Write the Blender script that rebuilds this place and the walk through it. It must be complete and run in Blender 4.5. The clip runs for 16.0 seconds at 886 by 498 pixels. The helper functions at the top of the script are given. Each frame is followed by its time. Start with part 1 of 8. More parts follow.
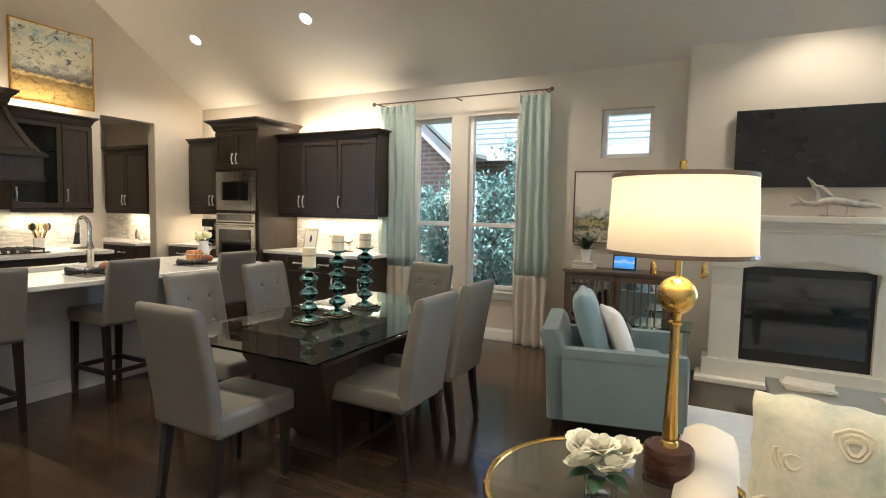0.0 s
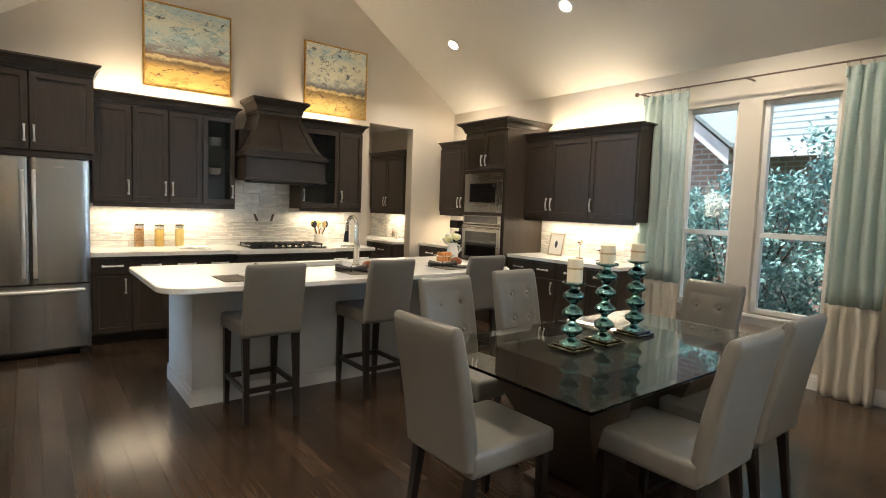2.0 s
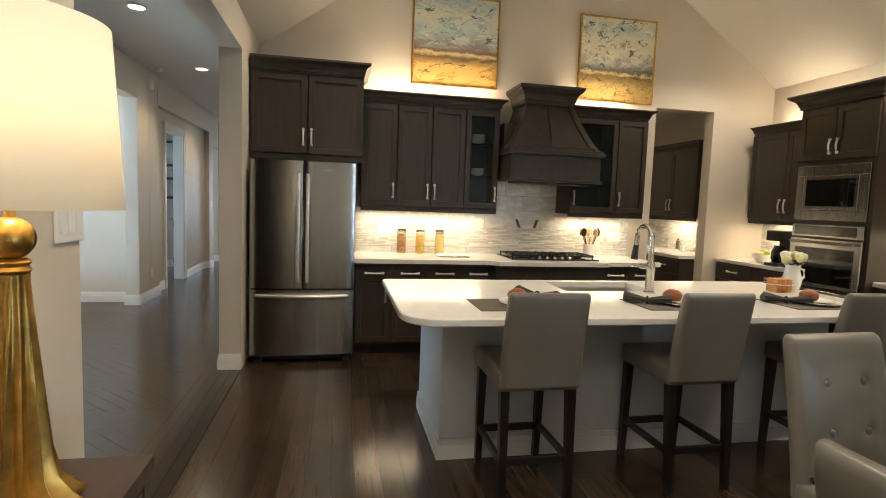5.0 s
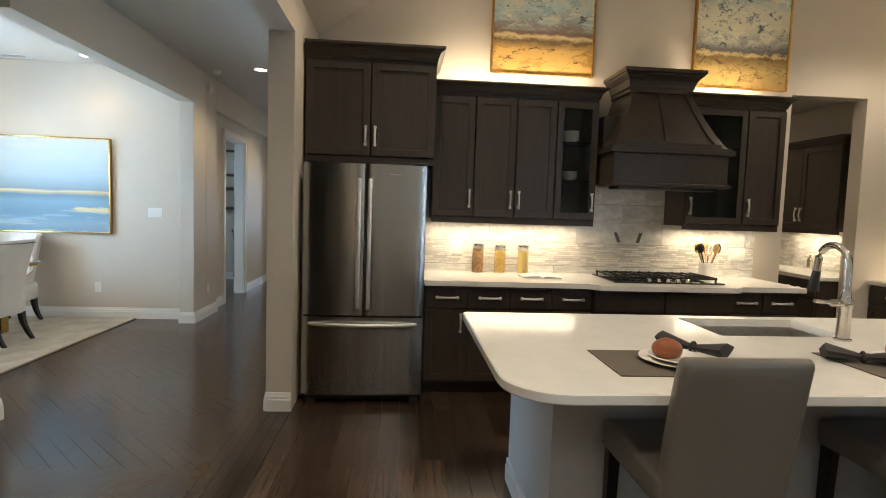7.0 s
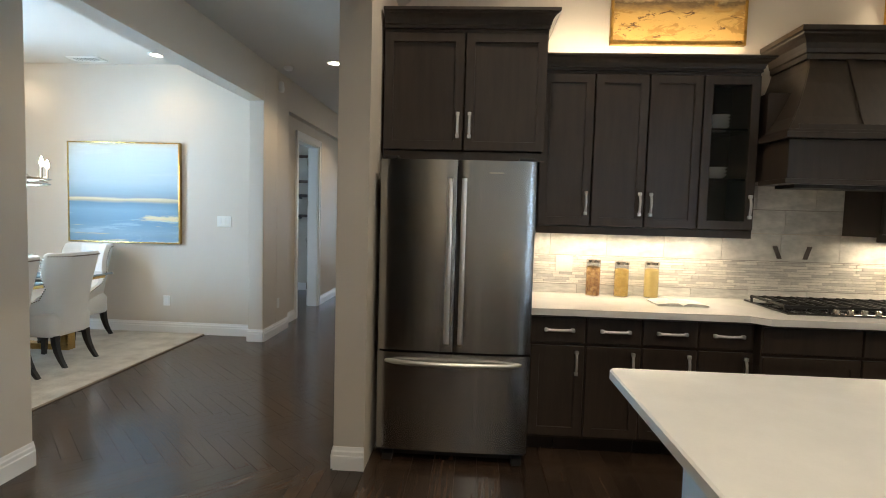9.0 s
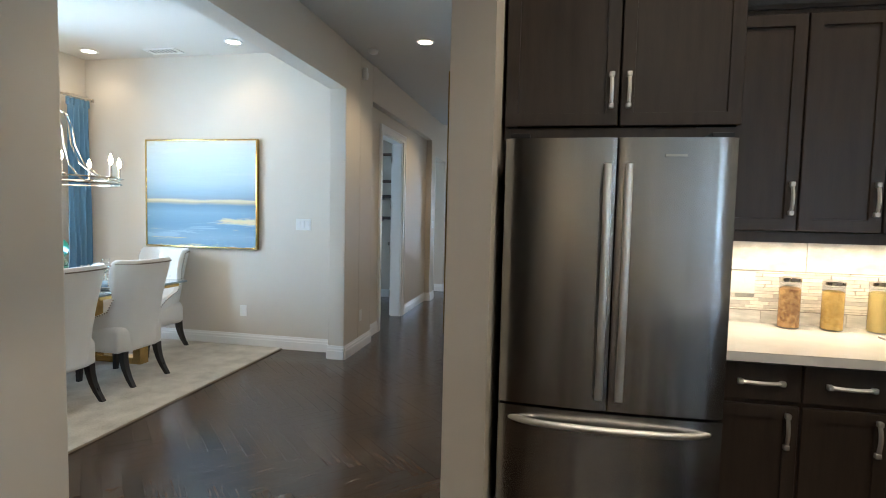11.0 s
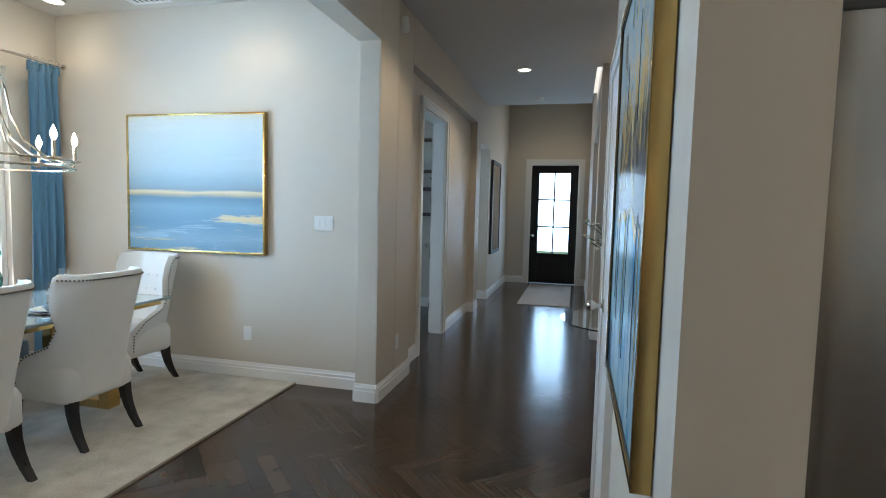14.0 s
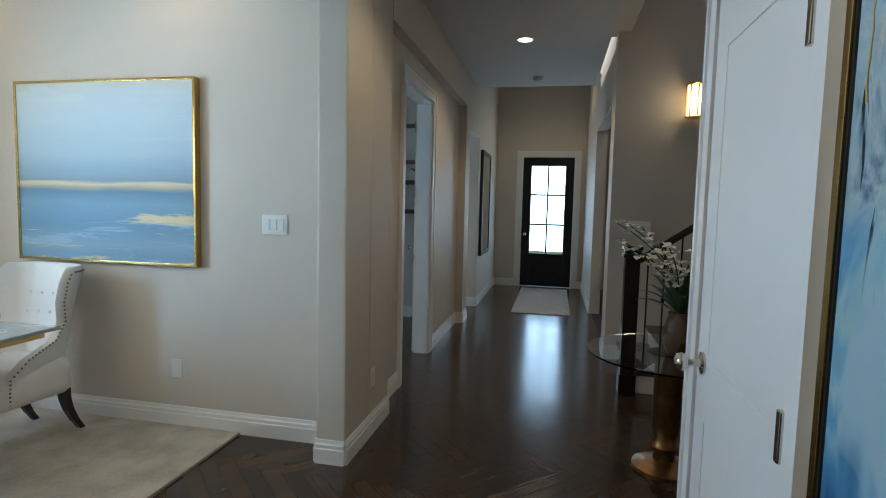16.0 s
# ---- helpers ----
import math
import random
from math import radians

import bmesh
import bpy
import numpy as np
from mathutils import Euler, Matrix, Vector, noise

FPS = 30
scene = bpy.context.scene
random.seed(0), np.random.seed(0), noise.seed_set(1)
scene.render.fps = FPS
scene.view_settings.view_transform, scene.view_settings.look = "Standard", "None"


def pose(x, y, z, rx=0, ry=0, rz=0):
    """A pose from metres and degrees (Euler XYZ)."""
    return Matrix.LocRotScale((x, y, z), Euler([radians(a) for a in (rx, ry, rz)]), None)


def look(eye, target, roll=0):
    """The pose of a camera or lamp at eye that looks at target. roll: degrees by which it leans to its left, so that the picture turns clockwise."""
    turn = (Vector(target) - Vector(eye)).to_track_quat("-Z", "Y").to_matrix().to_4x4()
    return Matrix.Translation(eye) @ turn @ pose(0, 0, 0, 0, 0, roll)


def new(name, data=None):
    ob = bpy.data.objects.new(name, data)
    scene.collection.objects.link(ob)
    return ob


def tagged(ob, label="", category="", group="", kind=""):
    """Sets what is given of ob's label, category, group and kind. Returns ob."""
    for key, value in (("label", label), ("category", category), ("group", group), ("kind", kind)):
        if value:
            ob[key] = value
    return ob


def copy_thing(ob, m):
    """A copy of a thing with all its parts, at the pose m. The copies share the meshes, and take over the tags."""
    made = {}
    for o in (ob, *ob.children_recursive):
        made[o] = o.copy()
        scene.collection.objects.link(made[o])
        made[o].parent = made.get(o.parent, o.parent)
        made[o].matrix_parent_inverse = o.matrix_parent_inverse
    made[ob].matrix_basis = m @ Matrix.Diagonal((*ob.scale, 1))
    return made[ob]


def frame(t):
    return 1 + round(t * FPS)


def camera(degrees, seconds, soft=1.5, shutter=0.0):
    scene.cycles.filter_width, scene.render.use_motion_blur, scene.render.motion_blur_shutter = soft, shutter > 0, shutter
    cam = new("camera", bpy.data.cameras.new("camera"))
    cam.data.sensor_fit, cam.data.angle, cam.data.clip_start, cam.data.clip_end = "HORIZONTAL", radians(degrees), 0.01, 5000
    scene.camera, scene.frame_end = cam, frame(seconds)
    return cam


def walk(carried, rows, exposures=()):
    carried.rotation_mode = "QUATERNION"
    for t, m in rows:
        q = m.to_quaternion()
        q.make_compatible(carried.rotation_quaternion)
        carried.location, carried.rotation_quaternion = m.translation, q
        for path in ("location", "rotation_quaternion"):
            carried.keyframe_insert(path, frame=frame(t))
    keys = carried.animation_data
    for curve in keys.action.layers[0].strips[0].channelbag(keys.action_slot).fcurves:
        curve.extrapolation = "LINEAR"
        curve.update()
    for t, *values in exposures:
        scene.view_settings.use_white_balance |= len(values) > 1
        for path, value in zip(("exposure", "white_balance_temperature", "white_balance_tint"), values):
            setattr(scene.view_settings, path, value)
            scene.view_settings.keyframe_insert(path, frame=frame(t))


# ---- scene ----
# the walk: seconds, x, y, z, yaw, pitch, roll
cam = camera(79.5, 16.0, soft=1.0)
ROWS = [
    (0, -0.216, -0.049, 1.459, 27.728, -4.073, -1.130),
    (0.5, -0.312, 0.005, 1.463, 33.332, -4.045, -1.401),
    (1, -0.422, 0.065, 1.464, 39.249, -4.099, -1.654),
    (1.5, -0.556, 0.140, 1.460, 45.554, -4.258, -1.878),
    (2, -0.714, 0.223, 1.459, 52.139, -4.428, -2.044),
    (2.5, -0.889, 0.299, 1.460, 59.026, -4.577, -2.120),
    (3, -1.069, 0.374, 1.459, 65.035, -4.756, -2.148),
    (3.5, -1.244, 0.456, 1.457, 69.239, -4.937, -2.155),
    (4, -1.417, 0.528, 1.456, 73.367, -5.094, -2.160),
    (6.5, -2.421, 0.525, 1.453, 83.785, -4.335, -1.852),
    (7, -2.647, 0.498, 1.452, 85.639, -4.165, -1.839),
    (7.5, -2.868, 0.468, 1.454, 87.584, -3.991, -1.825),
    (8, -3.082, 0.428, 1.455, 89.628, -3.854, -1.780),
    (8.5, -3.293, 0.385, 1.454, 91.432, -3.755, -1.695),
    (9, -3.500, 0.327, 1.454, 93.344, -3.674, -1.587),
    (9.5, -3.705, 0.251, 1.450, 95.470, -3.651, -1.489),
    (10, -3.907, 0.158, 1.448, 97.826, -3.614, -1.409),
    (12.5, -4.925, -0.290, 1.446, 103.747, -4.057, -1.472),
    (13, -5.128, -0.381, 1.441, 104.037, -4.124, -1.535),
    (13.5, -5.344, -0.476, 1.435, 104.024, -4.227, -1.452),
    (14, -5.560, -0.580, 1.442, 104.026, -4.254, -1.429),
    (14.5, -5.790, -0.683, 1.435, 103.907, -4.359, -1.484),
    (15, -6.026, -0.770, 1.445, 103.731, -4.351, -1.508),
    (15.5, -6.259, -0.829, 1.444, 103.289, -4.508, -1.506),
    (16, -6.503, -0.872, 1.446, 101.898, -4.639, -1.381),
]
walk(cam, [(t, pose(x, y, z, 90 + pitch, roll, yaw)) for t, x, y, z, yaw, pitch, roll in ROWS],
     exposures=[(0, 1.08, 5950, 10), (2.5, 1.05, 6100, 10), (4.2, 1.0, 6350, 10), (6.5, 0.72, 6250, 10), (8, 0.64, 6200, 10), (10.2, 0.68, 5950, 10), (12.5, 0.74, 5850, 9), (14, 0.46, 5750, 8), (15, 0.18, 5700, 7), (15.5, 0.10, 5750, 7), (16, 0.06, 5950, 7)])

# ---- light ----
world = bpy.data.worlds.new("world")
scene.world = world
world.use_nodes = True
wn = world.node_tree
sky = wn.nodes.new("ShaderNodeTexSky")
sky.sky_type, sky.sun_disc = "NISHITA", False
sky.sun_elevation, sky.sun_rotation = radians(50), radians(200)
wn.links.new(sky.outputs[0], wn.nodes["Background"].inputs[0])
wn.nodes["Background"].inputs[1].default_value = 0.15
sun = new("sun", bpy.data.lights.new("sun", "SUN"))
sun.data.energy, sun.data.angle, sun.data.color = 5.0, radians(0.6), (1, 0.95, 0.87)
sun.matrix_world = look((0, 0, 30), (-10, 10, 0))
WARM = (1.0, 0.78, 0.50)
DAY = (0.58, 0.80, 1.0)


def lamp(name, kind, at, energy, color=WARM, size=0.1, target=None, sizey=None, angle=None):
    data = bpy.data.lights.new(name, kind)
    data.energy, data.color = energy, color
    if kind == "AREA":
        data.shape, data.size = ("RECTANGLE" if sizey else "DISK"), size
        if sizey:
            data.size_y = sizey
    else:
        data.shadow_soft_size = size
    if kind == "SPOT":
        data.spot_size, data.spot_blend = radians(angle or 110), 0.6
    ob = new(name, data)
    ob.matrix_world = look(at, target or (at[0] + 1e-4, at[1], at[2] - 1))
    return ob


# ---- materials ----
def mat(name, color, rough=0.5, metal=0.0, var=0.12, scale=6.0, stretch=(1, 1, 1), bump=0.15, fine=60.0, coat=0.0, color2=None, vary=0.0, sheen=0.0):
    """A procedural surface: coarse and fine noise in colour, roughness and relief."""
    m = bpy.data.materials.new(name)
    m.use_nodes = True
    nt = m.node_tree
    b = nt.nodes["Principled BSDF"]
    tc = nt.nodes.new("ShaderNodeTexCoord")
    mp = nt.nodes.new("ShaderNodeMapping")
    mp.inputs["Scale"].default_value = stretch
    nt.links.new(tc.outputs["Object"], mp.inputs[0])
    n1, n2 = nt.nodes.new("ShaderNodeTexNoise"), nt.nodes.new("ShaderNodeTexNoise")
    n1.inputs["Scale"].default_value, n1.inputs["Detail"].default_value = scale, 4
    n2.inputs["Scale"].default_value, n2.inputs["Detail"].default_value = fine, 3
    nt.links.new(mp.outputs[0], n1.inputs[0])
    nt.links.new(mp.outputs[0], n2.inputs[0])
    add = nt.nodes.new("ShaderNodeMath")
    add.operation = "MULTIPLY_ADD"
    nt.links.new(n2.outputs[0], add.inputs[0])
    add.inputs[1].default_value = 0.35
    nt.links.new(n1.outputs[0], add.inputs[2])
    fac = add.outputs[0]
    if vary:
        info, mul = nt.nodes.new("ShaderNodeObjectInfo"), nt.nodes.new("ShaderNodeMath")
        mul.operation = "MULTIPLY_ADD"
        nt.links.new(info.outputs["Random"], mul.inputs[0])
        mul.inputs[1].default_value = vary
        nt.links.new(fac, mul.inputs[2])
        off = nt.nodes.new("ShaderNodeMath")
        off.inputs[1].default_value = -vary / 2
        nt.links.new(mul.outputs[0], off.inputs[0])
        fac = off.outputs[0]
    ramp = nt.nodes.new("ShaderNodeValToRGB")
    c = Vector(color)
    lo, hi = c * (1 - var), c * (1 + var)
    if color2:
        lo, hi = c, Vector(color2)
    ramp.color_ramp.elements[0].position, ramp.color_ramp.elements[1].position = 0.38, 0.95
    ramp.color_ramp.elements[0].color = (*lo, 1)
    ramp.color_ramp.elements[1].color = (*[min(1, q) for q in hi], 1)
    nt.links.new(fac, ramp.inputs[0])
    nt.links.new(ramp.outputs[0], b.inputs["Base Color"])
    rm = nt.nodes.new("ShaderNodeMapRange")
    rm.inputs[1].default_value, rm.inputs[2].default_value = 0.3, 1.0
    rm.inputs[3].default_value, rm.inputs[4].default_value = max(0.02, rough * 0.85), min(1, rough * 1.15)
    nt.links.new(n1.outputs[0], rm.inputs[0])
    nt.links.new(rm.outputs[0], b.inputs["Roughness"])
    b.inputs["Metallic"].default_value = metal
    b.inputs["Coat Weight"].default_value = coat
    b.inputs["Sheen Weight"].default_value = sheen
    if bump:
        bp = nt.nodes.new("ShaderNodeBump")
        bp.inputs["Strength"].default_value, bp.inputs["Distance"].default_value = bump, 0.004
        nt.links.new(fac, bp.inputs["Height"])
        nt.links.new(bp.outputs[0], b.inputs["Normal"])
    return m


def glow(name, color, strength):
    m = mat(name, color, 0.6, bump=0)
    b = m.node_tree.nodes["Principled BSDF"]
    b.inputs["Emission Color"].default_value = (*color, 1)
    b.inputs["Emission Strength"].default_value = strength
    return m


def glass(name, color=(1, 1, 1), rough=0.0, ior=1.45):
    m = mat(name, color, rough, var=0.0, bump=0)
    b = m.node_tree.nodes["Principled BSDF"]
    b.inputs["Transmission Weight"].default_value = 1
    b.inputs["IOR"].default_value = ior
    return m


def thin_glass(name, alpha=0.11):
    """A thin clear sheet: sharp reflections over what lies behind it."""
    m = mat(name, (0.04, 0.05, 0.05), 0.02, var=0.0, bump=0)
    m.node_tree.nodes["Principled BSDF"].inputs["Alpha"].default_value = alpha
    return m


def let_through(m, color, weight):
    """Gives a cloth some light from behind."""
    nt = m.node_tree
    tr, mx = nt.nodes.new("ShaderNodeBsdfTranslucent"), nt.nodes.new("ShaderNodeMixShader")
    tr.inputs["Color"].default_value = (*color, 1)
    mx.inputs[0].default_value = weight
    nt.links.new(nt.nodes["Principled BSDF"].outputs[0], mx.inputs[1])
    nt.links.new(tr.outputs[0], mx.inputs[2])
    nt.links.new(mx.outputs[0], nt.nodes["Material Output"].inputs["Surface"])


def shade_mat(name, color, strength, through_w=0.35):
    m = mat(name, color, 0.9, var=0.05, fine=200, stretch=(1, 1, 4), bump=0.1, sheen=0.1)
    b = m.node_tree.nodes["Principled BSDF"]
    b.inputs["Emission Color"].default_value = (1.0, 0.84, 0.60, 1)
    b.inputs["Emission Strength"].default_value = strength
    let_through(m, color, through_w)
    return m


WALL = mat("wall_paint", (0.62, 0.56, 0.48), 0.6, var=0.02, scale=2, fine=220, bump=0.12)
CEIL = mat("ceiling_paint", (0.60, 0.57, 0.52), 0.8, var=0.02, scale=2, fine=200, bump=0.15)
TRIM = mat("white_trim_paint", (0.80, 0.79, 0.77), 0.34, var=0.0, bump=0.04)
FLOORM = mat("dark_hardwood", (0.019, 0.0125, 0.0085), 0.20, scale=2.0, stretch=(1.2, 2.5, 1), fine=14, bump=0.04, vary=0.45, color2=(0.068, 0.043, 0.028))
JOINT = mat("dark_floor_joint", (0.015, 0.010, 0.007), 0.5, var=0.2)
CAB = mat("espresso_stained_wood", (0.031, 0.0228, 0.0176), 0.40, scale=3, stretch=(10, 10, 1), fine=25, bump=0.08, color2=(0.052, 0.038, 0.0285))
HANDLE = mat("satin_steel_handle", (0.86, 0.85, 0.83), 0.46, 1.0, var=0.06, bump=0.0)
CABIN = mat("cabinet_inside", (0.035, 0.028, 0.024), 0.6, var=0.2)
QUARTZ = mat("white_quartz", (0.80, 0.79, 0.76), 0.14, var=0.04, scale=9, fine=90, bump=0.0)
# upright streaks in the colour imitate drawn-out reflections on the doors
STEEL = mat("brushed_stainless_steel", (0.40, 0.395, 0.385), 0.24, 1.0, var=0.09, scale=3.0, stretch=(9, 9, 0.08), fine=16, bump=0.0)
# brushed sideways: highlights drawn out upright
grain = STEEL.node_tree.nodes.new("ShaderNodeTangent")
grain.direction_type, grain.axis = "RADIAL", "Z"
STEEL.node_tree.links.new(grain.outputs[0], STEEL.node_tree.nodes["Principled BSDF"].inputs["Tangent"])
STEEL.node_tree.nodes["Principled BSDF"].inputs["Anisotropic"].default_value = 0.6
STEEL.node_tree.nodes["Principled BSDF"].inputs["Anisotropic Rotation"].default_value = 0.25
STEELD = mat("satin_nickel", (0.62, 0.58, 0.52), 0.22, 1.0, var=0.1, bump=0.02)
BLACK = mat("black_glass", (0.008, 0.008, 0.009), 0.08, var=0.1, bump=0, coat=0.5)
IRON = mat("black_iron", (0.012, 0.012, 0.012), 0.45, var=0.3, bump=0.2)
ISLAND = mat("island_grey_paint", (0.54, 0.55, 0.56), 0.5, var=0.03, fine=200, bump=0.1)
LEATHER = mat("taupe_leather", (0.158, 0.147, 0.131), 0.33, var=0.06, scale=5, fine=140, bump=0.18, coat=0.05)
LEGS = mat("black_brown_wood", (0.012, 0.008, 0.007), 0.32, var=0.3, stretch=(8, 8, 1))
TGLASS = glass("clear_table_glass", (0.92, 0.98, 0.96))
EDGEG = glass("green_glass_edge", (0.55, 0.85, 0.75), 0.05)
PANE = glass("window_glass", (1, 1, 1))
TEALG = glass("teal_glass", (0.10, 0.55, 0.52), 0.03)
THIN = thin_glass("thin_clear_glass")
CLEARG = glass("clear_glass", (0.97, 0.98, 0.98))
WAX = mat("ivory_wax", (0.75, 0.68, 0.52), 0.55, var=0.04, bump=0.05)
MERC = mat("mercury_glass", (0.03, 0.05, 0.045), 0.05, 1.0, scale=22, fine=40, bump=0.7, color2=(0.36, 0.68, 0.68))
# brown in the colour stands for the table reflected in the candlestick bases
MERCD = mat("table_reflecting_mercury_glass", (0.05, 0.042, 0.03), 0.07, 1.0, scale=22, fine=40, bump=0.5, color2=(0.30, 0.30, 0.24))
BRASS = mat("brushed_brass", (0.62, 0.42, 0.13), 0.28, 1.0, var=0.15, scale=8, bump=0.06)
GOLD = mat("antique_gold_leaf", (0.50, 0.29, 0.07), 0.36, 0.9, var=0.45, scale=14, fine=50, bump=0.25)
TEALF = mat("blue_grey_upholstery", (0.115, 0.160, 0.170), 0.85, var=0.08, fine=300, bump=0.3, sheen=0.3)
TEALP = mat("pale_blue_cushion", (0.20, 0.30, 0.34), 0.85, var=0.10, fine=250, bump=0.3, sheen=0.3)
CREAM = mat("cream_linen", (0.68, 0.60, 0.48), 0.88, var=0.04, fine=300, bump=0.3, sheen=0.2)
IVORY = mat("ivory_upholstery", (0.76, 0.74, 0.71), 0.85, var=0.03, fine=300, bump=0.25, sheen=0.2)
STONE = mat("cast_limestone", (0.76, 0.71, 0.62), 0.7, var=0.05, scale=4, fine=80, bump=0.3)
WALNUT = mat("greyed_brown_wood", (0.075, 0.048, 0.033), 0.5, scale=3, stretch=(1, 8, 8), fine=40, color2=(0.16, 0.105, 0.075), bump=0.15)
DARKW = mat("dark_walnut_wood", (0.022, 0.012, 0.009), 0.4, scale=3, stretch=(1.5, 10, 10), fine=30, color2=(0.065, 0.04, 0.03), bump=0.15)
MIRROR = mat("mirror_silver", (0.80, 0.82, 0.82), 0.03, 1.0, var=0.02, bump=0)
GREYT = mat("grey_wood", (0.16, 0.15, 0.12), 0.45, scale=3, stretch=(2, 12, 12), fine=40, color2=(0.26, 0.24, 0.20))
WHITEP = mat("white_ceramic", (0.82, 0.80, 0.76), 0.18, var=0.02, bump=0)
PETAL = mat("white_petal", (0.84, 0.82, 0.70), 0.6, var=0.05, bump=0.05)
LEAF = mat("dark_leaf", (0.03, 0.075, 0.03), 0.45, var=0.3, scale=8)
TVB = mat("matt_black_screen", (0.006, 0.006, 0.007), 0.3, var=0.1, bump=0)
PLASTIC = mat("white_plastic", (0.80, 0.79, 0.75), 0.35, var=0.01, bump=0)
BULB = glow("lit_lens", (1.0, 0.86, 0.62), 14)
STRIP = glow("warm_light_strip", (1.0, 0.78, 0.48), 10)
BLUE = mat("blue_curtain_cloth", (0.085, 0.20, 0.33), 0.8, var=0.12, fine=200, stretch=(1, 1, 0.3), bump=0.2, sheen=0.2)


def painted(name, stops, scale, stretch, axis=2, lo=0.0, hi=1.0, wob=0.25, streak=12.0, rough=0.6, patches=()):
    """Layered paint: colour bands up the canvas, broken up by palette-knife noise."""
    m = bpy.data.materials.new(name)
    m.use_nodes = True
    nt = m.node_tree
    b = nt.nodes["Principled BSDF"]
    tc, sx = nt.nodes.new("ShaderNodeTexCoord"), nt.nodes.new("ShaderNodeSeparateXYZ")
    nt.links.new(tc.outputs["Object"], sx.inputs[0])
    rng = nt.nodes.new("ShaderNodeMapRange")
    rng.inputs[1].default_value, rng.inputs[2].default_value = lo, hi
    nt.links.new(sx.outputs[axis], rng.inputs[0])
    mp = nt.nodes.new("ShaderNodeMapping")
    mp.inputs["Scale"].default_value = stretch
    nt.links.new(tc.outputs["Object"], mp.inputs[0])
    n1, n2 = nt.nodes.new("ShaderNodeTexNoise"), nt.nodes.new("ShaderNodeTexNoise")
    n1.inputs["Scale"].default_value, n1.inputs["Detail"].default_value, n1.inputs["Roughness"].default_value = scale, 6, 0.65
    n2.inputs["Scale"].default_value, n2.inputs["Detail"].default_value = streak, 5
    nt.links.new(mp.outputs[0], n1.inputs[0])
    nt.links.new(mp.outputs[0], n2.inputs[0])
    s = nt.nodes.new("ShaderNodeMath")
    s.operation = "ADD"
    nt.links.new(n1.outputs[0], s.inputs[0])
    nt.links.new(n2.outputs[0], s.inputs[1])
    w = nt.nodes.new("ShaderNodeMath")
    w.operation = "MULTIPLY_ADD"
    nt.links.new(s.outputs[0], w.inputs[0])
    w.inputs[1].default_value = wob
    nt.links.new(rng.outputs[0], w.inputs[2])
    o = nt.nodes.new("ShaderNodeMath")
    o.inputs[1].default_value = -wob
    nt.links.new(w.outputs[0], o.inputs[0])
    ramp = nt.nodes.new("ShaderNodeValToRGB")
    el = ramp.color_ramp.elements
    for i, (p, c) in enumerate(stops):
        e = el[i] if i < 2 else el.new(p)
        e.position, e.color = p, (*c, 1)
    nt.links.new(o.outputs[0], ramp.inputs[0])
    out = ramp.outputs[0]
    for i, (col, sc, thr, p0, p1) in enumerate(patches):
        nz, mp2 = nt.nodes.new("ShaderNodeTexNoise"), nt.nodes.new("ShaderNodeMapping")
        mp2.inputs["Location"].default_value, mp2.inputs["Scale"].default_value = (3.7 * i, 1.3, 5.1 * i), stretch
        nt.links.new(tc.outputs["Object"], mp2.inputs[0])
        nt.links.new(mp2.outputs[0], nz.inputs[0])
        nz.inputs["Scale"].default_value, nz.inputs["Detail"].default_value, nz.inputs["Roughness"].default_value, nz.inputs["Distortion"].default_value = sc, 7, 0.7, 0.8
        step, win, mulp, mix = nt.nodes.new("ShaderNodeMapRange"), nt.nodes.new("ShaderNodeMapRange"), nt.nodes.new("ShaderNodeMath"), nt.nodes.new("ShaderNodeMixRGB")
        step.inputs[1].default_value, step.inputs[2].default_value = thr, thr + 0.045
        nt.links.new(nz.outputs[0], step.inputs[0])
        win.inputs[1].default_value, win.inputs[2].default_value = p0, p1
        nt.links.new(rng.outputs[0], win.inputs[0])
        mulp.operation = "MULTIPLY"
        nt.links.new(step.outputs[0], mulp.inputs[0])
        nt.links.new(win.outputs[0], mulp.inputs[1])
        nt.links.new(mulp.outputs[0], mix.inputs[0])
        nt.links.new(out, mix.inputs[1])
        mix.inputs[2].default_value = (*col, 1)
        out = mix.outputs[0]
    nt.links.new(out, b.inputs["Base Color"])
    b.inputs["Roughness"].default_value = rough
    bp = nt.nodes.new("ShaderNodeBump")
    bp.inputs["Strength"].default_value, bp.inputs["Distance"].default_value = 0.3, 0.004
    nt.links.new(s.outputs[0], bp.inputs["Height"])
    nt.links.new(bp.outputs[0], b.inputs["Normal"])
    return m


# ---- mesh helpers ----
def box(bm, x0, x1, y0, y1, z0, z1, bevel=0.0, seg=2):
    r = bmesh.ops.create_cube(bm, size=1)
    vs = r["verts"]
    bmesh.ops.scale(bm, vec=(abs(x1 - x0), abs(y1 - y0), abs(z1 - z0)), verts=vs)
    bmesh.ops.translate(bm, vec=((x0 + x1) / 2, (y0 + y1) / 2, (z0 + z1) / 2), verts=vs)
    if bevel:
        es = list({e for v in vs for e in v.link_edges})
        bmesh.ops.bevel(bm, geom=es, offset=bevel, segments=seg, profile=0.6, affect="EDGES")
    return vs


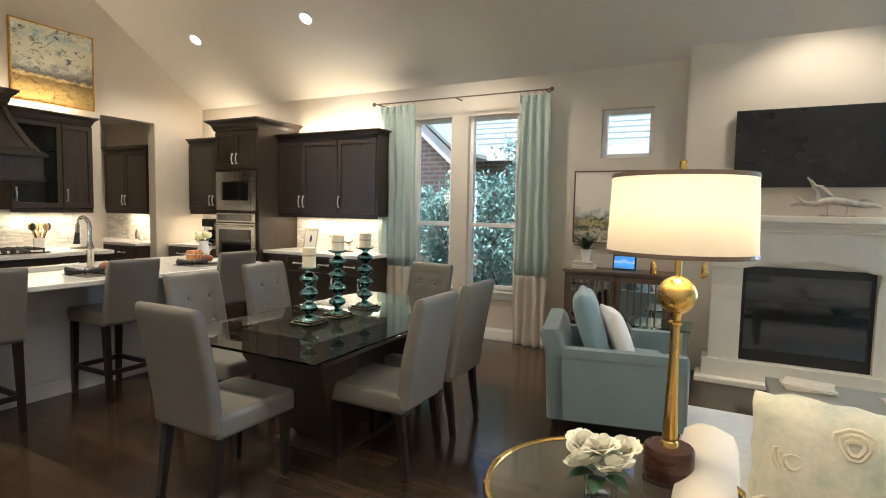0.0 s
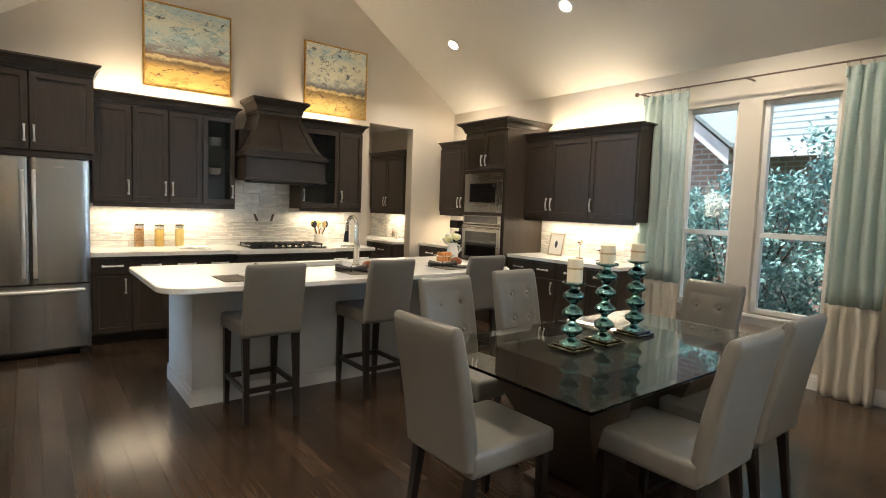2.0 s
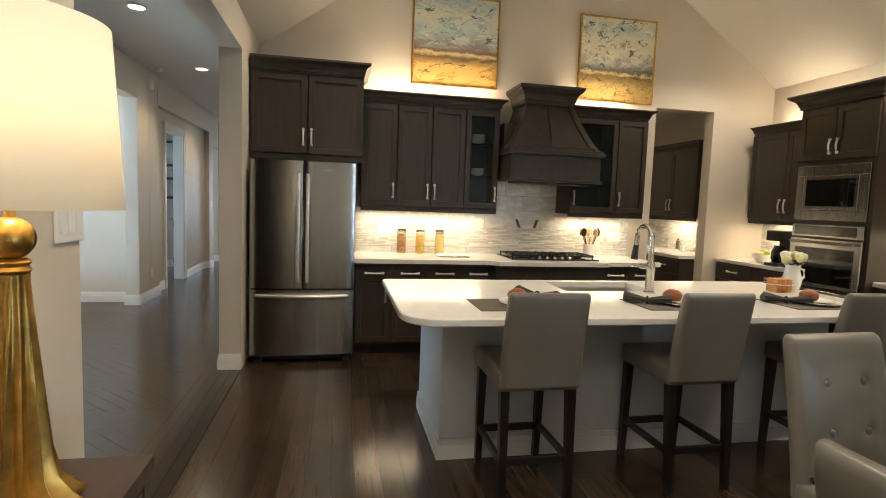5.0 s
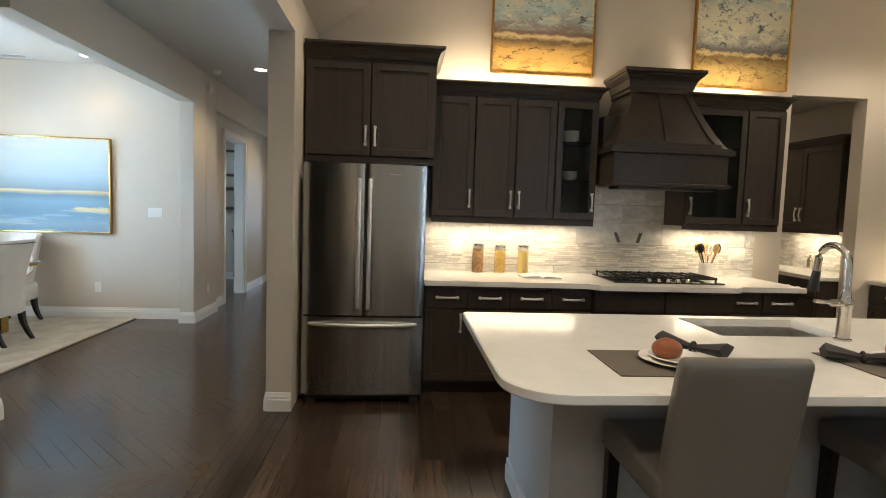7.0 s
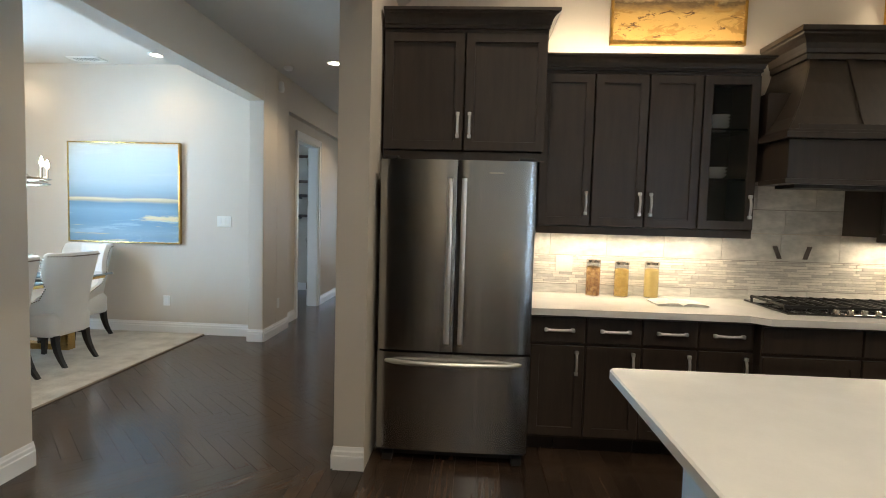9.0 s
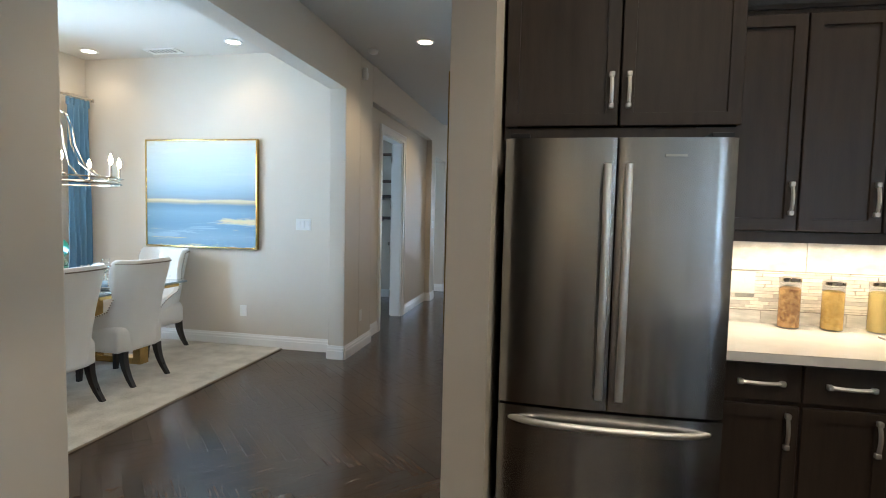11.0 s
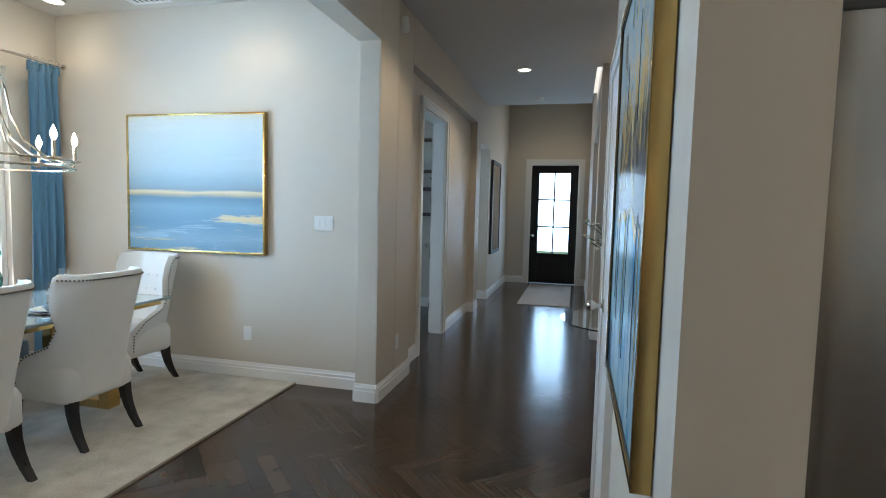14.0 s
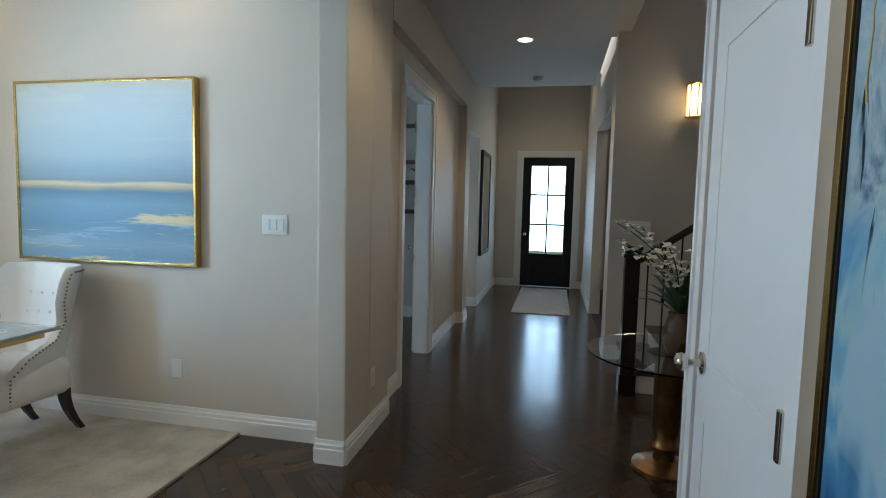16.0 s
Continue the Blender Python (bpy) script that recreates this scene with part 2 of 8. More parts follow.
def prism(bm, outline, z0, z1, m=None):
    """An outline (x, y) raised from z0 to z1; m turns it."""
    lo = [bm.verts.new((x, y, z0)) for x, y in outline]
    hi = [bm.verts.new((x, y, z1)) for x, y in outline]
    n = len(outline)
    fs = [bm.faces.new(lo[::-1]), bm.faces.new(hi)]
    for i in range(n):
        fs.append(bm.faces.new((lo[i], lo[(i + 1) % n], hi[(i + 1) % n], hi[i])))
    if m is not None:
        bmesh.ops.transform(bm, matrix=m, verts=lo + hi)
    bmesh.ops.recalc_face_normals(bm, faces=fs)
    return lo + hi


def loft(bm, rings, close=True, caps=True):
    """A skin over rings of equally many points."""
    vs = [[bm.verts.new(p) for p in r] for r in rings]
    n = len(vs[0])
    fs = []
    for a, b in zip(vs, vs[1:]):
        for i in range(n if close else n - 1):
            j = (i + 1) % n
            fs.append(bm.faces.new((a[i], a[j], b[j], b[i])))
    if caps and close:
        fs.append(bm.faces.new(vs[0][::-1]))
        fs.append(bm.faces.new(vs[-1]))
    bmesh.ops.recalc_face_normals(bm, faces=fs)
    return [v for r in vs for v in r]


def lathe(bm, profile, x=0, y=0, seg=24, caps=True):
    """A profile of (radius, z) turned about the upright axis at x, y."""
    return loft(bm, [[(x + r * math.cos(2 * math.pi * i / seg), y + r * math.sin(2 * math.pi * i / seg), z) for i in range(seg)] for r, z in profile], caps=caps)


def tube(bm, path, r, seg=8):
    """A round bar along a path of points."""
    pts = [Vector(p) for p in path]
    rings = []
    for i, p in enumerate(pts):
        d = (pts[min(i + 1, len(pts) - 1)] - pts[max(i - 1, 0)]).normalized()
        a = d.orthogonal().normalized() if abs(d.z) > 0.95 else d.cross(Vector((0, 0, 1))).normalized()
        b = d.cross(a)
        rr = r[i] if isinstance(r, (list, tuple)) else r
        rings.append([p + rr * (a * math.cos(2 * math.pi * k / seg) + b * math.sin(2 * math.pi * k / seg)) for k in range(seg)])
    return loft(bm, rings)


def taper(bm, x, y, z0, z1, a0, a1, lean=(0, 0)):
    """A square leg, a0 wide at the foot and a1 at the top."""
    h0, h1 = a0 / 2, a1 / 2
    lx, ly = lean
    return loft(bm, [[(x + lx - h0, y + ly - h0, z0), (x + lx + h0, y + ly - h0, z0), (x + lx + h0, y + ly + h0, z0), (x + lx - h0, y + ly + h0, z0)],
                     [(x - h1, y - h1, z1), (x + h1, y - h1, z1), (x + h1, y + h1, z1), (x - h1, y + h1, z1)]])


def cushion(bm, w, d, h, m, puff=0.5, n=8):
    """A stuffed cushion about its middle, placed by m."""
    rings = []
    vs = []
    r = bmesh.ops.create_grid(bm, x_segments=n, y_segments=n, size=1)
    top = r["verts"]
    r2 = bmesh.ops.create_grid(bm, x_segments=n, y_segments=n, size=1)
    bot = r2["verts"]
    for group, s in ((top, 1), (bot, -1)):
        for v in group:
            x, y = v.co.x, v.co.y
            k = ((1 - x ** 4) * (1 - y ** 4)) ** puff
            v.co = Vector((x * w / 2 * (1 - 0.06 * (1 - k)), y * d / 2 * (1 - 0.06 * (1 - k)), s * h / 2 * (0.12 + 0.88 * k)))
    vs = top + bot
    bmesh.ops.transform(bm, matrix=m, verts=vs)
    bmesh.ops.bridge_loops(bm, edges=[e for e in {e for v in vs for e in v.link_edges} if e.is_boundary])
    bmesh.ops.recalc_face_normals(bm, faces=list({f for v in vs for f in v.link_faces}))
    return vs


def finish(name, bm, material, smooth=None):
    me = bpy.data.meshes.new(name)
    bm.to_mesh(me)
    bm.free()
    me.materials.append(material)
    if smooth:
        me.shade_smooth()
        me.set_sharp_from_angle(angle=radians(smooth))
    return me


def part(name, bm, material, parent, label="", smooth=None):
    ob = new(name, finish(name, bm, material, smooth))
    ob.parent = parent
    if label:
        ob["label"] = label
    return ob


def solid(name, bm, material, label="", category="", kind="", group="", smooth=None):
    return tagged(new(name, finish(name, bm, material, smooth)), label, category, group, kind)


def thing(name, at, label, category, group="", rz=0.0, kind=""):
    ob = new(name)
    ob.empty_display_size = 0.05
    ob.matrix_world = pose(*at, 0, 0, rz)
    return tagged(ob, label, category, group, kind)


def B(*boxes, bevel=0.0):
    bm = bmesh.new()
    for b in boxes:
        box(bm, *b, bevel=bevel)
    return bm


def BM(fn, *a, **k):
    bm = bmesh.new()
    fn(bm, *a, **k)
    return bm

# ---- structure ----
KW, WW, LW = -7.37, 5.57, -0.25          # kitchen wall x, window wall y, left wall y
EAVE, RIDGE, RY, HC = 2.93, 4.96, 2.67, 3.05
XE = 3.6                                   # far end of the living room
YH = -1.96                                 # hall's left wall


def slab(name, *boxes, m=WALL, bevel=0.0, label="", smooth=None):
    return solid(name, B(*boxes, bevel=bevel), m, label, "", "structure", smooth=smooth)


# floor: joint sheet with planks and herringbone laid on it
slab("floor", (-17.2, XE, -5.4, 5.9, -0.12, -0.006), m=JOINT, label="dark stained hardwood floor")
# kitchen gable wall with the pantry opening
bm = B((KW - 0.15, KW, 4.78, WW, 0, 2.61))
prism(bm, [(LW, 0), (4.04, 0), (4.04, 2.61), (WW, 2.61), (WW, EAVE + 0.02), (RY, RIDGE + 0.02), (LW, EAVE + 0.02)], 0, 0.15, Matrix(((0, 0, 1, KW - 0.15), (1, 0, 0, 0), (0, 1, 0, 0), (0, 0, 0, 1))))
solid("wall_west", bm, WALL, "warm beige painted gable wall", "", "structure")
# window wall
W1, W2, WZ0, WZ1 = (-3.60, -3.07), (-2.86, -2.25), 0.57, 2.55
HW = (-1.36, -0.86, 2.03, 2.52)
slab("wall_north", (KW - 0.15, W1[0], WW, WW + 0.18, 0, EAVE + .06), (W1[0], W2[1], WW, WW + 0.18, 0, WZ0), (W1[0], W2[1], WW, WW + 0.18, WZ1, EAVE + .06),
     (W1[1], W2[0], WW, WW + 0.18, WZ0, WZ1), (W2[1], HW[0], WW, WW + 0.18, 0, EAVE + .06), (HW[0], HW[1], WW, WW + 0.18, 0, HW[2]),
     (HW[0], HW[1], WW, WW + 0.18, HW[3], EAVE + .06), (HW[1], 2.0, WW, WW + 0.18, 0, EAVE + .06), (2.9, XE, WW, WW + 0.18, 0, EAVE + .06), (2.0, 2.9, WW, WW + 0.18, 0, WZ0), (2.0, 2.9, WW, WW + 0.18, WZ1, EAVE + .06), label="warm beige painted window wall")
slab("wall_east", (XE, XE + 0.15, -5.4, WW + 0.18, 0, 5.1), label="plain beige wall")
# left wall of the great room, opening to the hall
slab("wall_south", (-3.60, XE, LW - 0.175, LW, 0, HC + .04), (-6.39, -3.60, LW - 0.175, LW, 2.62, HC + .04), (-7.53, -6.39, LW - 0.175, LW, 0, HC + .04),
     (-8.30, -7.53, LW - 0.175, LW, 2.10, HC + .04), (-8.34, -8.20, LW - 0.175, LW, 0, 2.10), label="beige painted wall with wide cased opening")
slab("wall_hall_closet", (-7.57, -7.53, LW, 0.6, 0, 2.4), label="closet side wall")
# vaulted ceiling
bm = bmesh.new()
for ya, yb in ((LW - 0.175, RY), (WW + 0.18, RY)):
    za = EAVE - (RIDGE - EAVE) / (WW - RY) * (0.21 if ya < 0 else 0.18)
    loft(bm, [[(x, ya, za), (x, yb, RIDGE), (x, yb, RIDGE + 0.15), (x, ya, za + 0.15)] for x in (KW - 0.15, XE + 0.1)])
solid("ceiling_vault", bm, CEIL, "vaulted painted ceiling", "", "structure")
slab("ceiling_hall", (-13.80, XE, -5.3, LW - 0.175, HC, HC + 0.15), (-10.70, -7.53, LW - .175, 3.4, 5.2, 5.3), m=CEIL, label="flat painted ceiling")
slab("ceiling_foyer", (-17.0, -13.80, -5.3, 3.4, 3.75, 3.9), m=CEIL, label="raised foyer ceiling")
slab("wall_foyer_drop", (-13.86, -13.80, -3.8, 0.9, HC + .15, 3.75), label="wall above hall ceiling")
# dining room
slab("wall_dining", (-9.57, -9.40, -5.25, -2.13, 0, HC), label="beige painted dining room wall")
slab("pier", (-9.57, -9.18, -2.13, YH, 0, HC), (-9.95, -9.57, -2.13, YH, 0, HC), label="beige painted wall end", bevel=0.012)
slab("beam_dining", (-9.18, -6.25, -2.13, YH, 2.62, HC), label="beige painted header")
slab("wall_hall_south", (-6.25, XE, -2.24, -2.08, 0, HC), label="beige painted wall", bevel=0.01)
slab("wall_dining_east", (-5.35, -5.20, -5.25, -2.24, 0, HC), label="beige painted wall")
DW = ((-8.97, -8.19), (-7.95, -7.17), 0.55, 2.50)
bx = [(-9.57, DW[0][0], -5.25, -5.10, 0, HC), (DW[0][1], DW[1][0], -5.25, -5.10, 0, HC), (DW[1][1], -5.2, -5.25, -5.10, 0, HC)]
for a, b in DW[:2]:
    bx += [(a, b, -5.25, -5.10, 0, DW[2]), (a, b, -5.25, -5.10, DW[3], HC)]
slab("wall_dining_window", *bx, label="beige painted wall with two tall windows")
# hall: recessed stretch with the study door, then the foyer
slab("wall_hall", (-9.95, -9.94, YH - 0.1, YH, 0, 2.66), (-12.95, -9.95, YH - .17, YH, 2.66, HC), (-10.55, -9.95, YH - .23, YH - .09, 0, 2.66), (-11.50, -10.55, YH - .23, YH - .09, 2.42, 2.66),
     (-12.95, -11.50, YH - .23, YH - .09, 0, 2.66), (-13.25, -12.95, YH - .17, YH, 0, HC), (-14.1, -13.25, YH - .17, YH, 2.42, 3.75), (-16.4, -14.1, YH - .17, YH, 0, 3.75), label="beige painted hall wall with recess")
FX = -16.4
slab("wall_front", (FX - .15, FX, -3.6, -1.50, 0, 3.75), (FX - .15, FX, -0.54, 3.4, 0, 3.75), (FX - .15, FX, -1.50, -0.54, 2.39, 3.75), label="beige painted entry wall")
slab("wall_stair", (-11.95, -11.80, -0.22, 3.25, 0, 5.2), (-13.8, -11.8, -0.36, -0.22, 2.5, 5.2), (-12.15, -11.8, -0.36, -0.22, 0, 2.5), (-16.4, -14.1, -0.36, -0.22, 0, 3.75), (-14.1, -13.8, -0.36, -.22, 2.5, 3.75),
     (-11.95, -8.34, 3.25, 3.4, 0, 5.2), (-8.34, -8.20, LW, 3.4, 0, 5.2), (-11.95, -7.53, LW - .175, LW, HC + .04, 5.2), label="beige painted stairwell wall")
slab("wall_entry_room", (-16.4, -11.9, 1.2, 1.35, 0, 3.75), (-17.0, -16.4, 1.2, 1.35, 0, 3.75), label="plain beige wall")
# study behind the hall wall
slab("wall_study", (-13.25, -13.1, -4.4, YH - .17, 0, HC), (-9.72, -9.57, -4.4, -2.13, 0, HC), (-14.9, -14.0, -4.55, -4.4, 0, HC), (-13.3, -10.9, -4.55, -4.4, 0, HC), (-9.9, -9.57, -4.55, -4.4, 0, HC), (-14.0, -13.3, -4.55, -4.4, 0, .7), (-10.9, -9.9, -4.55, -4.4, 0, .7), (-14.0, -13.3, -4.55, -4.4, 2.4, HC), (-10.9, -9.9, -4.55, -4.4, 2.4, HC), (-15.0, -14.85, -4.55, -2.13, 0, HC), label="beige painted study wall")
# pantry behind the kitchen wall
slab("wall_pantry", (-9.4, -9.25, 3.4, 5.3, 0, 2.75), (-9.4, KW - .15, 5.2, 5.35, 0, 2.75), (-9.4, KW - .15, 3.4, 3.55, 0, 2.75), label="beige painted pantry wall")
slab("ceiling_pantry", (-9.4, KW - .15, 3.4, 5.35, 2.75, 2.85), m=CEIL, label="flat pantry ceiling")
# chimney breast
slab("wall_chimney", (-0.56, 1.55, 5.45, WW, 0, 3.02), label="beige painted chimney breast")


def baseboard(a, b, n, h=0.135):
    """A moulded skirting from a to b, standing out along n."""
    a, b, n = Vector((*a, 0)), Vector((*b, 0)), Vector((*n, 0))
    prof = [(0, 0), (0.016, 0), (0.016, h * .62), (0.012, h * .66), (0.012, h * .80), (0.007, h * .86), (0.004, h), (0, h)]
    bm = bmesh.new()
    loft(bm, [[p + n * u + Vector((0, 0, v)) for u, v in prof] for p in (a, b)])
    return solid("baseboard", bm, TRIM, "white moulded baseboard", "", "structure")


for a, b, n in [((-3.60, LW), (XE, LW), (0, 1)), ((-3.6, LW - .175), (-3.6, LW), (-1, 0)), ((-6.39, LW - .175), (-6.39, LW), (1, 0)), ((-7.52, LW - .175), (-6.39, LW - .175), (0, -1)), ((-3.86, WW), (-0.56, WW), (0, -1)), ((1.55, WW), (XE, WW), (0, -1)),
                ((-9.40, -5.10), (-9.40, -2.13), (1, 0)), ((-9.4, -2.13), (-9.18, -2.13), (0, -1)), ((-9.18, -2.13), (-9.18, YH), (1, 0)), ((-9.95, YH), (-9.18, YH), (0, 1)), ((-10.46, YH - .09), (-9.95, YH - .09), (0, 1)), ((-12.95, YH - .09), (-11.59, YH - .09), (0, 1)),
                ((-13.25, YH), (-12.95, YH), (0, 1)), ((-12.95, YH - .09), (-12.95, YH), (1, 0)), ((-16.4, YH), (-14.1, YH), (0, 1)), ((-14.1, YH - .17), (-14.1, YH), (1, 0)), ((FX, YH), (FX, -1.59), (1, 0)), ((FX, -0.45), (FX, -0.36), (1, 0)), ((-6.25, -2.24), (-6.25, -2.08), (-1, 0)), ((-6.25, -2.08), (XE, -2.08), (0, 1)),
                ((-9.4, -5.10), (-5.35, -5.10), (0, 1)), ((-12.15, -0.36), (-11.8, -0.36), (0, -1)), ((-16.4, -0.36), (-14.1, -0.36), (0, -1)), ((-11.8, -0.36), (-11.8, -0.2), (1, 0)), ((-13.1, -4.4), (-13.1, -2.2), (1, 0)), ((KW, 4.78), (KW, 4.95), (1, 0)), ((-8.3, LW - .175), (-8.24, LW - .175), (0, -1)), ((-7.49, LW - .175), (-7.40, LW - .175), (0, -1))]:
    baseboard(a, b, n)


def window(name, x0, x1, z0, z1, y, out, sash=True, trim=0.0):
    """A white framed window in a wall along x; out is +1 or -1, the way outdoors."""
    w = thing(name, ((x0 + x1) / 2, y, z0), "white vinyl framed window with clear glass", "window", kind="structure")
    c, hw, h = 0, (x1 - x0) / 2, z1 - z0
    f = 0.045
    ya, yb = sorted((out * 0.06, out * 0.13))
    part("window_frame", B((-hw, -hw + f, ya, yb, 0, h), (hw - f, hw, ya, yb, 0, h), (-hw + f, hw - f, ya, yb, h - f, h), (-hw + f, hw - f, ya, yb, 0, f), *([(-hw + f, hw - f, ya, yb, h * .36, h * .36 + .05)] if sash else []), bevel=0.004), TRIM, w)
    yg = out * 0.095
    for a, b in (((f, h * .36), (h * .36 + .05, h - f)) if sash else ((f, h - f),)):
        g = part("pane", B((-hw + f, hw - f, yg - .003, yg + .003, a, b)), PANE, w)
        g.visible_shadow = False
    if sash:
        part("window_sill", B((-hw - 0.05, hw + 0.05, *sorted((-out * 0.045, out * 0.06)), -0.03, 0.0), bevel=0.006), TRIM, w)
        part("apron", B((-hw - 0.03, hw + 0.03, *sorted((-out * 0.018, 0)), -0.10, -0.03), bevel=0.004), TRIM, w)
    return w


window("window_1", *W1, WZ0, WZ1, WW, 1)
window("window_2", *W2, WZ0, WZ1, WW, 1)
window("window_3", HW[0], HW[1], HW[2], HW[3], WW, 1, sash=False)
# assumed window right of the chimney, out of view, added for bluish side light
window("window_8", 2.0, 2.9, WZ0, WZ1, WW, 1)
window("window_4", *DW[0], DW[2], DW[3], -5.10, -1)
window("window_5", *DW[1], DW[2], DW[3], -5.10, -1)

# two unseen study windows, added to let daylight into the room
window("window_6", -10.9, -9.9, .7, 2.4, -4.40, -1)
window("window_7", -14.0, -13.3, .7, 2.4, -4.40, -1)


def casing(name, x0, x1, z1, y, n, w=0.09):
    """White door casing on a wall along x, facing n."""
    ya, yb = sorted((y, y + n * 0.02))
    yc, yd = sorted((y + n * .02, y + n * .028))
    return solid(name, B((x0 - w, x0, ya, yb, 0, z1 + w), (x1, x1 + w, ya, yb, 0, z1 + w), (x0, x1, ya, yb, z1, z1 + w), (x0 - w, x0 - w + .02, yc, yd, 0, z1 + w), (x1 + w - .02, x1 + w, yc, yd, 0, z1 + w), (x0 - w + .02, x1 + w - .02, yc, yd, z1 + w - .02, z1 + w)), TRIM, "white moulded door casing", "", "structure")


casing("trim_study", -11.50, -10.55, 2.42, YH - .09, 1)
slab("trim_study_jamb", (-11.50, -11.48, YH - .23, YH - .09, 0, 2.42), (-10.57, -10.55, YH - .23, YH - .09, 0, 2.42), (-11.48, -10.57, YH - .23, YH - .09, 2.40, 2.42), m=TRIM, label="white door jamb")
casing("trim_closet", -8.20, -7.57, 2.06, LW - .175, -1, w=0.075)

# ---- kitchen ----
def shaker(parent, name, w, h, at, face, label="", glassy=False, t=0.02, rail=0.055):
    """A shaker door w by h, its lower corner at `at` on the parent, facing +x ('x') or -y ('y')."""
    def tr(u0, u1, d0, d1, v0, v1):
        return (at[0] + d0, at[0] + d1, at[1] + u0, at[1] + u1, at[2] + v0, at[2] + v1) if face == "x" else (at[0] + u0, at[0] + u1, at[1] - d1, at[1] - d0, at[2] + v0, at[2] + v1)
    def rect(e, d):
        q = tr(e, w - e, d, d, e, h - e)
        if face == "x":
            return [(q[0], q[2], q[4]), (q[0], q[3], q[4]), (q[0], q[3], q[5]), (q[0], q[2], q[5])]
        return [(q[0], q[2], q[4]), (q[1], q[2], q[4]), (q[1], q[2], q[5]), (q[0], q[2], q[5])]
    bm = bmesh.new()
    rings = [rect(0, 0), rect(0, t - .003), rect(.003, t), rect(rail - .002, t), rect(rail, t - .010)]
    if glassy:
        loft(bm, rings + [rect(rail, 0), rect(0, 0)], caps=False)
        bmesh.ops.remove_doubles(bm, verts=bm.verts[:], dist=1e-5)
    else:
        loft(bm, rings)
    d = part(name, bm, CAB, parent, label)
    if glassy:
        part("pane", B(tr(rail, w - rail, 0.006, 0.010, rail, h - rail)), THIN, d)
    return d


def pull(parent, at, face, length=0.13, upright=True):
    """A curved nickel pull with two square ends."""
    bm = bmesh.new()
    n = 8
    def tr(u, d, v):
        return (at[0] + d, at[1] + u, at[2] + v) if face == "x" else (at[0] + u, at[1] - d, at[2] + v)
    path = []
    for i in range(n + 1):
        s = (i / n - .5) * length
        d = 0.018 + 0.014 * math.cos(math.pi * (i / n - .5))
        path.append(tr(0, d, s) if upright else tr(s, d, 0))
    tube(bm, path, 0.0085, 6)
    for i in (0, n):
        p = path[i]
        box(bm, p[0] - .011, p[0] + .011, p[1] - .011, p[1] + .011, p[2] - .011, p[2] + .011, bevel=0.003, seg=1)
    return part("handle", bm, HANDLE, parent, smooth=40)


def crown(parent, x0, x1, y0, y1, z0, z1, out, sides, name="crown_moulding"):
    """A stepped crown round a cabinet top; sides names the edges (x-, x+, y-, y+) that stand out."""
    bm = bmesh.new()
    rings = []
    for k, a in ((.10, 0), (.10, .18), (.20, .22), (.24, .34), (.36, .52), (.58, .66), (.80, .74), (.84, .80), (1, .84), (1, 1)):
        o = out * k
        xa, xb = x0 - (o if "x-" in sides else 0), x1 + (o if "x+" in sides else 0)
        ya, yb = y0 - (o if "y-" in sides else 0), y1 + (o if "y+" in sides else 0)
        z = z0 + (z1 - z0) * a
        rings.append([(xa, ya, z), (xb, ya, z), (xb, yb, z), (xa, yb, z)])
    loft(bm, rings)
    return part(name, bm, CAB, parent)


def upper_x(y0, y1, doors, z0=1.385, z1=2.40, ztop=2.49, xf=-7.02, sides=("x+",), glassy=(), handles=(), name="wall_cabinet", label="dark espresso wall cabinet with shaker doors", xb=KW):
    """A wall cabinet on the kitchen wall; doors are their widths."""
    c = thing(name, (xb, y0, z0), label, "cabinet", "kitchen cabinets")
    d, h, w = xf - xb, z1 - z0, y1 - y0
    t = 0.018
    dividers = []
    y = 0.0
    for i, dw in enumerate(doors):
        if i in glassy:
            dividers += [(0.02, d - .002, yy, yy + t, t, h - t) for yy in (y, y + dw - t) if t < yy < w - 2 * t]
        y += dw
    solidw = [(0, w)]
    for nm, q in (("side_panel", (0, d, 0, t, 0, h)), ("side_panel", (0, d, w - t, w, 0, h)), ("bottom_panel", (0, d, t, w - t, 0, t)), ("top_panel", (0, d, t, w - t, h - t, h)), ("back_panel", (0.002, 0.02, t, w - t, t, h - t)), *[("divider", q) for q in dividers]):
        part(nm, B(q), CAB, c)
    y = 0.004
    for i, dw in enumerate(doors):
        dr = shaker(c, "door", dw - 0.008, h - 0.05, (d, y, 0.025), "x", "glazed shaker door" if i in glassy else "", glassy=i in glassy)
        if handles:
            s = handles[i]
            pull(dr, (d + 0.02, y + (0.03 if s < 0 else dw - 0.04), 0.17), "x")
        if i in glassy:
            for zz in (0.34, 0.66):
                part("shelf", B((0.02, d - .04, y + .016, y + dw - .03, zz, zz + .012)), CLEARG, c)
        y += dw
    crown(c, 0, d + .01, 0, w, h, ztop - z0, 0.06, sides)
    part("light_rail", B((d - .02, d, 0, w, -0.03, -0.0)), CAB, c)
    return c


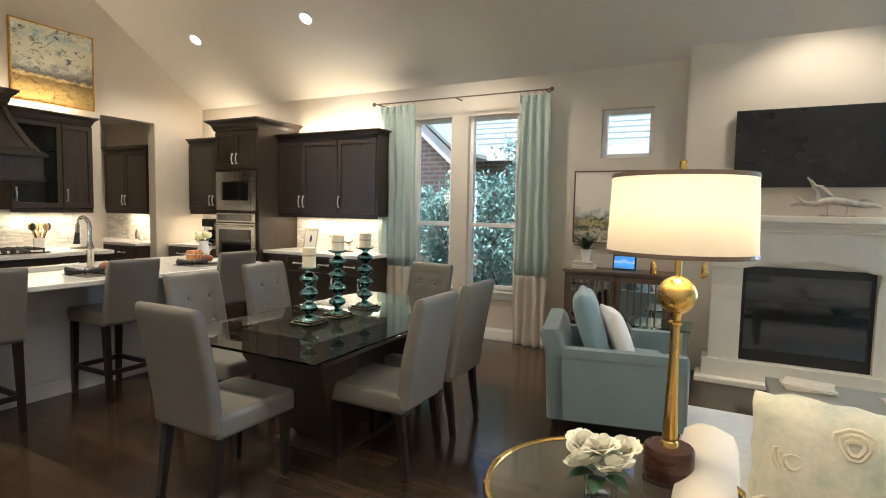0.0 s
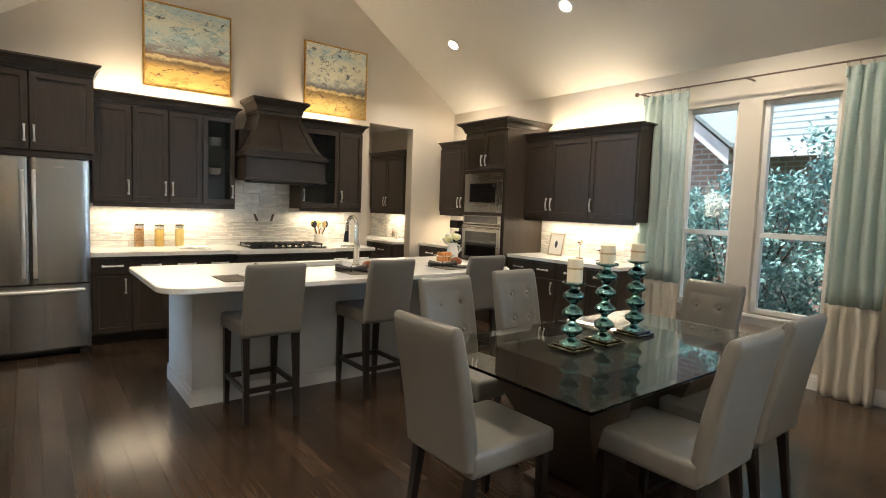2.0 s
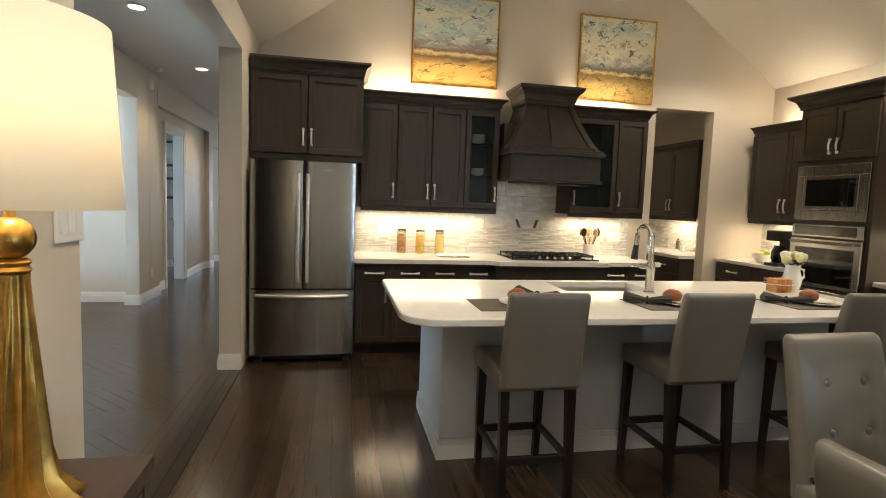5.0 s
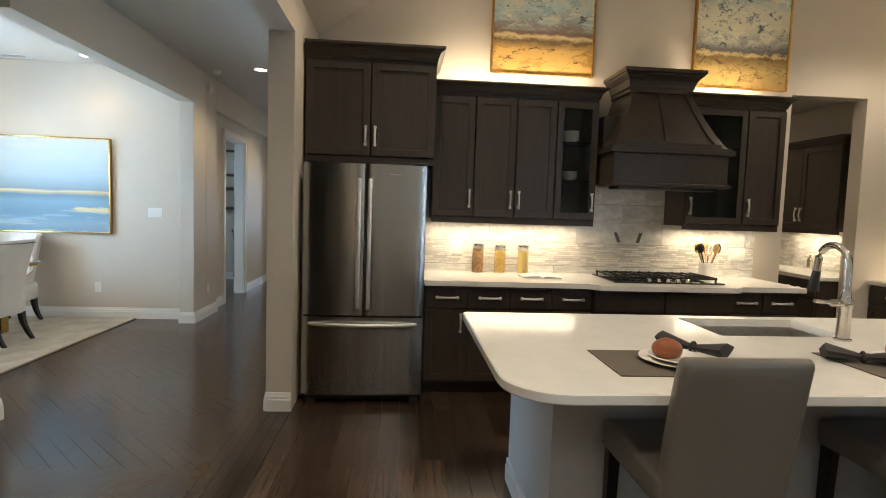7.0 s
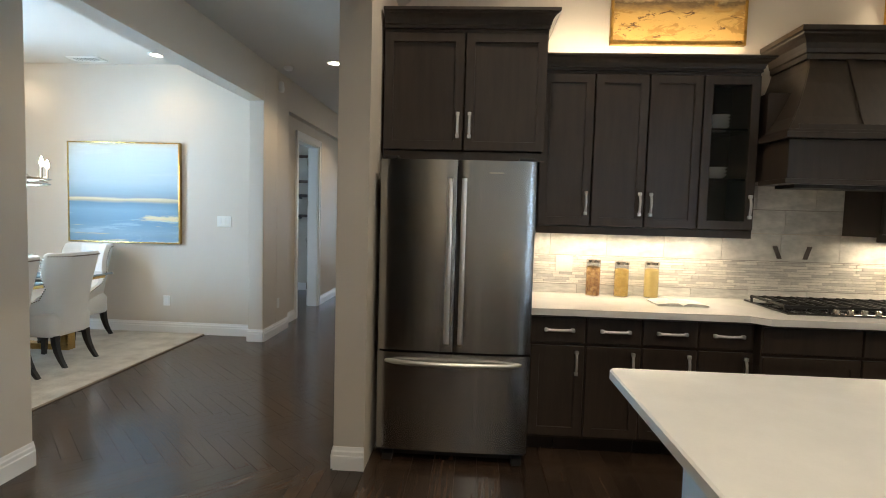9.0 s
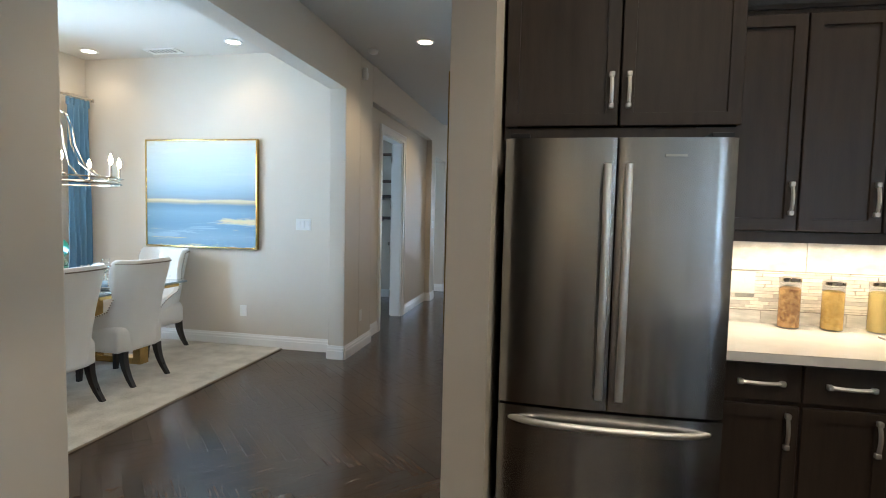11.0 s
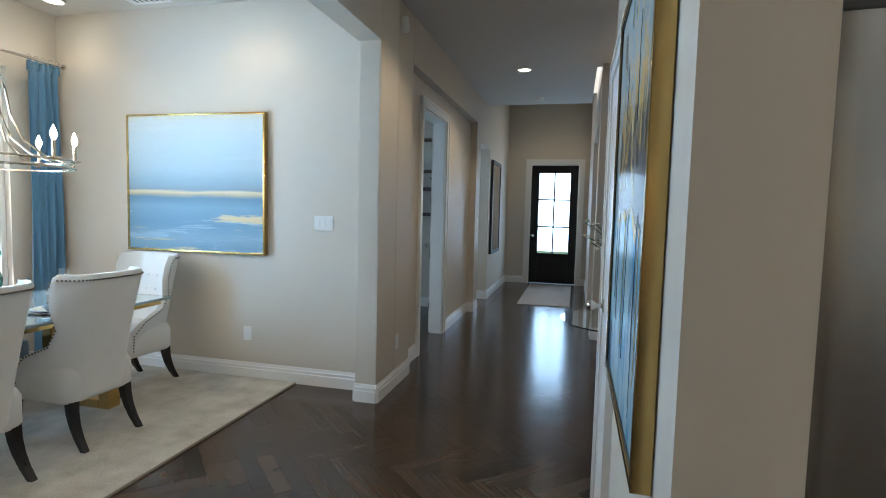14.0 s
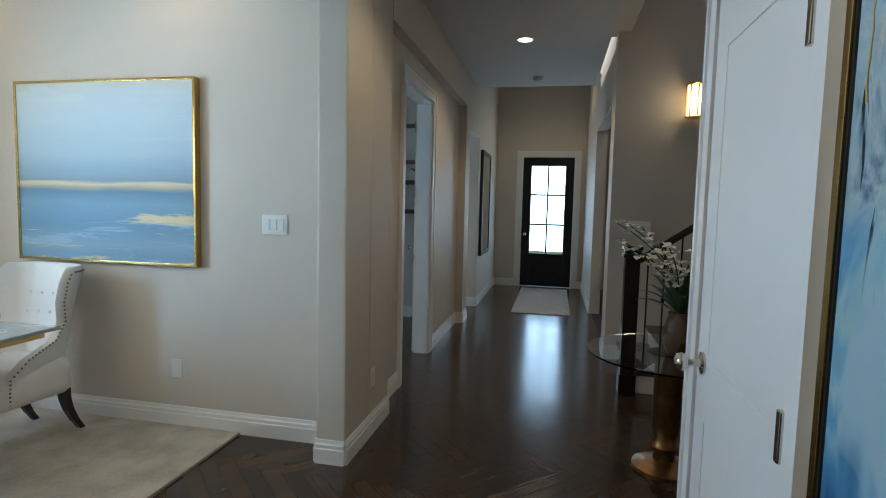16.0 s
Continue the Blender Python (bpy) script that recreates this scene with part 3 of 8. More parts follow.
def upper_y(x0, x1, doors, z0=1.375, z1=2.33, ztop=2.41, yf=5.22, yb=WW, sides=("y-",), handles=(), name="wall_cabinet", label="dark espresso wall cabinet with shaker doors"):
    c = thing(name, (x0, yb, z0), label, "cabinet", "kitchen cabinets")
    d, h, w = yb - yf, z1 - z0, x1 - x0
    part("body", B((0, w, -d, 0, 0, h), bevel=0.002), CAB, c)
    x = 0.004
    for i, dw in enumerate(doors):
        dr = shaker(c, "door", dw - 0.008, h - 0.05, (x, -d, 0.025), "y")
        if handles:
            pull(dr, (x + (0.03 if handles[i] < 0 else dw - 0.04), -d - 0.02, 0.17), "y")
        x += dw
    crown(c, 0, w, -d - .01, 0, h, ztop - z0, 0.06, sides)
    part("light_rail", B((0, w, -d, -d + .02, -0.03, 0.0)), CAB, c)
    return c


upper_x(0.735, 2.10, (.34, .34, .335, .35), handles=(1, 1, -1, 1), glassy=(3,), sides=("x+", "y+"))
upper_x(2.885, 3.735, (.51, .34), handles=(-1, -1), glassy=(0,), sides=("x+", "y-", "y+"))
upper_x(-0.235, 0.73, (.482, .482), z0=1.815, z1=2.55, ztop=2.655, xf=-6.72, sides=("x+", "y+"), handles=(1, -1), name="fridge_cabinet", label="deep dark cabinet above the refrigerator")
# plates and bowls behind the glass doors
for y, z, n in ((1.93, 2.051, 4), (1.93, 1.731, 3), (3.12, 2.051, 3), (3.12, 1.731, 4)):
    st = thing("dish_stack", (-7.20, y, z + .012), "stack of white dishes on a glass shelf", "dishes", "dishes in the glass cabinets")
    for i in range(n):
        part("bowl", BM(lathe, [(0.03, i * .022), (0.05, i * .022 + .008), (0.075, i * .022 + .032), (0.07, i * .022 + .032), (0.045, i * .022 + .014)], seg=20), WHITEP, st, smooth=50)

# oven tower and its neighbours
tw = thing("oven_cabinet", (-6.23, WW, 0), "tall dark oven cabinet with stepped crown", "cabinet", "kitchen cabinets")
part("body", B((0, 0.78, -.70, 0, 0.1, 2.47), (0.03, .75, -.66, 0, 0, 0.1)), CAB, tw)
for i, x in enumerate((0.012, 0.392)):
    d = shaker(tw, "door", 0.376, 0.46, (x, -.70, 1.965), "y")
    pull(d, (x + (0.34 if i == 0 else 0.036), -.72, 2.08), "y", 0.12)
crown(tw, 0, .78, -.72, 0, 2.45, 2.58, 0.09, ("y-", "x-", "x+"))
mw = thing("microwave", (-6.20, 4.868, 1.415), "stainless built-in microwave with black glass door", "microwave")
part("trim_frame", B((0, .72, -.022, -.001, 0, .095), (0, .72, -.022, -.001, .405, .50), (0, .085, -.022, -.001, .095, .405), (.635, .72, -.022, -.001, .095, .405), bevel=.004), STEEL, mw)
part("door", B((.085, .635, -.032, -.001, .095, .405), bevel=.005), STEEL, mw)
part("window", B((.118, .545, -.036, -.032, .128, .372), bevel=.002), BLACK, mw)
part("control_panel", B((.547, .602, -.036, -.032, .128, .372), bevel=.002), BLACK, mw)
part("display", B((.556, .594, -.038, -.036, .330, .356)), mat("dim_blue_display", (.03, .05, .08), .2, bump=0), mw)
ov = thing("wall_oven", (-6.20, 4.868, 0.28), "stainless double wall oven with dark glass doors", "oven")
part("control_panel", B((0, .72, -.03, -.001, .98, 1.10), bevel=.004), STEEL, ov)
part("display", B((.03, .655, -.034, -.03, 1.0, 1.082), bevel=.002), BLACK, ov)
for z, h in ((0.52, .45), (0.02, .48)):
    d = part("door", B((0, .72, -.04, -.001, z, z + h), bevel=.006), STEEL, ov)
    part("window", B((.065, .655, -.045, -.04, z + .04, z + h - .085), bevel=.002), BLACK, d)
    bm = bmesh.new()
    tube(bm, [(.04, -.082, z + h - .035), (.68, -.082, z + h - .035)], .010)
    box(bm, .06, .075, -.082, -.04, z + h - .042, z + h - .028)
    box(bm, .645, .66, -.082, -.04, z + h - .042, z + h - .028)
    part("handle", bm, STEELD, d, smooth=40)
upper_y(-5.45, -3.87, (.42, .57, .575), handles=(1, -1, -1), sides=("y-", "x+"))
upper_y(-7.22, -6.23, (.50, .48), handles=(1, -1), z1=2.36, ztop=2.43)


def base_x(y0, y1, xf, widths, name="base_cabinet", handles=True):
    c = thing(name, (KW, y0, 0), "dark espresso base cabinet with drawers and doors", "cabinet", "kitchen cabinets")
    d, w = xf - KW, y1 - y0
    part("body", B((0, d, 0, w, 0.10, 0.875)), CAB, c)
    part("toe_kick", B((0, d - .07, 0.002, w - .002, 0, 0.10)), LEGS, c)
    y = 0.006
    for dw in widths:
        dr = part("drawer_front", B((d, d + .02, y, y + dw - .012, 0.70, 0.855), bevel=.004), CAB, c)
        do = shaker(c, "door", dw - .012, .56, (d, y, .12), "x")
        if handles:
            pull(dr, (d + .02, y + dw / 2, .78), "x", .16, upright=False)
            pull(do, (d + .02, y + dw - .06, .58), "x", .13)
        y += dw
    return c


base_x(0.69, 1.36, -6.75, (.335, .335))
base_x(1.36, 2.02, -6.75, (.33, .33))
base_x(2.02, 3.14, -6.67, (.56, .56), handles=False)
base_x(3.14, 3.75, -6.75, (.305, .305))
ct = thing("countertop", (KW, 0.675, 0.877), "white quartz kitchen countertop along the wall", "countertop")
part("slab", BM(prism, [(0.003, 0), (.71, 0), (.71, 1.27), (.79, 1.35), (.79, 2.46), (.71, 2.54), (.71, 3.085), (0.003, 3.085)], 0, 0.04), QUARTZ, ct)


def base_y(x0, x1, yf, widths):
    c = thing("base_cabinet", (x0, WW, 0), "dark espresso base cabinet with drawers and doors", "cabinet", "kitchen cabinets")
    d, w = WW - yf, x1 - x0
    part("body", B((0, w, -d, 0, 0.10, 0.875)), CAB, c)
    part("toe_kick", B((0.002, w - .002, -d + .07, 0, 0, 0.10)), LEGS, c)
    x = 0.006
    for dw in widths:
        dr = part("drawer_front", B((x, x + dw - .012, -d - .02, -d, 0.70, 0.855), bevel=.004), CAB, c)
        do = shaker(c, "door", dw - .012, .56, (x, -d, .12), "y")
        pull(dr, (x + dw / 2, -d - .02, .78), "y", .14, upright=False)
        pull(do, (x + dw - .06, -d - .02, .58), "y", .12)
        x += dw


base_y(-5.45, -4.66, 4.98, (.39, .39))
base_y(-4.66, -3.87, 4.98, (.39, .39))
base_y(KW, -6.232, 4.98, (.56, .57))
ct = thing("countertop", (-5.449, WW, 0.877), "white quartz countertop beside the oven", "countertop")
part("slab", B((0, 1.60, -.63, -.003, 0, .04), bevel=.006), QUARTZ, ct)
ct = thing("countertop", (KW + .002, WW, 0.877), "white quartz countertop in the corner", "countertop")
part("slab", B((0, 1.136, -.63, -.003, 0, .04), bevel=.006), QUARTZ, ct)

# hood
hd = thing("range_hood", (KW, 2.13, 1.67), "dark wood range hood, tapered, with stepped crown", "range hood")
W = .935
part("skirt", B((.372, .65, 0, W, .05, .28), bevel=.006), CAB, hd)
part("core", B((0.002, .372, .012, W - .195, .05, .60)), CAB, hd)
part("moulding", B((.372, .685, -.035, W + .035, .28, .315), (.372, .665, -.018, W + .018, .315, .335), (.372, .668, -.02, W + .02, .02, .05), bevel=.005), CAB, hd)
bm = bmesh.new()
prof = [(.335, .625, .0), (.42, .575, .06), (.52, .53, .11), (.64, .475, .165), (.74, .435, .20), (.80, .40, .215)]
loft(bm, [[(.372, a, z), (d, a, z), (d, W - a, z), (.372, W - a, z)] for z, d, a in prof])
loft(bm, [[(.002, max(a, .012), z), (.3715, max(a, .012), z), (.3715, W - max(a, .195), z), (.002, W - max(a, .195), z)] for z, d, a in prof])
part("canopy", bm, CAB, hd)
for c0, c1, hw in ((W / 2, W / 2, .030), (.04, .245, .030), (W - .04, W - .245, .030)):
    bm = bmesh.new()
    loft(bm, [[(d - .01, c - hw * k, z), (d + .012, c - hw * k, z), (d + .012, c + hw * k, z), (d - .01, c + hw * k, z)] for (z, d, a), k in zip(prof, (1.2, 1.12, 1.05, 1, .95, .9)) for c in (c0 + (c1 - c0) * a / .215,)])
    part("stile", bm, CAB, hd)
part("rail", B((.62, .64, .06, W - .06, .337, .37), bevel=.003), CAB, hd)
crown(hd, 0.002, .405, .21, W - .21, .80, .98, .085, ("x+", "y-", "y+"))
part("liner", B((.42, .62, .06, W - .06, .0, .05)), IRON, hd)

# backsplash: thin stone sticks in courses, tiles behind the range
def sticks(name, org, along, up, w, h, t0, seed, course=0.03, lab="white and grey stone stick mosaic backsplash"):
    """A mosaic of thin stone sticks in courses on a wall, proud by uneven amounts."""
    rnd = random.Random(seed)
    t = thing(name, org, lab, "backsplash", kind="structure")
    me = [finish("tile", B((0, 1, 0, d, 0, 1)), STONEW, None) for d in (0.006, 0.009, 0.012)] if along == "x" else [finish("tile", B((0, d, 0, 1, 0, 1)), STONEW, None) for d in (0.006, 0.009, 0.012)]
    n, z = 0, 0.0
    rest = bmesh.new()
    while z < h - 0.006:
        ch = min(course * rnd.choice((0.5, 0.75, 1.0)), h - z)
        u = -rnd.random() * .08
        while u < w:
            L = rnd.choice((.05, .09, .12, .16))
            a, b = max(u, 0), min(u + L, w)
            if b - a > .008:
                if along == "y" and n < 280 and a > .5:
                    o = new("tile", rnd.choice(me))
                    o.parent, o.location, o.scale = t, (0, a, z), (1, b - a - .0025, ch - .0025)
                    n += 1
                else:
                    d = rnd.choice((.006, .009, .012))
                    if along == "y":
                        box(rest, 0, d, a, b - .0025, z, z + ch - .0025)
                    else:
                        box(rest, a, b - .0015, -d, 0, z, z + ch - .0015)
            u += L
        z += ch
    if rest.verts:
        ob = part("tile_field", rest, STONEI, t)
        ob["kind"] = "stuff"
    return t


STONEW = mat("stone_stick", (0.58, 0.565, 0.54), 0.4, scale=5, vary=0.8, color2=(0.86, 0.83, 0.77), bump=0.1)
STONEI = STONEW.copy()
STONEI.name = "stone_stick_field"
for nd in [q for q in STONEI.node_tree.nodes if q.type == "OBJECT_INFO"]:
    geo = STONEI.node_tree.nodes.new("ShaderNodeNewGeometry")
    for l in list(nd.outputs["Random"].links):
        STONEI.node_tree.links.new(geo.outputs["Random Per Island"], l.to_socket)
MARBLE = mat("white_marble_tile", (0.50, 0.50, 0.48), 0.25, scale=3.5, vary=0.2, fine=9, color2=(0.84, 0.82, 0.78), bump=0.02)
GROUT = mat("grey_grout", (0.34, 0.32, 0.29), 0.9, var=0.1)


def marble(name, org, along, w, rows, lab="white and grey veined marble backsplash tiles", skip=()):
    """Courses (z, height) of long marble tiles along a wall, on a grout bed."""
    t = thing(name, org, lab, "backsplash", kind="structure")
    zs = [z for z, hh in rows] + [z + hh for z, hh in rows]
    me = finish("marble_tile", B((0, 1, 0, .009, 0, 1)) if along == "x" else B((0, .009, 0, 1, 0, 1)), MARBLE)
    for r, (z, hh) in enumerate(rows):
        u = -.2 * (r % 2)
        while u < w:
            a, b = max(u, 0), min(u + .40, w)
            if b - a > .01:
                o = new("marble_tile", me)
                o.parent = t
                o.location, o.scale = ((a, -.009, z), (b - a - .003, 1, hh - .003)) if along == "x" else ((0, a, z), (1, b - a - .003, hh - .003))
            u += .40
    return t


for i, (x, y, al, w) in enumerate(((KW, .68, "y", 3.095), (-5.449, WW, "x", 1.56), (KW, WW, "x", 1.135))):
    sticks("backsplash_%d" % (i + 1), (x, y, .987), al, "z", w, .205, 0, i + 1, course=.02)
    bed = (x, x + .003, y, y + w, .917, 1.38) if al == "y" else (x, x + w, y - .003, y, .917, 1.37)
    slab("backsplash_bed", bed, m=GROUT, label="grey grout bed behind the tiles")
    marble("backsplash_tiles_%d" % (i + 1), (x, y, .917), al, w, ((0, .068), (.277, .19 if al == "y" else .178)))
slab("backsplash_bed", (KW, KW + .003, 2.10, 3.075, 1.386, 1.72), m=GROUT, label="grey grout bed behind the range tiles")
t = marble("backsplash_range", (KW, 2.10, 1.386), "y", .975, ((0, .165), (.167, .165)), "white and grey marble panel behind the cooktop")
for a, k in ((.34, .018), (.545, -.014)):
    bm = bmesh.new()
    loft(bm, [[(.009, a + k * s, z), (.016, a + k * s, z), (.016, a + .03 + k * s, z), (.009, a + .03 + k * s, z)] for s, z in ((1, -.175), (-1, -.085))])
    part("accent_tile", bm, mat("bronze_accent", (.12, .10, .09), .35, .6), t)

# refrigerator
fr = thing("refrigerator", (-6.52, -0.215, 0), "stainless french door refrigerator with bottom freezer", "refrigerator")
part("body", B((-.75, -.075, .005, .885, 0.04, 1.74), bevel=.006), mat("fridge_side", (.10, .10, .10), .5, .3), fr)
part("kick_plate", B((-.72, -.09, .02, .87, .012, .05)), IRON, fr)


def bowed(bm, y0, y1, z0, z1, d=0.075, bow=0.02, n=12):
    """A door front that swells gently to its middle over the full width."""
    pts = []
    for i in range(n + 1):
        y = y0 + (y1 - y0) * i / n
        k = 1 - ((y - .445) / .445) ** 2
        e = .012 if i in (0, n) else 0
        pts.append((-bow * (1 - k) - e * .6, y))
    vs = prism(bm, [(-d, y0)] + pts + [(-d, y1)], z0, z1)
    return vs


def bar(bm, a, b, out, w=0.030, t=0.014, n=14):
    """A flat bowed bar handle from a to b, standing off the door on two posts."""
    a, b = Vector(a), Vector(b)
    rings = []
    for i in range(n + 1):
        p = a.lerp(b, i / n) + Vector((out * (.70 + .30 * math.sin(math.pi * i / n)), 0, 0))
        rings.append([p + Vector(q) for q in ((-t, -w / 2, 0), (-t * .25, -w / 2, 0), (0, -w * .32, 0), (0, w * .32, 0), (-t * .25, w / 2, 0), (-t, w / 2, 0))])
    loft(bm, rings)
    for p in (a.lerp(b, .03), a.lerp(b, .97)):
        box(bm, p.x - .012, p.x + out * .72 - t * .5, p.y - w * .3, p.y + w * .3, p.z - .014, p.z + .014)


for y0, y1, hy in ((0.003, .441, .405), (.447, .887, .483)):
    d = part("door", BM(bowed, y0, y1, .665, 1.765), STEEL, fr, smooth=30)
    part("handle", BM(bar, (-.004, hy, .72), (-.004, hy, 1.66), .062), HANDLE, d, smooth=40)
d = part("freezer_drawer", BM(bowed, .003, .887, .075, .652), STEEL, fr, smooth=30)
bm = bmesh.new()
n = 14
pts = [(-.012 + .055 * (1 - abs(2 * i / n - 1) ** 6) - .02 * abs(2 * i / n - 1), .05 + .79 * i / n, .60) for i in range(n + 1)]
tube(bm, pts, .014, 10)
part("handle", bm, HANDLE, d, smooth=50)
part("badge", B((0.0, .003, .62, .70, 1.69, 1.70)), STEELD, fr)
for y in (.04, .80):
    part("foot", B((-.13, -.02, y, y + .06, 0, .04), bevel=.008), IRON, fr)
for y in (.02, .79):
    part("hinge_cover", B((-.14, -.02, y, y + .08, 1.767, 1.785), bevel=.004), IRON, fr)

# island
isl = thing("kitchen_island", (-5.42, 1.11, 0), "grey painted kitchen island with white skirting", "island")
bm = B((0, .77, 0, 2.56, 0, .875))
bmesh.ops.delete(bm, geom=[f for f in bm.faces if f.normal.z > .5], context="FACES_ONLY")
part("body", bm, ISLAND, isl)
for a in ((0.0, -.016, .786, 0.0), (.77, 0, .786, 2.56), (0, 2.56, .786, 2.576)):
    part("skirting", B((a[0], a[2], a[1], a[3], 0, .085), (a[0], a[2] - (.005 if a[2] > .77 else 0), a[1] + (.004 if a[1] < 0 else 0), a[3], .085, .12)), ISLAND, isl)
part("cabinet_front", B((-.02, 0, .02, 2.54, .10, .86)), CAB, isl)


def rounded(x0, x1, y0, y1, r, n=6):
    """A rounded rectangle; r gives the radii of its four corners from x0,y0 on."""
    out = []
    for (cx, cy, a0), q in zip(((x0, y0, 180), (x1, y0, 270), (x1, y1, 0), (x0, y1, 90)), r):
        ox = cx + (q if cx == x0 else -q)
        oy = cy + (q if cy == y0 else -q)
        for i in range(n + 1):
            a = radians(a0 + 90 * i / n)
            out.append((ox + q * math.cos(a), oy + q * math.sin(a)))
    return out


ITOP = thing("island_countertop", (-5.44, .83, .877), "white quartz island countertop with rounded corners", "countertop")
bm = bmesh.new()
o0, o1 = rounded(0, 1.27, 0, 3.0, (.03, .20, .20, .03)), rounded(.006, 1.264, .006, 2.994, (.024, .194, .194, .024))
rings = [[(x, y, 0) for x, y in o1], [(x, y, .006) for x, y in o0], [(x, y, .034) for x, y in o0], [(x, y, .04) for x, y in o1]]
vs = loft(bm, rings, caps=False)
n = len(o0)
hole = ((.08, 1.15), (.48, 1.15), (.48, 1.79), (.08, 1.79))
loops = []
for ring, z in ((vs[:n], 0), (vs[-n:], .04)):
    q = [bm.verts.new((x, y, z)) for x, y in hole]
    loops.append(q)
    edges = [bm.edges.new((q[i], q[(i + 1) % 4])) for i in range(4)] + [bm.edges.get((ring[i], ring[(i + 1) % n])) for i in range(n)]
    bmesh.ops.triangle_fill(bm, edges=edges, use_beauty=True)
for i in range(4):
    bm.faces.new((loops[0][i], loops[0][(i + 1) % 4], loops[1][(i + 1) % 4], loops[1][i]))
bmesh.ops.recalc_face_normals(bm, faces=bm.faces[:])
part("slab", bm, QUARTZ, ITOP, smooth=30)
sk = thing("sink", (-5.16, 2.30, .69), "stainless undermount sink set in the island", "sink")
SINKM = mat("sink_steel", (.62, .61, .59), .38, 1.0, var=.1, scale=3, stretch=(1, 12, 12), bump=0)
part("basin", B((-.215, .215, -.335, .335, 0, .006), (-.215, -.205, -.335, .335, .006, .186), (.205, .215, -.335, .335, .006, .186), (-.205, .205, -.335, -.325, .006, .186), (-.205, .205, .325, .335, .006, .186)), SINKM, sk)
part("drain", BM(lathe, [(.045, .007), (.045, .010), (.03, .009)], seg=20), STEELD, sk, smooth=40)
fa = thing("faucet", (-4.90, 2.52, .918), "brushed nickel gooseneck pull-down faucet", "faucet")
part("base_flange", BM(lathe, [(.036, 0), (.036, .008), (.028, .012)], seg=20), STEELD, fa, smooth=40)
part("body", BM(lathe, [(.028, .012), (.027, .15), (.030, .155), (.030, .185), (.022, .20), (.018, .23)], seg=20), STEELD, fa, smooth=40)
part("spout", BM(tube, [(0, 0, .21), (0, 0, .34)] + [(-.09 + .09 * math.cos(a), 0, .34 + .09 * math.sin(a)) for a in [math.pi * i / 10 for i in range(1, 11)]] + [(-.184, 0, .29)], .0165, 12), STEELD, fa, smooth=60)
part("spray_head", BM(tube, [(-.182, 0, .30), (-.192, 0, .25), (-.197, 0, .20)], [.018, .021, .026], 12), IRON, fa, smooth=60)
part("lever", BM(tube, [(0, -.02, .17), (0, -.07, .172), (0, -.08, .174), (0, -.15, .178)], [.019, .018, .009, .010], 10), STEELD, fa, smooth=60)


# seating
def slabback(bm, w, h, t, lean, z0):
    """An upholstered chair back: a padded slab with soft edges, leaning back with height and rounded over at the top."""
    rings = []
    for s, kt, kw in ((0, 1, 1), (.15, 1.02, 1), (.3, 1, 1), (.45, .96, 1.003), (.6, .91, 1.003), (.75, .86, 1), (.88, .80, .996), (.945, .76, .992), (.975, .62, .978), (.992, .42, .955), (1, .18, .93)):
        tt, ww, off = t * kt, w * kw, -lean * s ** 1.3
        rings.append([(x + off, y, z0 + h * s) for x, y in rounded(-tt / 2, tt / 2, -ww / 2, ww / 2, (tt * .40,) * 4, 4)])
    return loft(bm, rings)


def dining_chair(at, rz):
    """A parsons chair, facing local +x, its middle at the origin."""
    c = thing("dining_chair", at, "taupe leather parsons chair with button tufted back and dark legs", "chair", "chairs round the glass table", rz)
    part("backrest", BM(slabback, .44, .60, .085, .11, .40), LEATHER, c, smooth=50).location = (-.235, 0, 0)
    bm = BM(box, -.25, .255, -.225, .225, .36, .475, bevel=.028, seg=3)
    part("seat", bm, LEATHER, c, smooth=50)
    for x, y, lx in ((.215, -.185, 0), (.215, .185, 0), (-.215, -.185, -.05), (-.215, .185, -.05)):
        part("leg", BM(taper, x, y, 0, .37, .03, .045, (lx, 0)), LEGS, c)
    tufts = [(y, z) for z in (.65, .83) for y in (-.085, .085)]
    bm = bmesh.new()
    n = 30
    grid = []
    for j in range(n + 1):
        row = []
        for i in range(n + 1):
            y, z = -.195 + .39 * i / n, .50 + .445 * j / n
            s = (z - .40) / .60
            e = min(i, n - i, j, n - j) / 4
            f = -.11 * s ** 1.3 + .0425 * (1 - .25 * s) + .017 * math.sin(min(1, e * .36) * math.pi / 2) - .004
            for ty, tz in tufts:
                r = math.hypot(y - ty, z - tz)
                f -= .012 * math.exp(-(r / .024) ** 2) + .002 * math.exp(-((z - tz) / .012) ** 2) * math.exp(-((y - ty) / .06) ** 2) + .002 * math.exp(-((y - ty) / .008) ** 2) * math.exp(-((z - tz) / .06) ** 2)
            row.append(bm.verts.new((-.235 + f, y, z)))
        grid.append(row)
    for p, q in zip(grid, grid[1:]):
        for i in range(n):
            bm.faces.new((p[i], p[i + 1], q[i + 1], q[i]))
    part("tufted_panel", bm, LEATHER, c, smooth=80)
    for y, z in tufts:
        s = (z - .40) / .60
        part("button", BM(lathe, [(.015, 0), (.0135, .006), (.006, .010)], seg=12), LEATHER, c, smooth=60).matrix_local = pose(-.235 - .11 * s ** 1.3 + .0425 * (1 - .25 * s) - .001, y, z, 0, 90 - 10, 0)
    return c


CH = dining_chair((-2.47, 1.86, 0), 90)
for at, rz in (((-1.93, 2.53, 0), 180), ((-1.96, 3.15, 0), 180), ((-2.53, 3.74, 0), -98), ((-3.26, 3.18, 0), 0), ((-3.16, 2.44, 0), 2)):
    copy_thing(CH, pose(*at, 0, 0, rz))


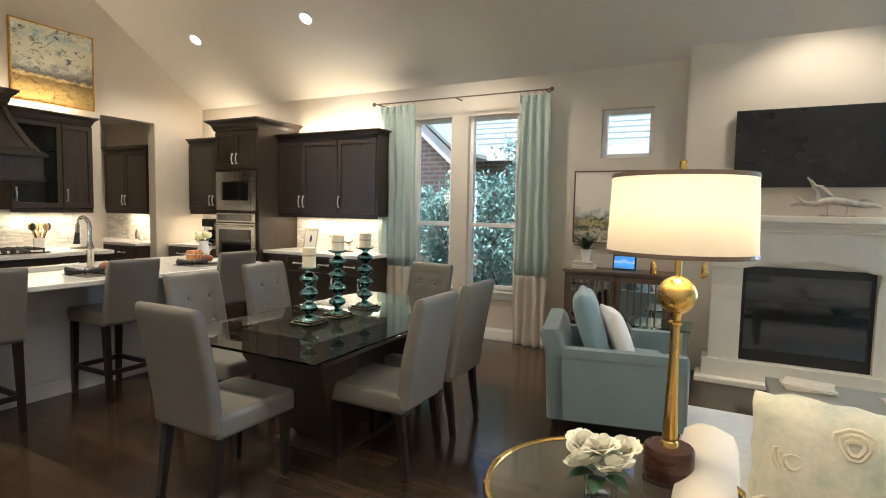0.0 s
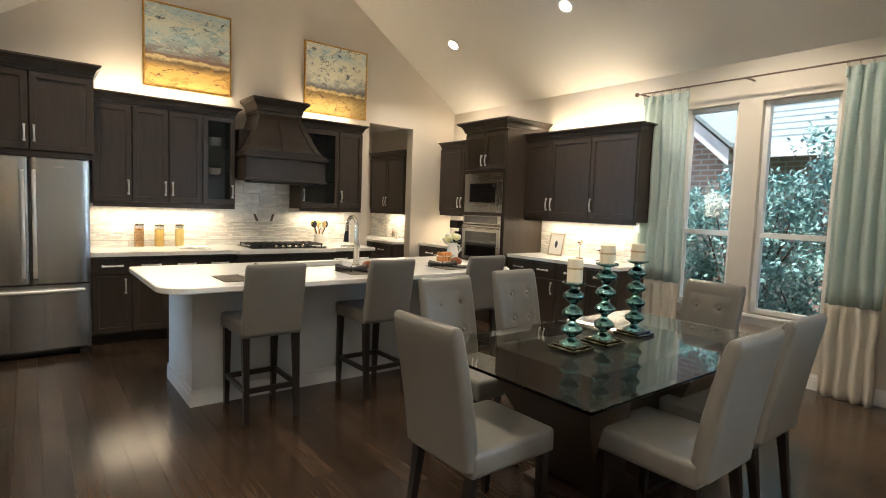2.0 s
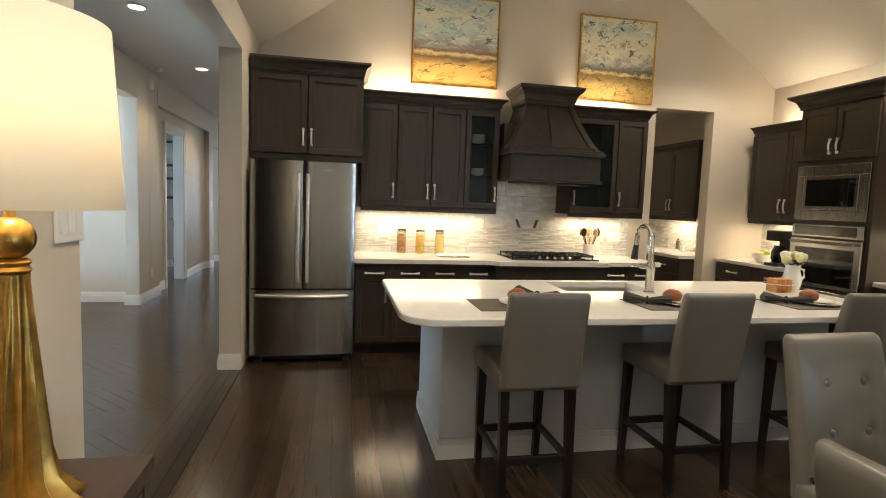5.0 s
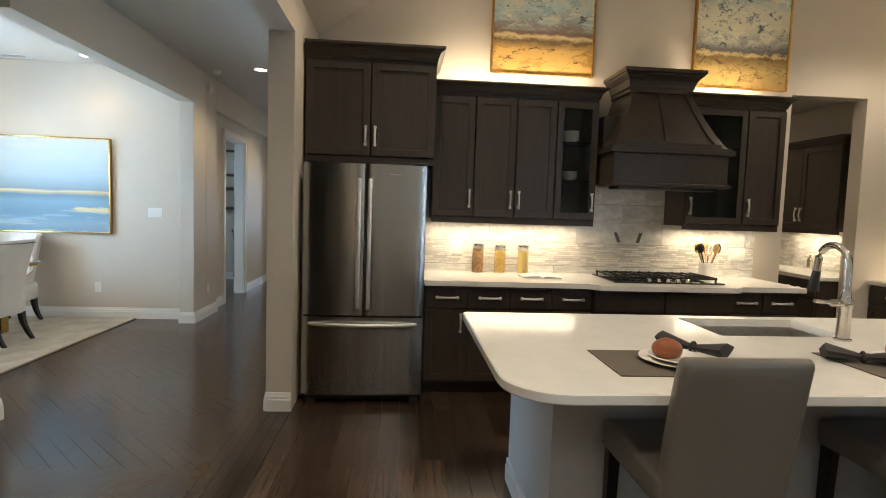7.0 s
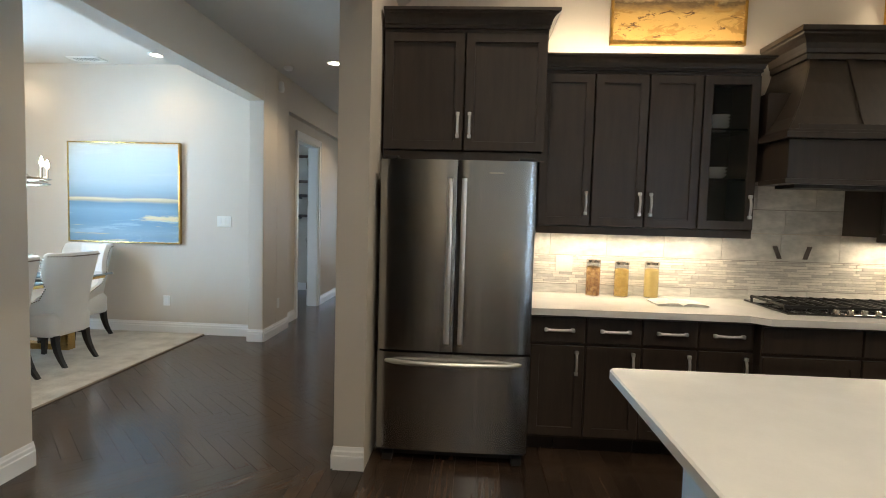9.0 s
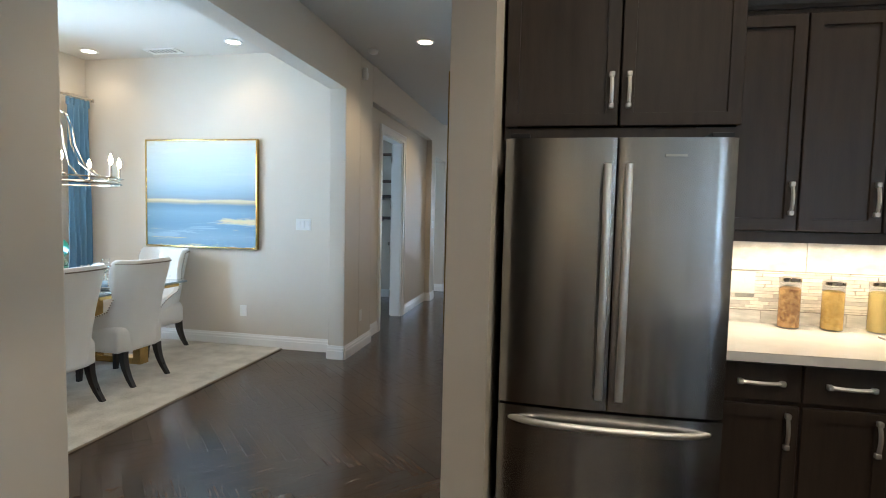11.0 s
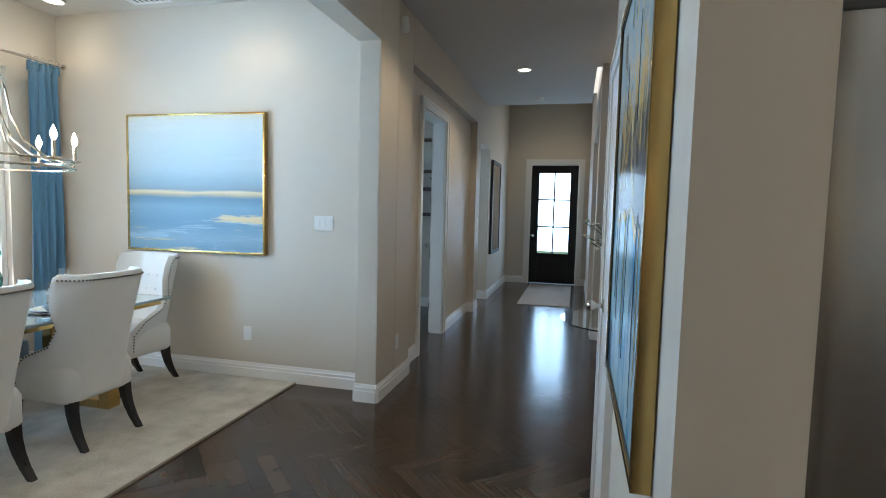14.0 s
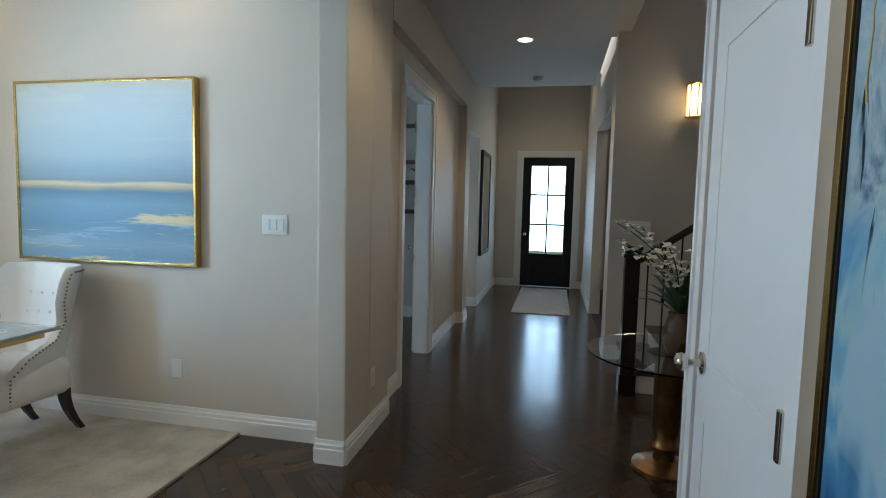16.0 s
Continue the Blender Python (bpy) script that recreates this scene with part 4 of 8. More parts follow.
def bar_stool(at, rz):
    c = thing("bar_stool", at, "taupe leather bar stool with dark wooden legs and footrests", "stool", "stools at the island", rz)
    part("backrest", BM(slabback, .40, .46, .075, .08, .60), LEATHER, c, smooth=50).location = (-.215, 0, 0)
    part("seat", BM(box, -.235, .235, -.205, .205, .57, .675, bevel=.026, seg=3), LEATHER, c, smooth=50)
    for x, y, lx in ((.195, -.17, .02), (.195, .17, .02), (-.195, -.17, -.035), (-.195, .17, -.035)):
        part("leg", BM(taper, x, y, 0, .58, .032, .045, (lx, 0)), LEGS, c)
    for y in (-.172, .172):
        part("stretcher", B((-.20, .20, y - .011, y + .011, .20, .235), bevel=.003), LEGS, c)
    part("footrest", B((.175, .2, -.165, .165, .20, .235), bevel=.003), LEGS, c)
    part("stretcher", B((-.22, -.20, -.165, .165, .20, .235), bevel=.003), LEGS, c)
    return c


ST = bar_stool((-4.36, 1.49, 0), 180)
copy_thing(ST, pose(-4.37, 2.38, 0, 0, 0, 181))
copy_thing(ST, pose(-4.36, 3.34, 0, 0, 0, 179))

# glass dining table on a wooden pedestal
PEDW = mat("dark_espresso_veneer", (.026, .015, .010), .34, scale=2, stretch=(6, 1, 6), fine=18, color2=(.046, .027, .018), bump=.0)
tb = thing("dining_table", (-2.39, 2.76, 0), "rectangular glass topped dining table on dark wooden pedestal", "table")
bm = BM(box, -.56, .56, -.97, .97, .738, .752, bevel=.004)
part("glass_top", bm, TGLASS, tb)
bm = bmesh.new()
for s in (1, -1):
    loft(bm, [[(-.14, s * .05, 0), (.14, s * .05, 0), (.14, s * .30, 0), (-.14, s * .30, 0)], [(-.30, s * .30, .60), (.30, s * .30, .60), (.30, s * .62, .60), (-.30, s * .62, .60)]])
box(bm, -.30, .30, -.62, .62, .60, .735, bevel=.006)
part("pedestal", bm, PEDW, tb)
part("base_plate", BM(box, -.25, .25, -.42, .42, 0, .03, bevel=.006), PEDW, tb)

# ---- pictures ----
def framed(name, at, w, h, face, canvas, frame_m, label, depth=.035, fw=.018, cat="painting"):
    """A framed canvas hanging with its lower corner at `at`, on a wall facing +x, -x, +y or -y."""
    p = thing(name, at, label, cat)
    rz = {"+x": 90, "-x": -90, "+y": 180, "-y": 0}[face]
    p.matrix_world = pose(*at, 0, 0, rz)
    part("frame", B((0, fw, -depth, 0, 0, h), (w - fw, w, -depth, 0, 0, h), (fw, w - fw, -depth, 0, 0, fw), (fw, w - fw, -depth, 0, h - fw, h), bevel=.002), frame_m, p)
    part("canvas", B((fw, w - fw, -depth + .008, -.004, fw, h - fw)), canvas, p)
    return p


SKYL = [(0.0, (.60, .36, .10)), (.22, (.66, .42, .13)), (.30, (.16, .10, .05)), (.34, (.74, .58, .30)), (.37, (.22, .13, .09)), (.46, (.30, .30, .30)), (.60, (.52, .62, .60)), (.75, (.70, .68, .54)), (.92, (.42, .55, .57)), (1.0, (.72, .70, .58))]
SKYL2 = [(0.0, (.40, .26, .08)), (.18, (.46, .33, .12)), (.30, (.20, .13, .05)), (.33, (.70, .54, .26)), (.36, (.12, .11, .11)), (.46, (.36, .36, .34)), (.58, (.66, .63, .48)), (.75, (.72, .69, .55)), (.86, (.44, .56, .56)), (1.0, (.74, .72, .60))]
framed("landscape_painting", (KW + .002, 1.23, 2.665), .915, .905, "+x", painted("amber_field_paint", SKYL, 5, (1, 1, 2.2), lo=0, hi=.95, wob=.07, streak=16, patches=(((.36, .50, .52), 4, .52, .38, .44), ((.62, .62, .52), 5, .54, .38, .5), ((.10, .12, .13), 9, .59, .36, .40), ((.80, .77, .66), 7, .58, .42, .6), ((.15, .08, .03), 9, .57, .34, .30), ((.44, .25, .06), 5, .54, .36, .26))), GOLD, "abstract amber field under pale blue sky, thin gold frame")
framed("landscape_painting", (KW + .002, 3.055, 2.63), .905, .905, "+x", painted("golden_field_paint", SKYL2, 6, (1.3, 1, 2.0), lo=0, hi=.92, wob=.09, streak=18, patches=(((.34, .38, .36), 5, .56, .38, .44), ((.70, .67, .52), 5, .52, .38, .5), ((.10, .13, .15), 9, .57, .36, .40), ((.80, .77, .66), 8, .58, .42, .6), ((.28, .44, .50), 9, .62, .4, .5), ((.14, .08, .03), 8, .56, .34, .30), ((.30, .20, .06), 5, .53, .36, .26))), GOLD, "abstract golden field under cloudy sky, thin gold frame")

# ---- kitchen things ----
PASTA = mat("pasta", (.58, .34, .06), .6, scale=38, fine=90, color2=(1.0, .74, .26), bump=.5)
NUTS = mat("dried_mix", (.16, .035, .015), .6, scale=38, fine=90, color2=(.95, .62, .28), bump=.6)
SPAG = mat("spaghetti", (.92, .68, .26), .5, var=.2, scale=60, stretch=(8, 8, .3), bump=.3)
for y, h, m, lb in ((1.17, .20, NUTS, "dried nuts and fruit"), (1.365, .19, PASTA, "yellow pasta"), (1.57, .195, SPAG, "spaghetti")):
    j = thing("canister", (-7.26, y, .918), "tall glass canister filled with " + lb, "jar", "canisters on the counter")
    part("jar", BM(lathe, [(.001, 0), (.047, 0), (.049, .01), (.049, h + .035), (.0475, h + .035), (.0475, .006), (.001, .006)], seg=24, caps=False), THIN, j, smooth=40)
    part("contents", BM(lathe, [(.046, .007), (.0465, .02), (.0465, h), (.03, h + .008)], seg=20), m, j, smooth=40)
    part("lid", BM(lathe, [(.050, h + .036), (.050, h + .052), (.044, h + .056)], seg=24), STEELD, j, "brushed metal lid", smooth=40)
bk = thing("open_book", (-7.02, 1.66, .918), "open cookbook lying on the counter", "book")
for s in (-1, 1):
    bm = bmesh.new()
    loft(bm, [[(-.11, s * y, z0), (.11, s * y, z0), (.11, s * y, z0 + z), (-.11, s * y, z0 + z)] for y, z, z0 in ((.002, .006, 0), (.03, .020, 0), (.09, .018, 0), (.16, .010, 0))])
    part("page", bm, mat("page_paper", (.72, .70, .66), .7, scale=20, color2=(.45, .43, .40), bump=.02), bk, smooth=50)
ck = thing("cooktop", (-7.00, 2.66, .918), "black gas cooktop with cast iron grates", "cooktop")
part("plate", BM(box, -.26, .26, -.46, .46, 0, .014, bevel=.005), BLACK, ck)
for y in (-.30, 0, .30):
    bm = bmesh.new()
    for a in (-.13, -.045, .045, .13):
        box(bm, -.22, .18, y + a - .006, y + a + .006, .035, .05)
    for xx in (-.22, -.02, .17):
        box(bm, xx, xx + .012, y - .14, y + .14, .03, .046)
    for xx in (-.215, .175):
        for a in (-.13, .13):
            box(bm, xx - .006, xx + .006, y + a - .006, y + a + .006, .012, .035)
    part("grate", bm, IRON, ck)
for y, x in ((-.30, -.1), (-.30, .1), (0, 0), (.30, -.1), (.30, .1)):
    part("burner", BM(lathe, [(.04, .012), (.04, .022), (.025, .03)], x, y, seg=18), IRON, ck, smooth=40)
for i in range(5):
    part("knob", BM(lathe, [(.020, .013), (.018, .036), (.012, .038)], .225, -.16 + i * .08, seg=16), STEELD, ck, smooth=40)
cr = thing("utensil_crock", (-7.22, 3.24, .918), "white ceramic crock holding wooden spoons and utensils", "utensil holder")
part("crock", BM(lathe, [(.001, 0), (.060, 0), (.063, .01), (.063, .14), (.057, .14), (.055, .015), (.001, .015)], seg=24, caps=False), WHITEP, cr, smooth=40)
WOODL = mat("light_wood", (.62, .42, .19), .5, var=.2, stretch=(1, 1, .2))
for a, m, r in ((20, WOODL, .032), (80, IRON, .030), (165, WOODL, .032), (230, BRASS, .028), (290, IRON, .034)):
    dx, dy = .075 * math.cos(radians(a)), .075 * math.sin(radians(a))
    bm = BM(tube, [(0, 0, .03), (dx, dy, .23)], .0065, 6)
    vs = bmesh.ops.create_uvsphere(bm, u_segments=10, v_segments=6, radius=1)["verts"]
    bmesh.ops.transform(bm, matrix=Matrix.LocRotScale((dx * 1.15, dy * 1.15, .27), None, (r * .45, r, .048)), verts=vs)
    part("utensil", bm, m, cr, smooth=50)
bm = BM(tube, [(0, 0, .03), (.01, .0, .20)], .007, 6)
for k in range(4):
    c, q = math.cos(k * math.pi / 4), math.sin(k * math.pi / 4)
    tube(bm, [(.01 + c * .034 * math.sin(u), q * .034 * math.sin(u), .25 - .055 * math.cos(u)) for u in [math.pi * v / 6 for v in range(13)]], .002, 4)
part("whisk", bm, BRASS, cr, smooth=50)
# outlets and switch plates
def plate(at, face, w=.075, h=.118, gangs=1, kind="outlet", label="white plastic wall outlet plate"):
    p = thing(kind, at, label, kind.replace("_", " "))
    p.matrix_world = pose(*at, 0, 0, {"+x": 90, "-x": -90, "+y": 180, "-y": 0}[face])
    part("plate", B((-w / 2, w / 2, -.007, 0, -h / 2, h / 2), bevel=.003), PLASTIC, p)
    for i in range(gangs):
        x = (i - (gangs - 1) / 2) * .046
        if kind == "outlet":
            for z in (-.02, .02):
                part("socket", B((x - .016, x + .016, -.009, -.007, z - .013, z + .013), bevel=.001), TRIM, p)
        else:
            part("rocker", B((x - .016, x + .016, -.011, -.007, -.033, .033), bevel=.002), TRIM, p)


for y in (.98, 3.60):
    plate((KW + .013, y, 1.13), "+x", w=.12 if y < 2 else .16, gangs=2 if y < 2 else 3, kind="outlet" if y < 2 else "light_switch", label="white plate on the stone backsplash")
plate((-4.25, WW - .013, 1.10), "-y", w=.12, gangs=2, label="white outlet on the stone backsplash")
plate((-3.53, LW + .001, 1.36), "+y", w=.165, gangs=3, kind="light_switch", label="white three gang switch plate")

def leafblade(bm, base, tip, w, bend=.25, up=Vector((0, 0, 1))):
    """A broad leaf, folded along its rib and drooping at its tip."""
    base, tip = Vector(base), Vector(tip)
    d = tip - base
    side = d.cross(up)
    side = side.normalized() if side.length > 1e-5 else Vector((1, 0, 0))
    rows = []
    for i in range(6):
        t = i / 5
        p = base + d * t + up * (bend * d.length * (t - t * t * 1.6))
        k = math.sin(math.pi * min(1, t * .94 + .06)) ** .8 * w / 2 + .0015
        rows.append([bm.verts.new(p - side * k + up * k * .35), bm.verts.new(p), bm.verts.new(p + side * k + up * k * .35)])
    for a, b in zip(rows, rows[1:]):
        for i in range(2):
            bm.faces.new((a[i], a[i + 1], b[i + 1], b[i]))


# place settings on the island
PM = mat("woven_placemat", (.11, .095, .075), .8, var=.2, fine=180, bump=.5)
NAP = mat("charcoal_napkin", (.030, .027, .028), .85, var=.2, fine=120, bump=.3)
BREAD = mat("glazed_bread", (.23, .065, .018), .35, var=.3, scale=12, bump=.2)


def place_setting(y, x=-4.50, side=1):
    pm = thing("placemat", (x, y, .918), "grey brown woven placemat on the island", "placemat", "place settings")
    part("mat", B((-.165, .165, -.22, .22, 0, .004), bevel=.0015), PM, pm)
    pl = thing("plate", (x, y + .06, .9225), "white plates stacked on a placemat", "plate", "place settings")
    part("dinner_plate", BM(lathe, [(.001, 0), (.08, 0), (.135, .014), (.134, .018), (.08, .006), (.001, .006)], seg=36, caps=False), WHITEP, pl, smooth=60)
    part("side_plate", BM(lathe, [(.001, .008), (.06, .008), (.10, .022), (.099, .026), (.06, .013), (.001, .013)], seg=36, caps=False), WHITEP, pl, smooth=60)
    br = thing("bread_roll", (x - .02, y + .03, .937), "round glazed bread roll on a plate", "bread", "place settings")
    bm = bmesh.new()
    vs = bmesh.ops.create_uvsphere(bm, u_segments=20, v_segments=12, radius=1)["verts"]
    for v in vs:
        v.co *= 1 + .04 * noise.noise(v.co * 2)
    bmesh.ops.transform(bm, matrix=Matrix.LocRotScale((0, 0, .030), None, (.054, .054, .040)), verts=vs)
    for v in vs:
        v.co.z = max(v.co.z, .001)
    part("crust", bm, BREAD, br, smooth=60)
    nk = thing("napkin", (x - .09, y + .17 * side, .940), "dark folded napkin tied through a ring", "napkin", "place settings")
    for s in (-1, 1):
        bm = bmesh.new()
        rings = []
        for i in range(7):
            t = i / 6
            w = .016 + .04 * t
            rings.append([(s * .125 * t + .02 * math.sin(k * 1.05) * t * 0.3, w * math.cos(2 * math.pi * k / 12) * (1 + .18 * math.sin(3 * k)), .018 + (.010 + .016 * t) * math.sin(2 * math.pi * k / 12) * (1 + .2 * math.cos(2 * k)) + .012 * t) for k in range(12)])
        loft(bm, rings)
        part("fold", bm, NAP, nk, smooth=60)
    part("ring", BM(tube, [(0, .024 * math.cos(a), .018 + .020 * math.sin(a)) for a in [2 * math.pi * i / 14 for i in range(15)]], .006, 6), NAP, nk, smooth=60)
    nk.matrix_world = pose(x - .09 if side > 0 else x - .02, y + (.17 if side > 0 else -.13), .937 if side > 0 else .924, 0, 0, 35 if side > 0 else 62)


place_setting(1.46)
place_setting(2.40, side=-1)
place_setting(3.33, side=-1)
pt = thing("pitcher", (-5.00, 3.70, .918), "white ceramic pitcher holding pale flowers", "pitcher")
part("body", BM(lathe, [(.001, 0), (.045, 0), (.06, .05), (.062, .09), (.048, .14), (.045, .165), (.052, .185), (.047, .185), (.042, .165), (.001, .15)], seg=24, caps=False), WHITEP, pt, smooth=60)
part("handle", BM(tube, [(0, .052, .16), (0, .095, .15), (0, .10, .10), (0, .062, .06)], .008, 8), WHITEP, pt, smooth=60)
rnd = random.Random(5)
for i in range(7):
    a = i * 51
    part("flower", BM(lathe, [(.004, .0), (.024, .014), (.033, .036), (.030, .055), (.018, .062), (.004, .05)], seg=9), PETAL if i % 3 else mat("pale_yellow_petal", (.72, .70, .36), .6), pt, smooth=60).matrix_local = pose(.045 * math.cos(a), .06 * math.sin(a), .185 + .035 * rnd.random(), 25 * math.sin(a), 25 * math.cos(a), 0)
for i in range(5):
    a = i * 1.3
    part("leaf", BM(leafblade, (.01 * math.cos(a), .01 * math.sin(a), .16), (.09 * math.cos(a), .09 * math.sin(a), .21), .028), LEAF, pt, smooth=60)
bsk = thing("bread_loaf", (-4.95, 3.55, .918), "sliced orange brown bread in a wire basket", "bread")
for i in range(3):
    part("slice", BM(box, -.05, .05, -.02, .02, 0, .095, bevel=.012), mat("toasted_crust", (.52, .22, .06), .6, var=.2, scale=14), bsk, smooth=50).location = (.0, i * .042 - .04, 0)
part("wire_basket", BM(tube, [(.09 * math.cos(a), .11 * math.sin(a), .06) for a in [2 * math.pi * i / 20 for i in range(21)]], .004, 6), STEELD, bsk, smooth=60)
# coffee maker and fruit bowl in the corner
cm = thing("coffee_maker", (-6.58, 5.10, .918), "black coffee maker with glass carafe", "coffee maker")
part("base", BM(box, -.09, .09, -.12, .12, 0, .03, bevel=.01), IRON, cm)
part("column", BM(box, -.09, .09, .05, .12, .03, .30, bevel=.01), IRON, cm)
part("head", BM(box, -.09, .09, -.12, .12, .26, .37, bevel=.015), IRON, cm)
part("carafe", BM(lathe, [(.05, .032), (.072, .07), (.07, .15), (.045, .20), (.05, .215)], 0, -.03, seg=20), BLACK, cm, smooth=50)
fb = thing("fruit_bowl", (-6.95, 5.22, .918), "white openwork bowl with green apples", "bowl")
part("bowl", BM(lathe, [(.001, .004), (.06, 0), (.10, .05), (.115, .09), (.108, .09), (.09, .05), (.001, .012)], seg=24, caps=False), WHITEP, fb, smooth=50)
for i in range(5):
    a = i * 1.26
    bm = bmesh.new()
    bmesh.ops.create_uvsphere(bm, u_segments=14, v_segments=9, radius=.036)
    part("apple", bm, mat("green_apple", (.45, .50, .08), .35, var=.2, scale=6), fb, smooth=60).location = (.05 * math.cos(a), .05 * math.sin(a), .075 if i else .10)
# framed leaf print and two bird figures beside the oven
pf = thing("picture_frame", (-5.05, 5.36, .918), "small framed print of a dark leaf on white", "picture frame")
pf.matrix_world = pose(-5.05, 5.38, .918, -10, 0, -8)
part("frame", B((-.13, -.112, -.02, 0, 0, .28), (.112, .13, -.02, 0, 0, .28), (-.112, .112, -.02, 0, 0, .018), (-.112, .112, -.02, 0, .262, .28), bevel=.002), mat("pale_driftwood", (.42, .36, .28), .6, var=.15), pf)
part("mat_board", B((-.112, .112, -.012, -.004, .018, .262)), mat("white_card", (.78, .77, .74), .8, var=.02), pf)
part("leaf_print", BM(lathe, [(.001, -.05), (.020, -.03), (.027, 0), (.02, .03), (.001, .05)], seg=12), mat("navy_ink", (.02, .03, .06), .6), pf).matrix_local = Matrix.Translation((0, -.0135, .14)) @ Matrix.Diagonal((1, .06, 1, 1))
def bird(x, y, h, rz):
    b = thing("bird_figure", (x, y, .918), "silver bird figure standing on a tall stand", "figurine", "bird figures", rz)
    part("base", BM(box, -.04, .04, -.025, .025, 0, .012, bevel=.003), WALNUT, b)
    part("stand", BM(tube, [(0, 0, .012), (.006, 0, h * .5), (0, 0, h)], .006, 8), STEELD, b, smooth=50)
    part("bird", BM(tube, [(-.075, 0, h + .035), (-.04, 0, h + .015), (0, 0, h + .012), (.03, 0, h + .03), (.042, 0, h + .045), (.065, 0, h + .042)], [.003, .014, .021, .015, .013, .002], 10), STEELD, b, smooth=60)
bird(-4.68, 5.38, .17, -20)
bird(-4.38, 5.36, .10, 15)

# pantry
pc = upper_y(-8.74, -7.70, (.52, .52), z0=1.36, z1=2.27, ztop=2.33, yf=4.88, yb=5.20, sides=("y-", "x+"), handles=(1, -1), name="pantry_cabinet", label="dark espresso pantry wall cabinet")
c = thing("base_cabinet", (-9.24, 5.19, 0), "dark espresso pantry base cabinet", "cabinet", "kitchen cabinets")
part("body", B((0, 1.70, -.60, 0, .10, .875)), CAB, c)
part("toe_kick", B((0, 1.70, -.53, 0, 0, .10)), LEGS, c)
for i in range(3):
    dr = part("drawer_front", B((.02 + i * .56, .56 + i * .56, -.62, -.60, .70, .855), bevel=.004), CAB, c)
    pull(dr, (.29 + i * .56, -.62, .78), "y", .14, upright=False)
    shaker(c, "door", .54, .56, (.02 + i * .56, -.60, .12), "y")
ct = thing("countertop", (-9.24, 5.19, .877), "white quartz pantry countertop", "countertop")
part("slab", B((0, 1.715, -.63, 0, 0, .04), bevel=.005), QUARTZ, ct)
sticks("backsplash_5", (-9.24, 5.199, .917), "x", "z", 1.71, .44, 0, 6)
for x, h, m in ((-8.20, .17, STEELD), (-8.10, .12, WHITEP)):
    s = thing("bottle", (x, 5.02, .918), "small bottle on the pantry counter", "bottle", "pantry bottles")
    part("body", BM(lathe, [(.028, 0), (.03, .01), (.03, h * .7), (.012, h * .85), (.012, h)], seg=16), m, s, smooth=50)

# ---- dining end: candles, curtains ----
def candlestick(x, y, levels, ch):
    c = thing("candlestick", (x, y, .753), "teal mercury glass candlestick with ivory pillar candle", "candle holder", "candlesticks on the glass table")
    prof = [(.001, .026), (.062, .026), (.060, .034), (.030, .050), (.018, .06)]
    z = .06
    for i in range(levels):
        prof += [(.018, z + .004), (.030, z + .014), (.052, z + .030), (.057, z + .042), (.052, z + .054), (.030, z + .070), (.018, z + .080)]
        z += .088
    prof += [(.02, z + .006), (.05, z + .014), (.062, z + .02), (.062, z + .026), (.001, z + .026)]
    part("stem", BM(lathe, prof, seg=16, caps=False), MERC, c, smooth=60)
    part("base", B((-.085, .085, -.085, .085, 0, .016), (-.070, .070, -.070, .070, .016, .028), bevel=.005), MERCD, c)
    part("candle", BM(lathe, [(.040, z + .027), (.040, z + .027 + ch), (.034, z + .030 + ch), (.010, z + .022 + ch)], seg=24), WAX, c, smooth=40)
    part("ribbon", BM(lathe, [(.0412, z + ch * .80), (.0412, z + ch * .88)], seg=24, caps=False), mat("raffia", (.45, .33, .16), .8), c)


candlestick(-2.44, 2.44, 3, .115)
candlestick(-2.43, 2.70, 4, .095)
candlestick(-2.46, 3.04, 4, .095)


def drape(bm, x0, x1, y, z0, z1, folds, depth, top_w=0.0, seed=0):
    """A pleated curtain hanging in folds, wider at the foot."""
    rnd = random.Random(seed)
    n, rows = folds * 10, 14
    ph = [rnd.random() * .8 for _ in range(folds + 1)]
    grid = []
    for r in range(rows + 1):
        t = r / rows
        row = []
        for i in range(n + 1):
            u = i / n
            w = math.sin(2 * math.pi * folds * u + ph[int(u * folds)] * .5)
            d = depth * (.55 + .45 * t) * w * (1 + .25 * math.sin(5 * u + 3 * t))
            cx = (x0 + x1) / 2
            half = (x1 - x0) / 2 * (1 - top_w * (1 - t) ** 2)
            row.append(bm.verts.new((cx + (2 * u - 1) * half + .006 * math.sin(9 * t + 7 * u), y + d, z1 + (z0 - z1) * t)))
        grid.append(row)
    for a, b in zip(grid, grid[1:]):
        for i in range(n):
            bm.faces.new((a[i], a[i + 1], b[i + 1], b[i]))


SEA = mat("seafoam_patterned_cloth", (.47, .57, .54), .85, scale=70, fine=200, color2=(.84, .85, .80), bump=.25, sheen=.2)
CREAMC = mat("cream_curtain_cloth", (.72, .66, .56), .85, var=.04, fine=200, bump=.2, sheen=.2)

let_through(SEA, (.74, .85, .84), .55)
let_through(CREAMC, (.72, .66, .56), .25)


